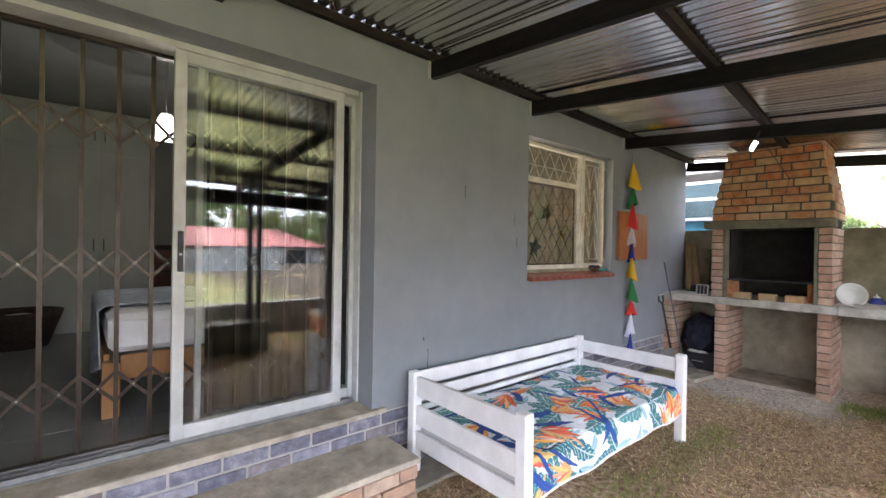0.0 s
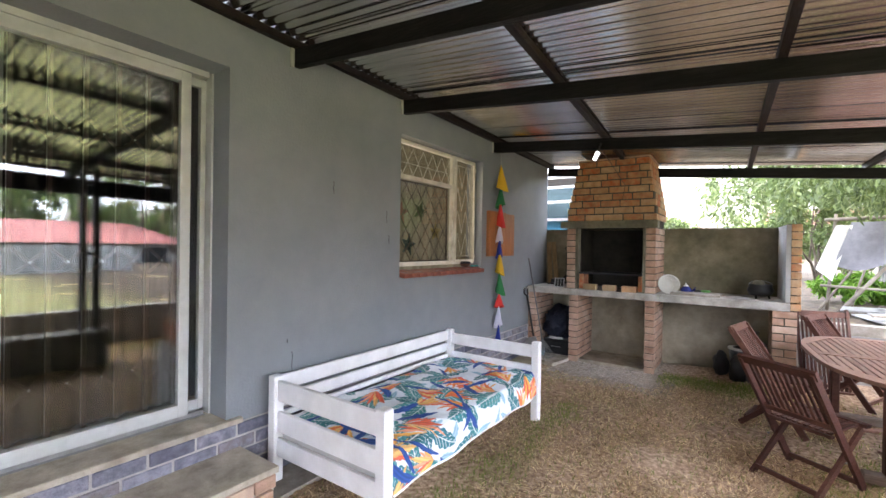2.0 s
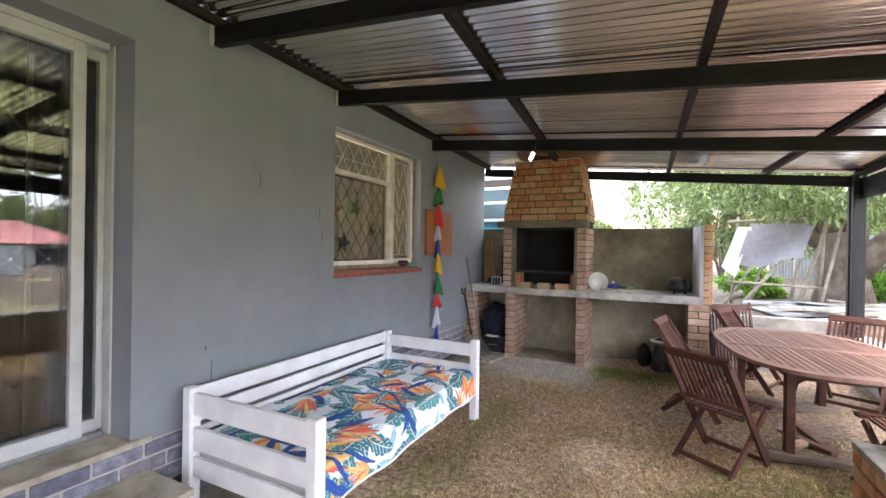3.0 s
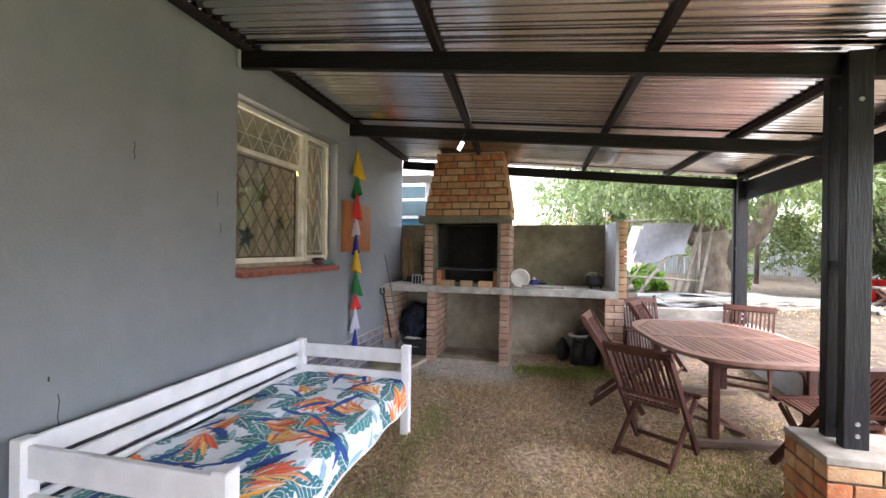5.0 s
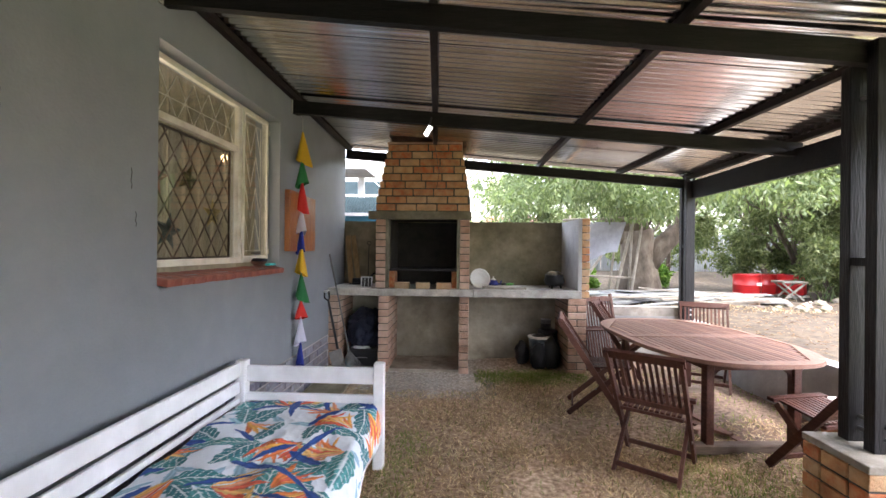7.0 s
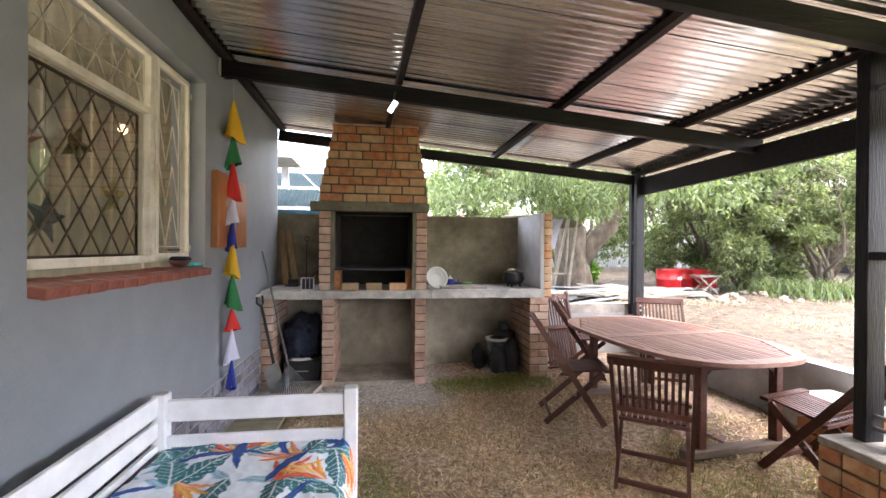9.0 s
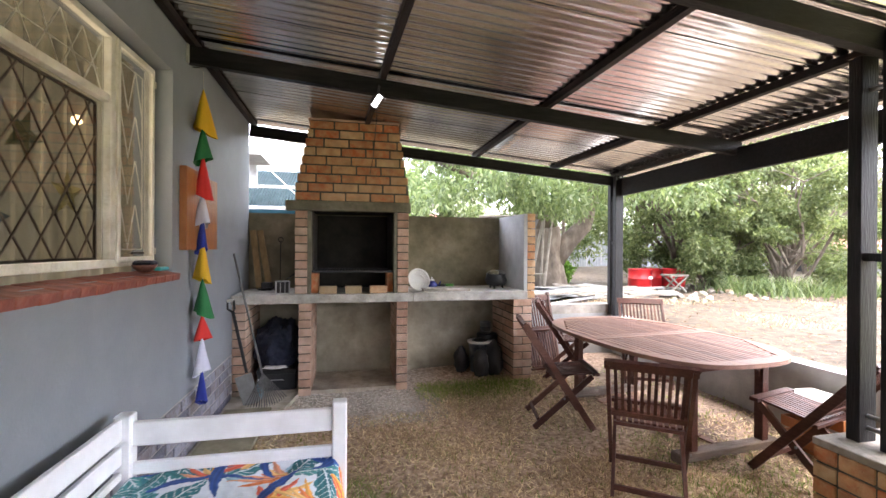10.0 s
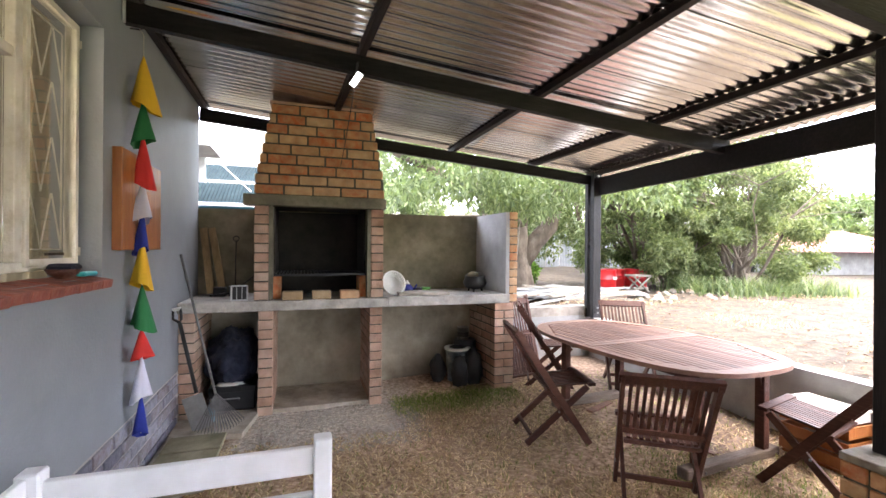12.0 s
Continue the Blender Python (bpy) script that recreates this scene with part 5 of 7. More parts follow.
drum = empty("paint_bucket", (2.50, 8.56, 0.03), "pale blue-grey paint bucket with splashes under the counter", "bucket")
part("bucket", lathe(B(), [(0.10, 0), (0.125, 0.33), (0.132, 0.33), (0.132, 0.35), (0.12, 0.35), (0.105, 0.06)]), material("splashed_bucket", [(0.04, 0.05, 0.06), (0.16, 0.2, 0.24), (0.42, 0.45, 0.46)], 12, 0.5), drum, smooth=True)
part("rim", lathe(B(), [(0.127, 0.335), (0.139, 0.335), (0.139, 0.355), (0.127, 0.355)]), PLASTIC_W, drum)
part("content", lathe(B(), [(0.12, 0.30), (0.10, 0.35), (0.03, 0.38), (0.01, 0.38)]), IRON, drum)
tin = empty("paint_tin", (2.60, 8.66, 0.445), "small dented silver paint tin on a black drum", "tin")
part("tin", lathe(B(), [(0.06, 0), (0.06, 0.12), (0.063, 0.12), (0.063, 0.13), (0.052, 0.13), (0.052, 0.122)]), M["steel"], tin, smooth=True)
part("label", lathe(B(), [(0.0608, 0.03), (0.0608, 0.08)]), M["black"], tin)
bd = empty("black_drum", (2.62, 8.66, 0.03), "black plastic drum under the counter", "drum")
part("drum", lathe(B(), [(0.11, 0), (0.12, 0.02), (0.12, 0.40), (0.11, 0.415), (0.02, 0.415)]), M["black"], bd, smooth=True)
for i, (x, y, s) in enumerate(((2.30, 8.60, 0.9), (2.62, 8.42, 1.15), (2.47, 8.40, 0.95))):
    bb = empty("rubbish_bag", (x, y, 0.03), "small black plastic bag of rubbish under the counter", "bag", "black bags under the counter")
    bm = B()
    bmesh.ops.create_icosphere(bm, subdivisions=3, radius=1.0)
    for v in bm.verts:
        n = 1 + 0.3 * noise.noise(v.co * 2.5 + Vector((i * 5, 0, 0))) + 0.3 * (0.4 - abs(noise.noise(v.co * 5 + Vector((i * 5, 0, 0)))))
        v.co = Vector((v.co.x * 0.085 * n * s, v.co.y * 0.085 * n * s, max(0.0, 0.13 * s + v.co.z * 0.17 * n * s)))
    part("bag", bm, M["black"], bb, smooth=True)

# tools leaning beside the braai
spade = empty("spade", (0.20, 7.97, 0.04), "old grey steel spade leaning on the house wall", "spade")
part("shaft", tube(B(), [(-0.02, 0.0, 0.27), (-0.15, 0.06, 0.80)], 0.014, 8), IRON, spade, smooth=True)
blade = part("blade", slab(B(), [(-0.07, -0.004), (0.07, -0.004), (0.07, 0.004), (-0.07, 0.004)], -0.0, 0.27), M["steel"], spade, "worn steel blade")
blade.matrix_basis = pose(0.03, -0.02, 0.0, 0, -16, 10)
part("grip", tube(B(), [(-0.195, 0.055, 0.90), (-0.14, 0.04, 0.91)], 0.013, 8), PLASTIC_W, spade, "pale handle grip")
part("fork", tube(B(), [(-0.15, 0.06, 0.80), (-0.195, 0.06, 0.83), (-0.195, 0.055, 0.90)], 0.01, 8), IRON, spade)
part("fork", tube(B(), [(-0.15, 0.06, 0.80), (-0.135, 0.05, 0.83), (-0.14, 0.04, 0.91)], 0.01, 8), IRON, spade)
RAKE_STEEL = material("weathered_steel", [(0.10, 0.10, 0.10), (0.20, 0.195, 0.19)], 30, 0.7)
rake = empty("leaf_rake", (0.37, 7.90, 0.04), "grey fan-shaped leaf rake leaning upside up on the wall", "rake")
part("shaft", tube(B(), [(-0.05, 0.03, 0.25), (-0.33, 0.19, 1.32)], 0.009, 8), RAKE_STEEL, rake, smooth=True)
bm = B()
for k in range(17):
    a = radians(-35 + 70 * k / 16 + 10)
    p = Vector((-0.05, 0.03, 0.27))
    q = p + Vector((math.sin(a) * 0.29, -0.07, -math.cos(a) * 0.265))
    bm = B()
    bar(bm, p, q, 0.0085, 0.003)
    bar(bm, q, q + Vector((0, -0.02, -0.005)), 0.005, 0.003)
    part("tine", bm, RAKE_STEEL, rake, "thin steel tine")
bm = B()
pts = [Vector((-0.05 + math.sin(radians(-35 + 70 * k / 8 + 10)) * 0.17, 0.03 - 0.042, 0.27 - math.cos(radians(-35 + 70 * k / 8 + 10)) * 0.155)) for k in range(9)]
for a, b in zip(pts, pts[1:]):
    bar(bm, a, b, 0.012, 0.004)
part("cross_band", bm, RAKE_STEEL, rake)

# small things on the window sill
dish = empty("clay_dish", (0.0, 6.47, 1.285), "dark brown clay dish on the red window sill", "dish")
part("dish", lathe(B(), [(0.025, 0), (0.05, 0.02), (0.06, 0.04), (0.053, 0.04), (0.03, 0.012)]), M["teak"], dish, smooth=True)
part("cloth", box(B(), -0.05, -0.03, 0.03, 0.05, 0.05, 0.062, 0.012), DARK_CLOTH, dish, "dark cloth scrap")
brush = empty("turquoise_brush", (0.01, 6.66, 1.285), "turquoise plastic brush lying on the red window sill", "brush")
part("back", box(B(), -0.02, -0.07, 0, 0.02, 0.05, 0.02, 0.006), material("turquoise_plastic", [(0.02, 0.32, 0.32), (0.03, 0.4, 0.4)], 5, 0.4), brush)

# lamp at the hood
spot = empty("work_light", (1.25, 6.98, 2.46), "small work light clamped on a roof beam, switched on", "lamp")
part("body", box(B(), -0.022, -0.015, -0.05, 0.022, 0.02, 0.05, 0.004, m=pose(0, 0, 0, 20, 35, 0)), M["black"], spot)
part("tube", box(B(), -0.018, -0.021, -0.045, 0.018, -0.0155, 0.045, 0.0, m=pose(0, 0, 0, 20, 35, 0)), emitter("work_light_glow", (0.92, 0.97, 1.0), 1.0), spot, "glowing white lamp face")
part("arm", tube(B(), [(0, 0.01, 0.03), (0.01, 0.06, 0.10), (0.02, 0.10, 0.16)], 0.008, 6), M["black"], spot)
part("cable", tube(B(), [(0.01, 0.06, 0.10), (0.02, 0.4, 0.02), (0.03, 1.165, -0.16), (0.0, 1.172, -0.32)], 0.003, 5), M["black"], spot)
wn_ = empty("wall_hook", (0.0, 7.165, 2.66), "rusty hook in the wall", "hook")
part("hook", tube(B(), [(0, 0, 0), (0.05, 0, 0.0), (0.06, 0, 0.01)], 0.004, 6), IRON, wn_)
# brackets where beams meet the wall
for y in (4.285, 5.41, 7.085):
    br = empty("beam_bracket", (0.004, y - 0.025, beam_under(0, y) + 0.06), "grey mortar-splashed steel bracket at a beam end", "bracket", "beam brackets")
    part("plate", box(B(), 0, -0.03, -0.07, 0.012, 0.0, 0.06, 0.003), M["plaster_pale"], br)
# cracks and nicks in the wall paint
CR = material("crack_shadow", [(0.03, 0.03, 0.03), (0.05, 0.05, 0.05)], 20, 0.9)
for y, z, l in ((4.62, 1.93, 0.09), (5.2, 1.75, 0.10), (5.23, 1.56, 0.07), (4.28, 0.70, 0.17), (4.24, 0.86, 0.02)):
    bm = B()
    pts = [(0.001, y + 0.004 * math.sin(k * 2.1), z + l * (k / 5 - 0.5)) for k in range(6)]
    for a, b in zip(pts, pts[1:]):
        bar(bm, a, b, 0.004 if l > 0.03 else 0.006, 0.001, (1, 0, 0))
    structure("wall_crack", bm, CR, "thin dark crack in the wall paint")

# boxes and board under the far side of the pier
bx = empty("fruit_crate", (4.22, 6.20, 0.05), "orange pine crate standing beside the low wall", "crate", "", 90)
wb = empty("white_box", (4.22, 6.20, 0.351), "flat white foam box lying on the orange crate", "box")
part("body", box(B(), -0.12, -0.18, 0, 0.12, 0.18, 0.06, 0.006), PLASTIC_W, wb)
part("lid", box(B(), -0.125, -0.185, 0.061, 0.125, 0.185, 0.078, 0.004), PLASTIC_W, wb)
for z in (0.03, 0.13, 0.23):
    part("slat", box(B(), -0.2, -0.13, z, 0.2, -0.118, z + 0.07), ORANGE, bx)
    part("slat", box(B(), -0.2, 0.118, z, 0.2, 0.13, z + 0.07), ORANGE, bx)
    part("slat", box(B(), -0.2, -0.117, z, -0.188, 0.117, z + 0.07), ORANGE, bx)
    part("slat", box(B(), 0.188, -0.117, z, 0.2, 0.117, z + 0.07), ORANGE, bx)
part("base", box(B(), -0.187, -0.117, 0.0, 0.187, 0.117, 0.02), ORANGE, bx)
# odd boards under the table
for i, (p, q) in enumerate((((3.50, 7.30, 0.03), (3.64, 6.50, 0.03)), ((3.36, 6.98, 0.03), (3.60, 6.60, 0.05)), ((3.62, 7.55, 0.03), (3.30, 7.42, 0.03)))):
    o = empty("loose_board", (0, 0, 0), "grey weathered board lying under the table", "board", "loose boards on the grass")
    part("board", bar(B(), p, q, 0.06, 0.018), TT, o)
br = empty("broken_brick", (3.42, 6.72, 0.0), "pale broken brick lying on the grass", "brick")
part("block", box(B(), -0.06, -0.03, 0.0, 0.06, 0.03, 0.055, 0.006, m=pose(0, 0, 0, 0, 0, 35)), M["brick_pale"], br)

# ---- bedroom behind the sliding door ----
cup = material("cream_cupboard", [(0.50, 0.52, 0.47), (0.56, 0.58, 0.53)], 3, 0.5, stain=0.1)
for k in range(3):
    c = empty("built_in_cupboard", (-4.78, 0.08 + k * 1.0, FLOOR), "pale grey-green painted built-in bedroom cupboard", "cupboard", "built-in cupboards")
    part("carcass", box(B(), 0.0, 0.0, 0.0, 0.60, 0.997, 2.62), cup, c)
    for j in range(2):
        for z0, z1 in ((0.10, 2.10), (2.13, 2.58)):
            d = part("door", box(B(), 0.603, 0.012 + j * 0.495, z0, 0.622, 0.488 + j * 0.495, z1, 0.003), cup, c)
            y = 0.45 if j == 0 else 0.545
            zh = 0.95 if z0 < 1 else z0 + 0.12
            part("handle", box(B(), 0.622, y - 0.006, zh, 0.634, y + 0.006, zh + 0.14, 0.002), M["black"], d, "dark bar handle")
for ix in range(8):
    for iy in range(9):
        structure("floor_tile", box(B(), -4.79 + ix * 0.57, SOUTH + 1.9 + iy * 0.57 - 0.25, FLOOR - 0.010, -4.225 + ix * 0.57, SOUTH + 1.9 + iy * 0.57 + 0.315, FLOOR, 0.0), M["tile"], "grey ceramic floor tile")
PINE = material("honey_pine", [(0.34, 0.16, 0.05), (0.42, 0.21, 0.08)], 8, 0.45, stretch=(1, 5, 1))
ib = empty("pine_bed", (-2.55, 2.50, FLOOR), "honey pine double bed with a pale blue throw", "bed")
for x in (0.0, 1.6):
    for y in (0.0, 1.85):
        part("leg", box(B(), x, y, 0, x + 0.09, y + 0.09, 0.33, 0.004), PINE, ib)
part("rail", box(B(), 0.09, 0.01, 0.22, 1.60, 0.04, 0.37, 0.003), PINE, ib)
part("rail", box(B(), 1.65, 0.09, 0.22, 1.68, 1.85, 0.37, 0.003), PINE, ib)
part("rail", box(B(), 0.01, 0.09, 0.22, 0.04, 1.85, 0.37, 0.003), PINE, ib)
mt = empty("bed_mattress", (-2.53, 2.53, FLOOR + 0.372), "thick white mattress on the pine bed", "mattress")
part("mattress_body", box(B(), 0, 0, 0, 1.62, 1.78, 0.24, 0.04), M["white_paint"], mt)
THROW = material("pale_blue_throw", [(0.30, 0.38, 0.46), (0.44, 0.50, 0.56), (0.6, 0.62, 0.64)], 18, 0.9, bump=0.6, bump_scale=60)
th = empty("throw", (-2.53, 2.53, FLOOR), "pale blue patterned throw hanging over the foot of the bed", "blanket")
bm = B()
grid_t = []
for i in range(31):
    x = -0.05 + 1.30 * i / 30
    row = []
    for j in range(27):
        s = j / 26 * 1.35
        if s < 0.75:
            y, z = 0.75 - s - 0.02, 0.625
        else:
            y, z = -0.035 - 0.03 * math.sin(x * 14) * (s - 0.75), 0.615 - (s - 0.75) * (0.78 + 0.18 * math.sin(x * 3))
        if x < 0.0:
            z -= 0.3
        row.append(bm.verts.new((x, y, z + 0.012 * noise.noise(Vector((x * 6, s * 6, 0))))))
    grid_t.append(row)
for a, b in zip(grid_t, grid_t[1:]):
    for j in range(26):
        bm.faces.new((a[j], b[j], b[j + 1], a[j + 1]))
tq = part("cloth", bm, THROW, th, smooth=True)
so = tq.modifiers.new("thick", "SOLIDIFY")
so.thickness = 0.01
bk = empty("wicker_basket", (-3.6, 1.95, FLOOR), "dark woven basket full of crumpled papers", "basket")
part("basket", lathe(B(), [(0.22, 0), (0.32, 0.3), (0.34, 0.36), (0.31, 0.36), (0.2, 0.05)], sides=24), material("dark_wicker", [(0.03, 0.02, 0.015), (0.09, 0.06, 0.04)], 30, 0.8, bump=1.0), bk, smooth=True)
part("papers", lathe(B(), [(0.28, 0.22), (0.2, 0.30), (0.05, 0.33)], sides=9), PLASTIC_W, bk)
dk = empty("dark_dresser", (-4.75, 3.10, FLOOR), "dark wooden dresser beside the cupboards", "dresser")
part("body", box(B(), 0, 0, 0.02, 0.5, 1.2, 1.0, 0.01), IRON, dk)
part("top", box(B(), -0.01, -0.005, 1.0, 0.53, 1.22, 1.03, 0.004), M["teak"], dk)
for z in (0.1, 0.4, 0.7):
    part("drawer", box(B(), 0.502, 0.03, z, 0.515, 1.17, z + 0.27, 0.004), M["teak"], dk)
pend = empty("pendant_lamp", (-1.8, 2.93, 2.36), "lit white glass pendant lamp on a cord", "lamp")
part("shade", lathe(B(), [(0.04, 0.20), (0.06, 0.16), (0.08, 0.08), (0.11, 0.0), (0.10, 0.0)], sides=24), emitter("shade_glow", (0.98, 1.0, 0.95), 0.6), pend, smooth=True)
part("cord", tube(B(), [(0, 0, 0.20), (0, 0, 0.70)], 0.004, 6), PLASTIC_W, pend)
part("rose", lathe(B(), [(0.05, 0.70), (0.055, 0.739)]), PLASTIC_W, pend)
lg = new("bedroom_light", bpy.data.lights.new("bedroom_light", "POINT"))
lg.data.energy, lg.data.shadow_soft_size, lg.data.color = 0.8, 0.0, (1, 0.96, 0.88)
lg.location = (-1.8, 2.93, 2.25)
# curtain coloured near black as a dark backing for the door glass reflections
cur = material("dark_backing_curtain", [(0.006, 0.006, 0.007), (0.014, 0.014, 0.016)], 8, 0.9)
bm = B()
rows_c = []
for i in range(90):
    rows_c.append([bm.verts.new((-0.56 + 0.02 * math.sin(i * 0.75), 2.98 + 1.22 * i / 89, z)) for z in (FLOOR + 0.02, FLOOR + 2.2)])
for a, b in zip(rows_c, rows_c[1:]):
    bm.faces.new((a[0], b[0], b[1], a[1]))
tagged(part("dark_curtain", bm, cur, None, "dark curtain drawn back inside the sliding door, near black to back the glass reflections", True), category="curtain")
# room behind the window
bulb = empty("kitchen_pendant", (-0.94, 7.62, 2.33), "lit bare bulb hanging on a cord behind the curtain", "lamp")
part("bulb", lathe(B(), [(0.01, 0.07), (0.03, 0.05), (0.035, 0.02), (0.01, -0.01)]), emitter("bulb_glow", (1.0, 0.66, 0.3), 3), bulb, smooth=True)
part("cord", tube(B(), [(0, 0, 0.07), (0, 0, 0.77)], 0.003, 6), M["black"], bulb)
# invisible fill lamp, set apart from the bulb, added to brighten the curtain
lk = new("curtain_fill_light", bpy.data.lights.new("curtain_fill_light", "POINT"))
lk.data.energy, lk.data.shadow_soft_size, lk.data.color = 19, 0.0, (1, 0.84, 0.62)
lk.location = (-1.3, 6.2, 2.0)


# ---- beyond the roof: trees, shrubs, rubble and neighbours ----
BARK = material("grey_brown_bark", [(0.07, 0.052, 0.038), (0.14, 0.108, 0.08), (0.21, 0.175, 0.135)], 7, 0.9, bump=1.0, bump_scale=16, stretch=(1, 1, 0.5), stain=0.4, stain_scale=2)


def leaf_mat(name, a, b, c):
    m = material(name, [a, b, c], 3, 0.55, per="island", stain=0.3, stain_scale=0.8)
    nt = m.node_tree
    N, L = nt.nodes, nt.links
    p = N["Principled BSDF"]
    src = p.inputs["Base Color"].links[0].from_socket
    tr = N.new("ShaderNodeBsdfTranslucent")
    bright = N.new("ShaderNodeMix")
    bright.data_type, bright.blend_type = "RGBA", "MULTIPLY"
    bright.inputs[0].default_value = 1
    bright.inputs[7].default_value = (1.6, 1.7, 1.1, 1)
    L.new(src, bright.inputs[6])
    L.new(bright.outputs[2], tr.inputs["Color"])
    mx = N.new("ShaderNodeMixShader")
    mx.inputs[0].default_value = 0.4
    L.new(p.outputs[0], mx.inputs[1])
    L.new(tr.outputs[0], mx.inputs[2])
    L.new(mx.outputs[0], N["Material Output"].inputs["Surface"])
    return m


LEAF_A = leaf_mat("tree_leaves", (0.062, 0.092, 0.036), (0.115, 0.155, 0.062), (0.20, 0.245, 0.11))
LEAF_B = leaf_mat("shrub_leaves", (0.065, 0.088, 0.032), (0.125, 0.155, 0.06), (0.23, 0.265, 0.12))
LEAF_C = leaf_mat("bright_leaves", (0.08, 0.18, 0.02), (0.13, 0.26, 0.03), (0.2, 0.33, 0.06))
REED = leaf_mat("reed_leaves", (0.07, 0.105, 0.045), (0.12, 0.16, 0.07), (0.20, 0.24, 0.12))


def leaf_cloud(clumps, count, size, seed, droop=0.3, slim=0.35):
    """Many small pointed leaves in uneven clumps (centre, radii)."""
    rng = np.random.default_rng(seed)
    weight = np.array([c[3] * c[4] * c[5] for c in clumps]) ** 0.8
    pick = rng.choice(len(clumps), count, p=weight / weight.sum())
    C = np.array(clumps, float)[pick]
    d = rng.normal(size=(count, 3))
    d /= np.linalg.norm(d, axis=1, keepdims=True)
    r = rng.uniform(0.25, 1.0, (count, 1)) ** 0.45
    wob = 1 + 0.25 * np.sin(7 * d[:, :1] + 3 * pick[:, None]) + 0.2 * np.sin(9 * d[:, 1:2] + pick[:, None])
    P = C[:, :3] + d * r * wob * C[:, 3:6]
    along = rng.normal(size=(count, 3)) + d * 0.6
    along[:, 2] -= droop * 2
    along /= np.linalg.norm(along, axis=1, keepdims=True)
    side = np.cross(along, rng.normal(size=(count, 3)))
    side /= np.linalg.norm(side, axis=1, keepdims=True)
    s = size * rng.uniform(0.6, 1.4, (count, 1))
    V = np.stack([P, P + along * s * 0.5 + side * s * slim * 0.5, P + along * s, P + along * s * 0.5 - side * s * slim * 0.5], 1).reshape(-1, 3)
    me = bpy.data.meshes.new("leaves")
    me.from_pydata(V.tolist(), [], np.arange(count * 4).reshape(-1, 4).tolist())
    return me


def leaves(parent, clumps, count, size, seed, mat, name="crown", droop=0.3, slim=0.35, label=""):
    me = leaf_cloud(clumps, count, size, seed, droop, slim)
    me.materials.append(mat)
    return part(name, me, mat, parent, label)


def limbs(base, tips, r0, seed, fork=5, twig=8):
    """Tapered limbs from a base to the tips, each with smaller branches."""
    rng = random.Random(seed)
    bm = B()
    for tip, r in tips:
        p, q = Vector(base), Vector(tip)
        mid = [p.lerp(q, t) + Vector((rng.uniform(-1, 1), rng.uniform(-1, 1), rng.uniform(-0.3, 1))) * 0.07 * (q - p).length * math.sin(math.pi * t) for t in (0, 0.2, 0.4, 0.6, 0.8, 1)]
        tube(bm, mid, [r * (1 - 0.16 * k) for k in range(6)], 9)
        for k in range(fork):
            s = mid[rng.randint(2, 5)]
            e = s + Vector((rng.uniform(-1, 1), rng.uniform(-1, 1), rng.uniform(-0.1, 0.8))) * (q - p).length * 0.42
            m2 = s.lerp(e, 0.5) + Vector((0, 0, 0.1))
            tube(bm, [s, m2, e], [r * 0.32, r * 0.2, r * 0.07], 6)
            for _ in range(twig // 3):
                f = m2.lerp(e, rng.random())
                g = f + Vector((rng.uniform(-1, 1), rng.uniform(-1, 1), rng.uniform(-0.4, 0.7))) * (e - s).length * 0.4
                tube(bm, [f, g], [r * 0.09, r * 0.03], 4)
    return bm


big = empty("big_tree", (5.62, 13.3, YARD - 0.1), "old spreading tree with a forked grey-brown trunk and long leaves", "tree")
bm = B()
tube(bm, [(0, 0, 0), (-0.02, 0, 0.5), (-0.06, 0, 1.0), (-0.10, 0.0, 1.5)], [0.52, 0.40, 0.38, 0.36], 14)
tube(bm, [(-0.10, 0, 1.4), (-0.25, 0.1, 2.1), (-0.15, 0.2, 3.2), (-0.3, 0.3, 4.6)], [0.33, 0.27, 0.2, 0.11], 12)
tube(bm, [(-0.10, 0, 1.4), (-0.55, 0, 2.0), (-1.1, -0.2, 2.35), (-1.9, -0.4, 2.55), (-3.0, -0.6, 2.9)], [0.24, 0.17, 0.13, 0.09, 0.04], 10)
tube(bm, [(0.10, -0.1, 0.7), (0.42, -0.15, 1.15), (0.80, -0.2, 1.55), (1.05, -0.2, 2.3), (1.5, -0.3, 3.6)], [0.25, 0.22, 0.20, 0.15, 0.08], 12)
tube(bm, [(0.0, 0, 1.3), (0.35, 0.1, 1.9), (0.45, 0.1, 2.8), (0.6, 0, 4.2)], [0.2, 0.15, 0.12, 0.06], 10)
tube(bm, [(-0.2, 0, 1.2), (-0.62, 0.05, 1.55), (-0.75, 0.1, 2.3), (-0.9, 0.1, 3.6)], [0.2, 0.16, 0.12, 0.06], 10)
for v in bm.verts:
    v.co += v.co.normalized() * 0.035 * noise.noise(v.co * 3.0)
part("trunk", bm, BARK, big, smooth=True)
part("bough", limbs((0, 0, 2.6), [((-3.6, -1.0, 3.6), 0.12), ((3.2, -0.8, 3.9), 0.12), ((1.5, -2.6, 3.5), 0.1), ((-1.6, -2.4, 3.5), 0.1), ((-0.5, 1.5, 6), 0.13), ((3.8, 1.5, 4.4), 0.1)], 0.12, 3), BARK, big)
rnd = random.Random(5)
cl = []
for k in range(70):
    a = rnd.uniform(0, math.tau)
    r = 4.4 * math.sqrt(rnd.random())
    if r * math.cos(a) < -3.7:
        continue
    cl.append((r * math.cos(a), 0.75 * r * math.sin(a) - 0.2, rnd.uniform(2.35, 4.6) - 0.03 * r * r * 0.5, rnd.uniform(0.45, 0.9), rnd.uniform(0.45, 0.9), rnd.uniform(0.25, 0.5)))
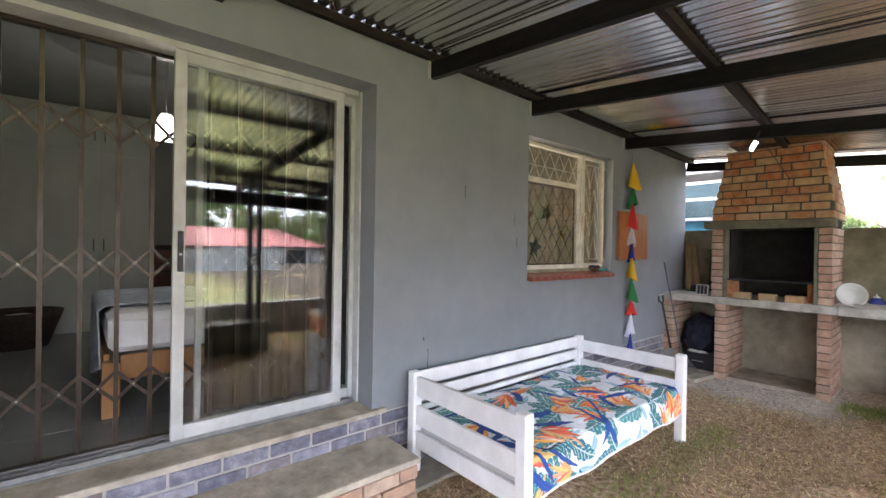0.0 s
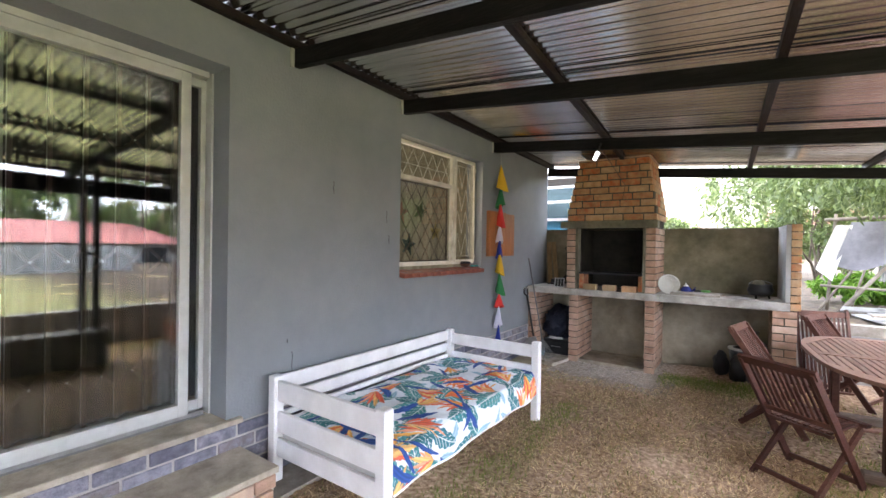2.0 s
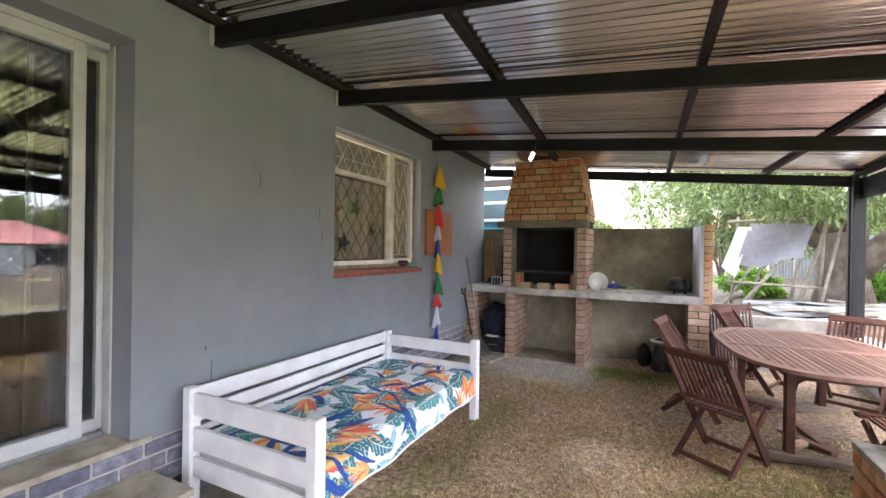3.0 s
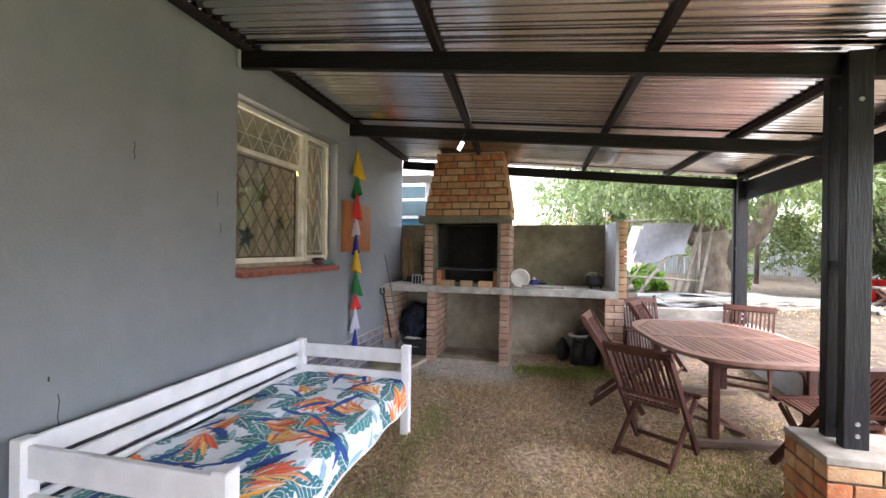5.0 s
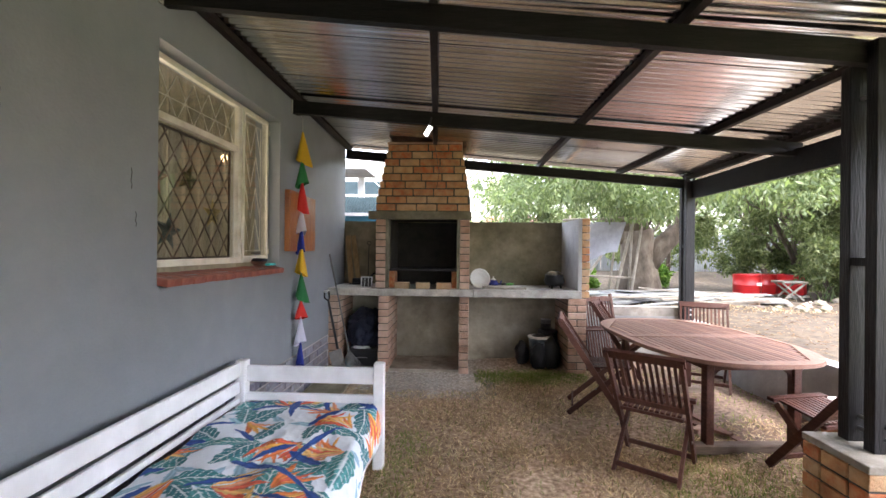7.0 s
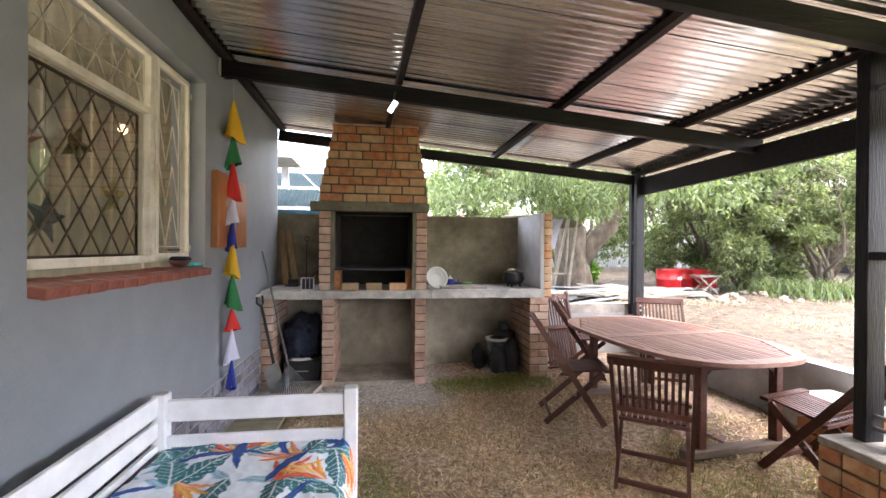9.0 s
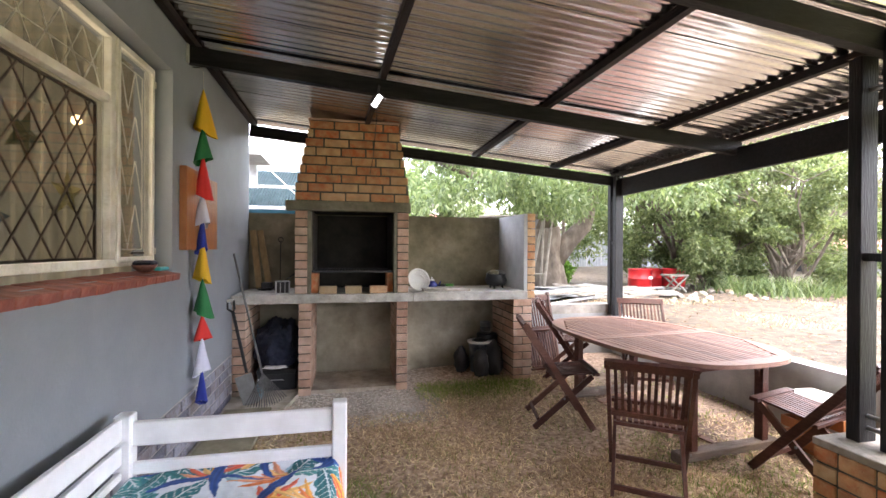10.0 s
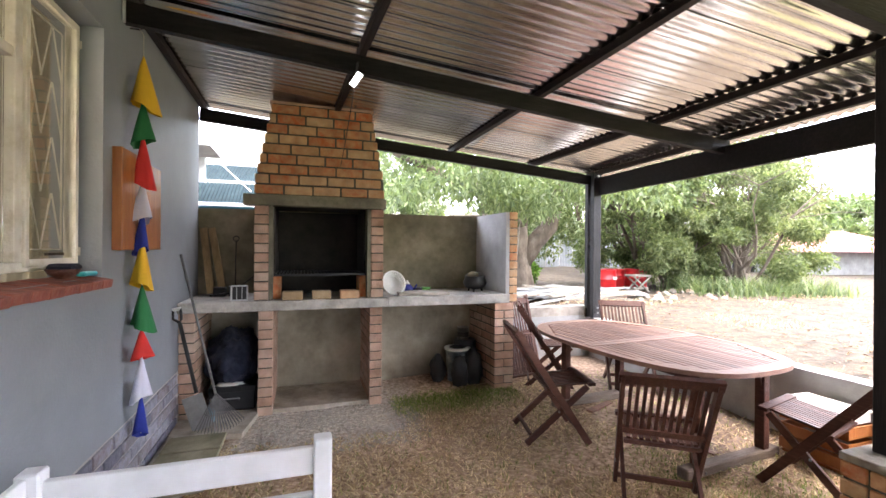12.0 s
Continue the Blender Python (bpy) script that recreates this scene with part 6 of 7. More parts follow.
for k in range(22):
    cl.append((rnd.uniform(-3.5, 3.6), rnd.uniform(-2.6, -0.8), rnd.uniform(1.85, 2.5), 0.5, 0.5, 0.3))
leaves(big, cl, 42000, 0.13, 2, LEAF_A, droop=0.6, slim=0.3)


def shrub(x, y, w, d, h, seed, mat, label, count, size=0.09, tips=7, name="shrub", low=0.35):
    s = empty(name, (x, y, height(x, y) - 0.03), label, "shrub" if h < 5 else "tree")
    r = random.Random(seed)
    part("bough", limbs((0, 0, 0), [((r.uniform(-w, w) * 0.8, r.uniform(-d, d) * 0.8, h * r.uniform(0.6, 1.05)), 0.022 + 0.006 * h) for _ in range(tips)], 0.1, seed, 5, 9), BARK, s)
    c = []
    for _ in range(34):
        a, q = r.uniform(0, math.tau), math.sqrt(r.random())
        z = r.uniform(low, h)
        f = math.sqrt(max(0.15, 1 - ((z - h * 0.45) / (h * 0.62)) ** 2))
        c.append((w * q * f * math.cos(a), d * q * f * math.sin(a), z, r.uniform(0.2, 0.42) * w * 0.5, r.uniform(0.2, 0.42) * w * 0.5, r.uniform(0.15, 0.3) * h * 0.35))
    leaves(s, c, count, size, seed, mat)
    return s


shrub(9.1, 12.3, 1.7, 1.2, 2.7, 11, LEAF_B, "dense green wild shrub at the edge of the yard", 34000)
shrub(10.4, 11.4, 1.9, 1.4, 2.9, 12, LEAF_B, "dense green wild shrub at the edge of the yard", 34000)
shrub(9.2, 13.3, 2.6, 1.5, 4.2, 13, LEAF_B, "tall thin wild shrub with bare branches showing", 34000, tips=11)
shrub(11.6, 12.6, 2.3, 1.5, 3.9, 14, LEAF_B, "tall thin wild shrub with bare branches showing", 12000, tips=16)
shrub(6.3, 14.6, 0.5, 0.4, 0.6, 15, LEAF_C, "low bright green plant behind the scrap heap", 2500, low=0.1)
shrub(5.9, 13.6, 0.5, 0.4, 0.6, 16, LEAF_C, "low bright green plant at the foot of the tree", 2500, 0.12, 3, low=0.1)
shrub(4.2, 13.9, 0.6, 0.4, 0.6, 17, LEAF_C, "low bright green plant at the foot of the tree", 2500, 0.12, 3, low=0.1)
for i, (x, y, w, h) in enumerate(((4.6, 22, 2.2, 4.0), (8.5, 21, 3.4, 6.0), (13, 20, 3.6, 6.5), (18, 17, 3.4, 6.0), (17, 24, 4.5, 8), (6, 27, 4, 7), (23, 12, 3.5, 6), (22, 22, 5, 9), (12, 16.5, 2.2, 4))):
    shrub(x, y, w, w * 0.8, h, 30 + i, (LEAF_A, LEAF_B)[i % 2], "leafy garden tree in the neighbouring plot", 9000, 0.2, 6, "garden_tree", 0.8)
# reeds at the foot of the shrubs
rs = np.random.default_rng(8)
for i, (x, y, n, w) in enumerate(((9.6, 10.9, 550, 1.1), (11.0, 10.6, 450, 1.2), (8.9, 11.3, 260, 0.6))):
    t = empty("reed_clump", (x, y, height(x, y) - 0.02), "clump of long arching green reeds", "reeds", "reeds along the shrubs")
    V, F = [], []
    for k in range(n):
        bx_, by_ = rs.normal(0, w * 0.42), rs.normal(0, 0.38)
        a, l, h = rs.uniform(0, math.tau), rs.uniform(0.25, 0.6), rs.uniform(0.2, 0.6)
        px, py = -math.sin(a) * 0.012, math.cos(a) * 0.012
        for j in range(5):
            u = j / 4
            cx, cy, cz = bx_ + math.cos(a) * l * u ** 1.5, by_ + math.sin(a) * l * u ** 1.5, h * (u * 1.5 - 0.75 * u * u)
            V += [(cx - px * (1 - u), cy - py * (1 - u), cz), (cx + px * (1 - u), cy + py * (1 - u), cz)]
            if j:
                s = len(V) - 4
                F.append((s, s + 1, s + 3, s + 2))
    me = bpy.data.meshes.new("reeds")
    me.from_pydata(V, [], F)
    me.materials.append(REED)
    part("tuft", me, REED, t)

# drums, folding stool and rubble
RED = material("red_enamel_drum", [(0.42, 0.012, 0.015), (0.52, 0.02, 0.02)], 5, 0.35, stain=0.3, stain_scale=4)
for i, (x, y) in enumerate(((7.42, 12.4), (8.05, 12.85), (8.42, 12.55))):
    d = empty("half_drum", (x, y, height(x, y) + 0.05), "glossy red steel half drum standing in the rubble", "drum", "red half drums")
    part("shell", lathe(B(), [(0.24, 0.0), (0.245, 0.01), (0.245, 0.19), (0.252, 0.20), (0.245, 0.21), (0.245, 0.40), (0.252, 0.41), (0.24, 0.415), (0.235, 0.40), (0.235, 0.03), (0.02, 0.02)], sides=32), RED, d, smooth=True)
    if i == 0:
        part("emblem", box(B(), 0.04, -0.252, 0.2, 0.13, -0.225, 0.26), PLASTIC_W, d, "small white printed mark")
for x, y in ((7.42, 12.4), (8.05, 12.85), (8.42, 12.55)):
    o = empty("concrete_block", (x, y, height(x, y) - 0.03), "grey concrete block under a red half drum", "block", "blocks under the drums")
    part("block", box(B(), -0.22, -0.2, 0, 0.22, 0.2, 0.078, 0.01), M["concrete"], o)
RUB_W = material("pale_board", [(0.20, 0.20, 0.195), (0.32, 0.32, 0.31)], 6, 0.7, stain=0.3, stain_scale=2)
OLDW = material("weathered_timber", [(0.16, 0.135, 0.105), (0.30, 0.26, 0.21)], 8, 0.85, bump=0.5)
rnd = random.Random(21)
for i, (x, y, z, l, w, tn, tl, mt, lab, cat) in enumerate((
        (5.0, 11.3, 0.09, 2.2, 0.75, 22, 3, RUB_W, "large pale ceiling board lying on the scrap heap", "board"),
        (5.7, 11.9, 0.06, 2.4, 0.6, 8, -4, RUB_W, "large pale ceiling board lying on the scrap heap", "board"),
        (4.6, 11.7, 0.10, 1.6, 0.5, -12, 2, M["steel"], "bent grey zinc sheet lying on the scrap heap", "sheet"),
        (6.6, 11.1, 0.05, 1.1, 0.5, -20, 3, RUB_W, "large pale ceiling board lying on the scrap heap", "board"))):
    o = empty("scrap_sheet", (x, y, YARD + z), lab, cat, "sheets on the scrap heap", tn)
    part("sheet", box(B(), -l / 2, -w / 2, 0, l / 2, w / 2, 0.02, 0.0, m=pose(0, 0, 0, tl, -tl, 0)), mt, o)
for i in range(26):
    x, y = rnd.uniform(4.7, 6.4), rnd.uniform(10.5, 12.2)
    l = rnd.uniform(0.7, 2.0)
    o = empty("scrap_plank", (x, y, YARD + 0.03 + rnd.uniform(0, 0.10)), "weathered pale plank on the scrap heap", "plank", "planks on the scrap heap", rnd.uniform(-20, 35))
    part("board", box(B(), -l / 2, -0.05, 0, l / 2, 0.05, 0.025, 0.0, m=pose(0, 0, 0, 0, rnd.uniform(-5, 5), 0)), (OLDW, RUB_W)[i % 3 == 0], o)
for i in range(46):
    x, y = rnd.uniform(6.2, 9.4), rnd.uniform(10.3, 11.7)
    s = rnd.uniform(0.04, 0.085)
    o = empty("rubble_stone", (x, y, height(x, y) - 0.01), "broken brick and stone rubble at the edge of the yard", "stone", "rubble stones")
    bm = B()
    bmesh.ops.create_icosphere(bm, subdivisions=1, radius=s)
    for v in bm.verts:
        v.co = Vector((v.co.x * 1.2, v.co.y, v.co.z * 0.7 + s * 0.45)) * (1 + 0.35 * noise.noise(v.co * 9 + Vector((i, 0, 0))))
    part("stone", bm, (M["plaster"], M["brick_pale"], OLDW)[i % 3], o)
stool = empty("folding_stool", (7.9, 11.9, YARD), "small folding wooden stool with a worn top", "stool")
for s in (-1, 1):
    part("leg", bar(B(), (-0.2, s * 0.13, 0), (0.2, s * 0.13, 0.33), 0.03, 0.03), OLDW, stool)
    part("leg", bar(B(), (0.2, s * 0.10, 0), (-0.2, s * 0.10, 0.33), 0.03, 0.03), OLDW, stool)
part("top", box(B(), -0.24, -0.16, 0.33, 0.24, 0.16, 0.37, 0.004), OLDW, stool)

# poles and a grey cloth leaning on the tree
GREYC = material("grey_canvas", [(0.20, 0.20, 0.23), (0.27, 0.27, 0.30)], 10, 0.9)
for i, (p, q, r) in enumerate((((4.70, 12.3, YARD), (5.3, 12.75, 2.35), 0.04), ((4.95, 12.1, YARD), (5.45, 12.7, 2.25), 0.03), ((4.6, 12.4, YARD), (5.0, 12.8, 2.5), 0.03),
                               ((3.85, 12.2, YARD), (4.6, 12.5, 1.5), 0.035), ((4.0, 12.4, YARD), (4.3, 12.6, 1.6), 0.02), ((3.6, 12.3, YARD), (4.1, 12.6, 1.3), 0.02))):
    o = empty("leaning_pole", p, "weathered wooden pole leaning on the old tree", "pole", "poles leaning on the tree")
    part("pole", tube(B(), [(0, 0, 0), tuple(Vector(q) - Vector(p))], [r, r * 0.8], 8), OLDW, o, smooth=True)
frame_ = empty("cloth_frame", (4.4, 12.35, YARD), "grey cloth stretched on a rough pole frame by the tree", "frame")
part("cross_pole", tube(B(), [(-0.75, 0, 1.55), (0.85, 0.1, 1.62)], 0.03, 8), OLDW, frame_, smooth=True)
for x in (-0.6, 0.7):
    part("upright", tube(B(), [(x - 0.1, 0, 0), (x, 0.05, 1.65)], 0.025, 8), OLDW, frame_, smooth=True)
part("low_pole", tube(B(), [(-0.8, -0.05, 0.42), (0.7, -0.02, 0.36)], 0.022, 8), OLDW, frame_, smooth=True)
bm = B()
g2 = []
for i in range(13):
    for_u = i / 12
    g2.append([bm.verts.new((-0.42 + 0.98 * for_u - 0.22 * v, -0.04 - 0.06 * math.sin(3 * v + for_u * 4), 1.50 + 0.02 * for_u - 0.80 * v * (0.9 + 0.12 * math.sin(5 * for_u)))) for v in [j / 10 for j in range(11)]])
for a, b in zip(g2, g2[1:]):
    for j in range(10):
        bm.faces.new((a[j], b[j], b[j + 1], a[j + 1]))
part("cloth", bm, GREYC, frame_, "grey canvas cloth", True)
bm = B()
g2 = []
for i in range(7):
    u = i / 6
    g2.append([bm.verts.new((-0.62 + 0.22 * u - 0.25 * v, -0.09 + 0.03 * math.sin(9 * u), 1.45 - (0.75 + 0.2 * u) * v)) for v in [j / 6 for j in range(7)]])
for a, b in zip(g2, g2[1:]):
    for j in range(6):
        bm.faces.new((a[j], b[j], b[j + 1], a[j + 1]))
part("rag", bm, PLASTIC_W, frame_, "white rag", True)
tree2 = empty("thin_tree", (8.2, 17.5, YARD), "thin straight young tree trunk in the yard", "tree")
part("trunk", tube(B(), [(0, 0, 0), (0.03, 0, 2.0), (0, 0, 4.5)], [0.07, 0.06, 0.04], 8), BARK, tree2, smooth=True)
leaves(tree2, [(0, 0, 4.2, 1.6, 1.2, 1.0), (0.8, -0.3, 3.4, 0.9, 0.8, 0.4)], 4000, 0.14, 77, LEAF_A)

# zinc fence and wire fence behind the yard
ZINC = material("zinc_fence", [(0.34, 0.36, 0.38), (0.44, 0.46, 0.48)], 4, 0.5, metal=0.4)
fence = tagged(new("zinc_fence"), "tall weathered zinc sheet fence at the back of the yard", "fence")
for k in range(22):
    x0 = 6.5 + k * 0.8
    bm = B()
    prev = None
    for j in range(33):
        x = x0 + 0.78 * j / 32
        y = 24.0 - 0.02 * k + 0.012 * math.sin(j * math.pi / 2)
        cur_ = (bm.verts.new((x, y, height(x, 24) - 0.1)), bm.verts.new((x, y, height(x, 24) + 1.7 + 0.02 * (k % 3))))
        if prev:
            bm.faces.new((prev[0], cur_[0], cur_[1], prev[1]))
        prev = cur_
    part("sheet", bm, ZINC, fence)

# neighbour's outbuilding seen past the corner of the house
nb = empty("neighbour_shed", (-0.2, 14.0, YARD), "neighbouring shed with a dark teal corrugated roof and white trim", "building")
TEAL = material("dark_teal_roof", [(0.014, 0.026, 0.03), (0.024, 0.04, 0.045)], 4, 0.9, spec=0.1)
part("wall", box(B(), -4.0, 0.6, 0.0, 0.5, 4.0, 1.9), material("pale_blue_wall", [(0.04, 0.17, 0.25), (0.055, 0.20, 0.29)], 3, 0.8), nb, "light blue painted wall")
for z0, z1, y0, y1 in ((1.84, 2.34, 0.2, 1.0), (2.42, 2.95, 1.1, 2.2)):
    bm = B()
    prev = None
    for j in range(281):
        x = -4.2 + 4.8 * j / 280
        dz = 0.014 * math.sin(j * math.pi / 2)
        cur_ = (bm.verts.new((x, y0, z0 + dz)), bm.verts.new((x, y1, z1 + dz)))
        if prev:
            bm.faces.new((prev[0], cur_[0], cur_[1], prev[1]))
        prev = cur_
    part("roof", bm, TEAL, nb, "dark teal corrugated sheets")
part("fascia", box(B(), -4.2, 0.16, 1.75, 0.6, 0.19, 1.83), M["plaster_pale"], nb)
part("fascia", box(B(), -4.2, 1.02, 2.35, 0.6, 1.06, 2.41), M["plaster_pale"], nb)
part("fascia", box(B(), -4.2, 2.22, 2.93, 0.6, 2.26, 3.05), M["white_metal"], nb)
part("gable", bar(B(), (-0.35, 0.1, 3.25), (0.55, 0.1, 2.52), 0.06, 0.08), M["white_metal"], nb, "white sloping barge board")
part("cable", tube(B(), [(-0.9, 0.0, 3.0), (0.1, 0.0, 2.05)], 0.012, 5), PLASTIC_W, nb)
part("eave", box(B(), -4.2, -1.2, 2.70, -0.45, 0.0, 2.86), M["plaster_pale"], nb)
part("downpipe", box(B(), -0.9, -0.05, 2.2, -0.75, 0.05, 2.70), M["white_metal"], nb)

# boundary wall, lawn trees and a red-roofed house on the open side
bw = tagged(new("boundary_wall"), "pale precast concrete boundary wall across the lawn", "wall")
for k in range(16):
    y = -23.5 + k * 2.0
    part("panel", box(B(), 14.0, y + 0.08, YARD - 0.3, 14.06, y + 1.92, YARD + 0.84), M["plaster_pale"], bw)
    part("post", box(B(), 13.96, y - 0.07, YARD - 0.3, 14.10, y + 0.07, YARD + 0.88), M["plaster_pale"], bw)
RED_ROOF = material("faded_red_roof", [(0.42, 0.13, 0.12), (0.55, 0.22, 0.20)], 3, 0.7)
for y, ln, rise in ((-9.0, 9.0, 0.85), (2.0, 11.0, 1.0), (15.0, 12.0, 0.9)):
    hs = empty("red_roof_house", (19.5, y, YARD - 0.3), "low house with a long faded red roof behind the boundary wall", "house", "red-roofed houses behind the wall")
    part("wall", box(B(), 0.4, 0.4, -0.3, 6.6, ln - 0.4, 1.25), M["plaster_pale"], hs)
    bm = B()
    vs = [bm.verts.new(c) for c in ((0, 0, 1.2), (7, 0, 1.2), (7, ln, 1.2), (0, ln, 1.2), (3.5, 1.6, 1.2 + rise), (3.5, ln - 1.6, 1.2 + rise))]
    for f in ((0, 1, 4), (1, 2, 5, 4), (2, 3, 5), (3, 0, 4, 5)):
        bm.faces.new([vs[k] for k in f])
    part("roof", bm, RED_ROOF, hs, "faded red sheet roof")
    for wy in (0.3, 0.6, 0.85):
        part("window", box(B(), 0.36, wy * ln - 0.5, 0.2, 0.398, wy * ln + 0.5, 1.0), M["black"], hs)
for i in range(12):
    y = -18 + i * 4.2
    shrub(34 + (i % 3) * 2, y, 3.2, 3, 3.3 + 0.5 * (i % 4), 60 + i, LEAF_A, "leafy garden tree in the neighbouring plot", 3000, 0.45, 4, "garden_tree", 0.8)
# hill with trees far behind
bm = B()
prev = None
for k in range(61):
    a = radians(-75 + 150 * k / 60)
    h = 26 + 10 * math.sin(k * 0.31) + 4 * math.sin(k * 0.93) + 32 * math.exp(-(a / 0.3) ** 2)
    ring = [bm.verts.new((r * math.sin(a), r * math.cos(a), z)) for r, z in ((90, 0), (130, h * 0.3), (190, h * 0.7), (260, h), (340, 0))]
    if prev:
        for j in range(4):
            bm.faces.new((prev[j], ring[j], ring[j + 1], prev[j + 1]))
    prev = ring
tagged(part("far_hill", bm, material("hazy_hill", [(0.16, 0.2, 0.12), (0.3, 0.3, 0.24), (0.42, 0.4, 0.36)], 0.12, 0.95, stain=0.3, stain_scale=0.02), None, "distant hillside with scattered trees", True), kind="structure")

# small houses and clumps on the slope in the distance
rnd = random.Random(9)
for i, (x, y) in enumerate(((-6, 62), (3, 70), (9, 60), (-1, 82), (14, 78), (6, 92))):
    h0 = height(x, y)
    o = empty("distant_house", (x, y, h0 - 0.2), "small pale house with a low roof on the far slope", "house", "houses on the far slope", rnd.uniform(-20, 20))
    part("wall", box(B(), -4, -2.5, 0, 4, 2.5, 3.0), M["white_paint"], o)
    bm = B()
    vs = [bm.verts.new(c) for c in ((-4.4, -2.9, 2.95), (4.4, -2.9, 2.95), (4.4, 2.9, 2.95), (-4.4, 2.9, 2.95), (-4.4, 0, 4.6), (4.4, 0, 4.6))]
    for f in ((0, 1, 5, 4), (2, 3, 4, 5), (0, 4, 3), (1, 2, 5)):
        bm.faces.new([vs[j] for j in f])
    part("roof", bm, (M["brick_pale"], M["plaster"], M["sill"])[i % 3], o)
    for wx in (-2.5, 0, 2.5):
        part("window", box(B(), wx - 0.5, -2.54, 1.1, wx + 0.5, -2.503, 2.1), M["black"], o)
for i in range(16):
    x, y = rnd.uniform(-14, 22), rnd.uniform(48, 95)
    shrub(x, y, 3.0, 2.5, rnd.uniform(3, 5), 90 + i, LEAF_A, "leafy tree on the far slope", 1200, 0.6, 3, "slope_tree", 0.5)


# ---- grass and straw ----
STRAW = leaf_mat("straw_and_grass", (0.13, 0.072, 0.042), (0.47, 0.325, 0.21), (0.88, 0.74, 0.55))
GRASS = leaf_mat("short_green_grass", (0.09, 0.14, 0.025), (0.18, 0.24, 0.055), (0.34, 0.36, 0.13))


def blades(name, spots, mat, label, lo, hi, lean, width, seed):
    """Short blades at the spots; each is a pair of narrow faces."""
    rng = np.random.default_rng(seed)
    n = len(spots)
    P = np.array(spots)
    a = rng.uniform(0, math.tau, n)
    h = rng.uniform(lo, hi, n)
    l = rng.uniform(0.3, 1.0, n) * lean
    w = rng.uniform(0.6, 1.3, n) * width
    dx, dy = np.cos(a), np.sin(a)
    px, py = -dy * w / 2, dx * w / 2
    z = P[:, 2] - 0.003
    mid = np.c_[P[:, 0] + dx * l * 0.4, P[:, 1] + dy * l * 0.4, z + h * 0.65]
    V = np.stack([np.c_[P[:, 0] - px, P[:, 1] - py, z], np.c_[P[:, 0] + px, P[:, 1] + py, z],
                  mid + np.c_[px, py, 0 * px] * 0.8, mid - np.c_[px, py, 0 * px] * 0.8,
                  np.c_[P[:, 0] + dx * l, P[:, 1] + dy * l, z + h]], 1).reshape(-1, 3)
    F = []
    for i in range(n):
        s = i * 5
        F.append((s, s + 1, s + 2, s + 3))
        F.append((s + 3, s + 2, s + 4))
    me = bpy.data.meshes.new(name)
    me.from_pydata(V.tolist(), [], F)
    me.materials.append(mat)
    return tagged(part(name, me, mat, None, label), kind="stuff")


def greenness(x, y):
    n = noise.noise(Vector((x * 0.9, y * 0.9, 7))) + 0.5 * noise.noise(Vector((x * 3, y * 3, 2)))
    g = 0.75 * n - 0.42
    g += 0.75 * math.exp(-((x - 1.15) / 0.22) ** 2) * (3.8 < y < 6.6)             # along the day bed
    g += 1.0 * math.exp(-((y - 8.15) / 0.16) ** 2) * (1.7 < x < 2.9)           # before the right counter
    g += 0.9 * math.exp(-((x - 3.1) ** 2 + (y - 5.9) ** 2) / 0.3) + 0.7 * math.exp(-((x - 2.7) ** 2 + (y - 5.35) ** 2) / 0.2)
    g += 0.5 * math.exp(-((x - 3.6) ** 2 + (y - 6.9) ** 2) / 0.4)
    return g


rng = random.Random(4)
green, dry, yardg = [], [], []
for _ in range(170000):
    x, y = rng.uniform(0.3, RETAIN_X), rng.uniform(3.2, 8.3)
    if (x < 0.62 and y > 7.7) or (0.5 < x < 1.75 and y > 7.55 + 0.15 * noise.noise(Vector((x * 5, 0, 0)))):
        continue
    z = height(x, y)
    g = greenness(x, y)
    if rng.random() < 0.05 + max(0, min(0.9, g)):
        green.append((x, y, z))
    elif noise.noise(Vector((x * 1.7, y * 1.7, 11))) + 0.5 > rng.random() * 0.9 and not (x > 3.3 and y > 6.9):
        dry.append((x, y, z))
for _ in range(4500):
    x, y = rng.gauss(2.3, 0.45), rng.gauss(8.06, 0.13)
    if 1.7 < x < 2.95:
        green.append((x, y, height(x, y)))
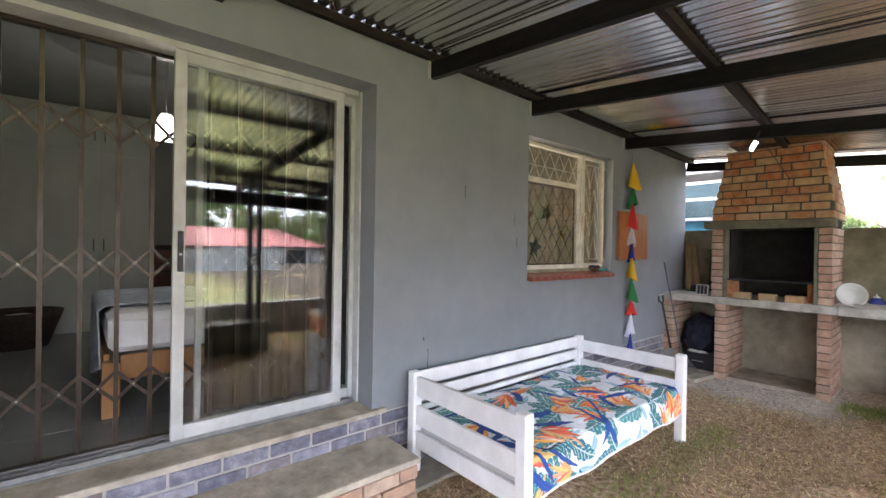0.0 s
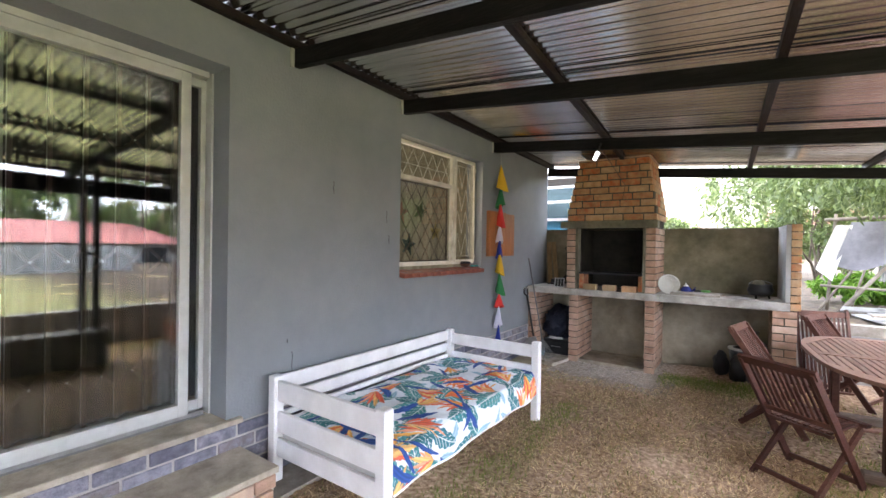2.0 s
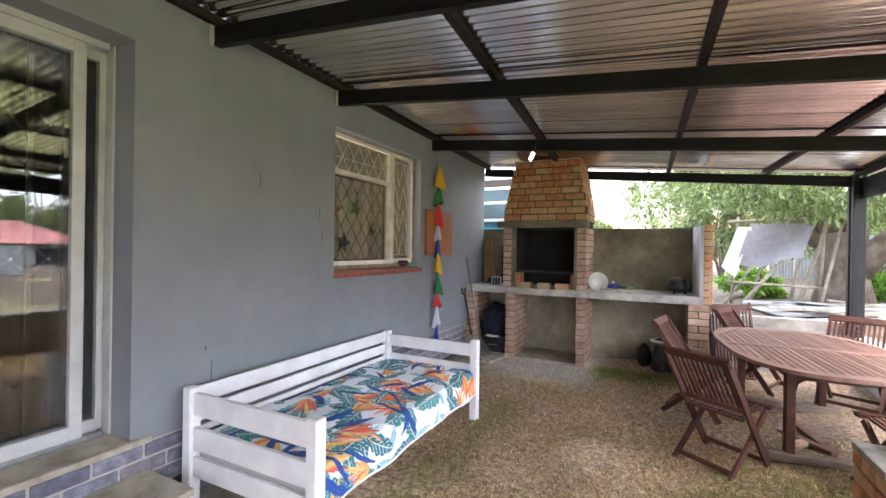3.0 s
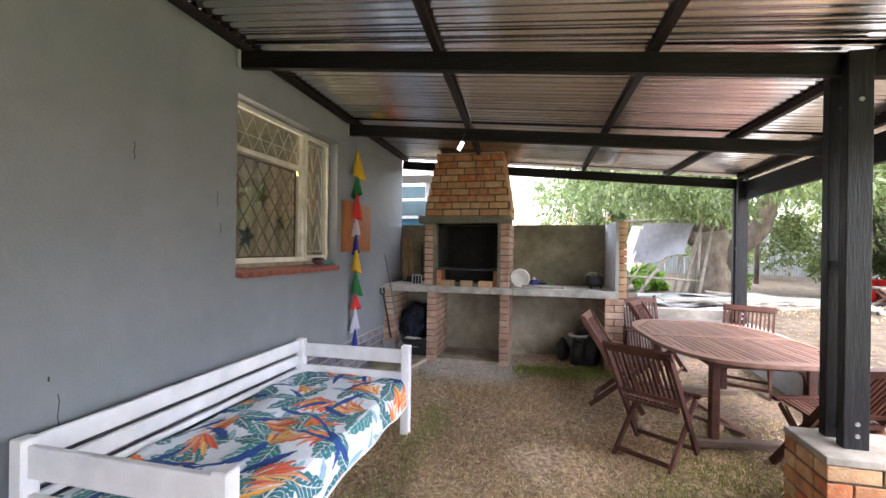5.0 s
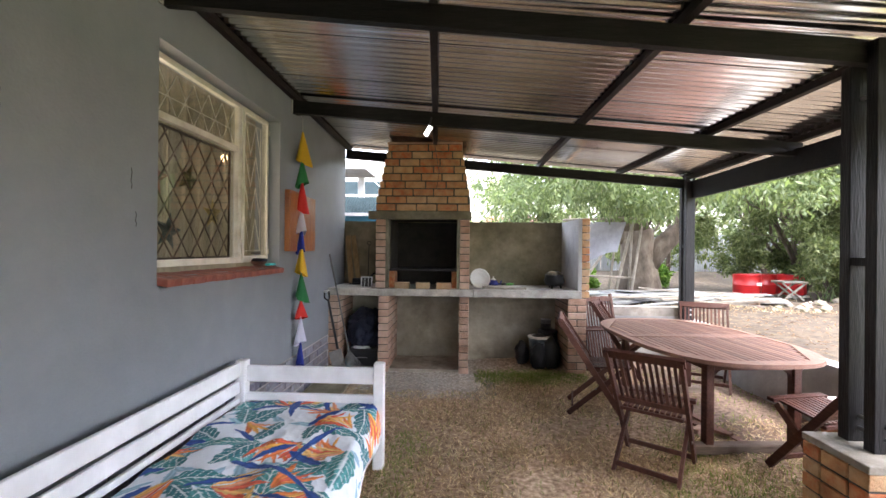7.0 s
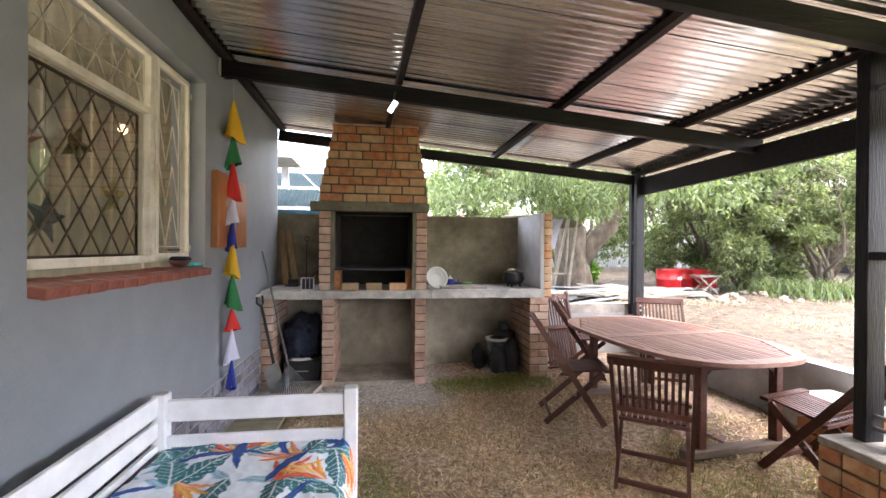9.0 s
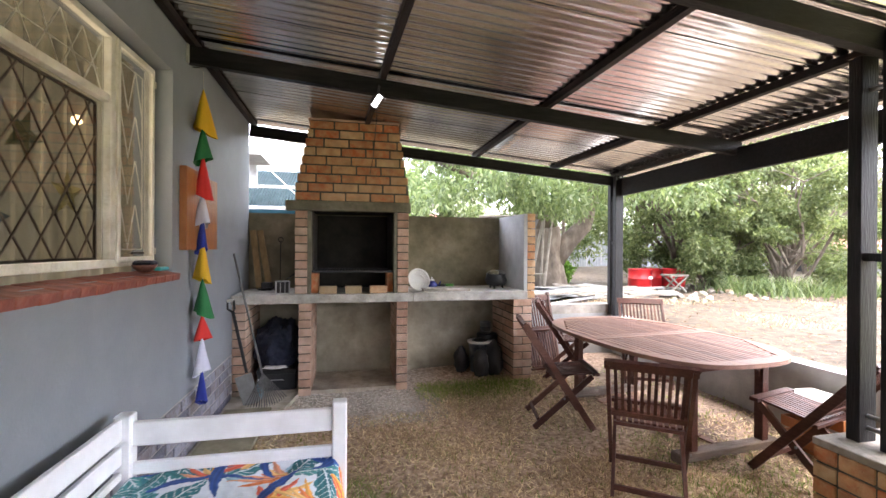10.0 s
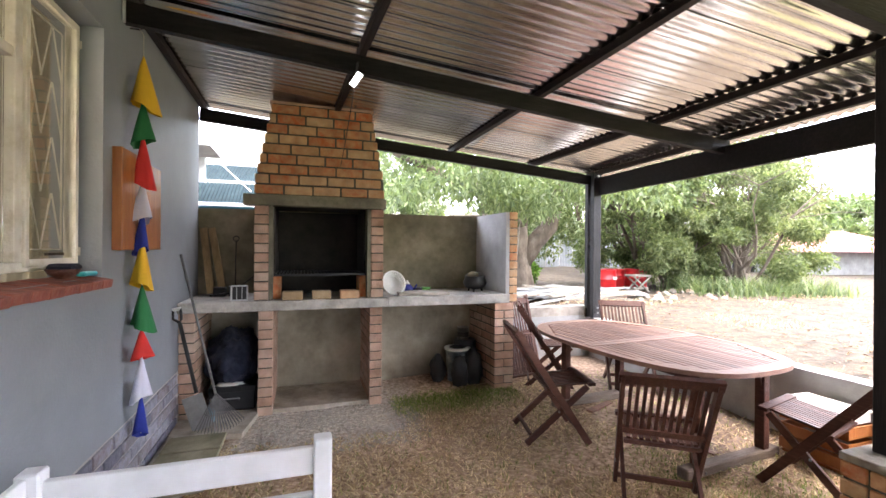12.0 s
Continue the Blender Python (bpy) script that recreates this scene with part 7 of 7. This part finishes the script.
for _ in range(40000):
    x, y = rng.uniform(4.6, 12), rng.uniform(3, 13)
    if noise.noise(Vector((x * 0.7, y * 0.7, 9))) + 0.12 * (y > 9) > 0.12 + 0.3 * rng.random():
        yardg.append((x, y, height(x, y)))
blades("grass", green, GRASS, "short green grass growing in patches", 0.010, 0.042, 0.04, 0.005, 1)
blades("straw", dry, STRAW, "dry trampled straw and dead grass", 0.003, 0.022, 0.075, 0.0075, 2)
blades("yard_grass", yardg, STRAW, "sparse pale dry grass on the yard", 0.01, 0.05, 0.05, 0.008, 3)
# fallen leaves on the yard
FALL = material("fallen_leaves", [(0.16, 0.09, 0.05), (0.32, 0.2, 0.11), (0.42, 0.3, 0.18)], 5, 0.8, per="island")
rs2 = np.random.default_rng(12)
n = 5000
P = np.c_[rs2.uniform(4.6, 11, n), rs2.uniform(3.5, 11, n)]
V, F = [], []
for i, (x, y) in enumerate(P.tolist()):
    z, a, s = height(x, y) + 0.006, rs2.uniform(0, math.tau), rs2.uniform(0.012, 0.03)
    c, d = math.cos(a) * s, math.sin(a) * s
    V += [(x - c, y - d, z), (x + d * 0.4, y - c * 0.4, z + 0.006), (x + c, y + d, z + 0.002), (x - d * 0.4, y + c * 0.4, z + 0.008)]
    F.append((4 * i, 4 * i + 1, 4 * i + 2, 4 * i + 3))
me = bpy.data.meshes.new("fallen")
me.from_pydata(V, [], F)
me.materials.append(FALL)
tagged(part("fallen_leaves", me, FALL, None, "dry brown fallen leaves on the yard"), kind="stuff")
# grit on the bare soil before the braai
V, F = [], []
for i in range(3000):
    x, y = rs2.uniform(0.5, 1.9), rs2.uniform(7.35, 8.2)
    z, s = height(x, y), rs2.uniform(0.003, 0.014)
    for p in ((s, 0, 0), (-s * 0.5, s * 0.8, 0), (-s * 0.5, -s * 0.8, 0), (0, 0, s * 0.9)):
        V.append((x + p[0], y + p[1], z + p[2]))
    F += [(4 * i, 4 * i + 1, 4 * i + 3), (4 * i + 1, 4 * i + 2, 4 * i + 3), (4 * i + 2, 4 * i, 4 * i + 3)]
me = bpy.data.meshes.new("grit")
me.from_pydata(V, [], F)
me.materials.append(M["concrete"])
tagged(part("grit", me, M["concrete"], None, "small grey stones and grit on bare soil"), kind="stuff")
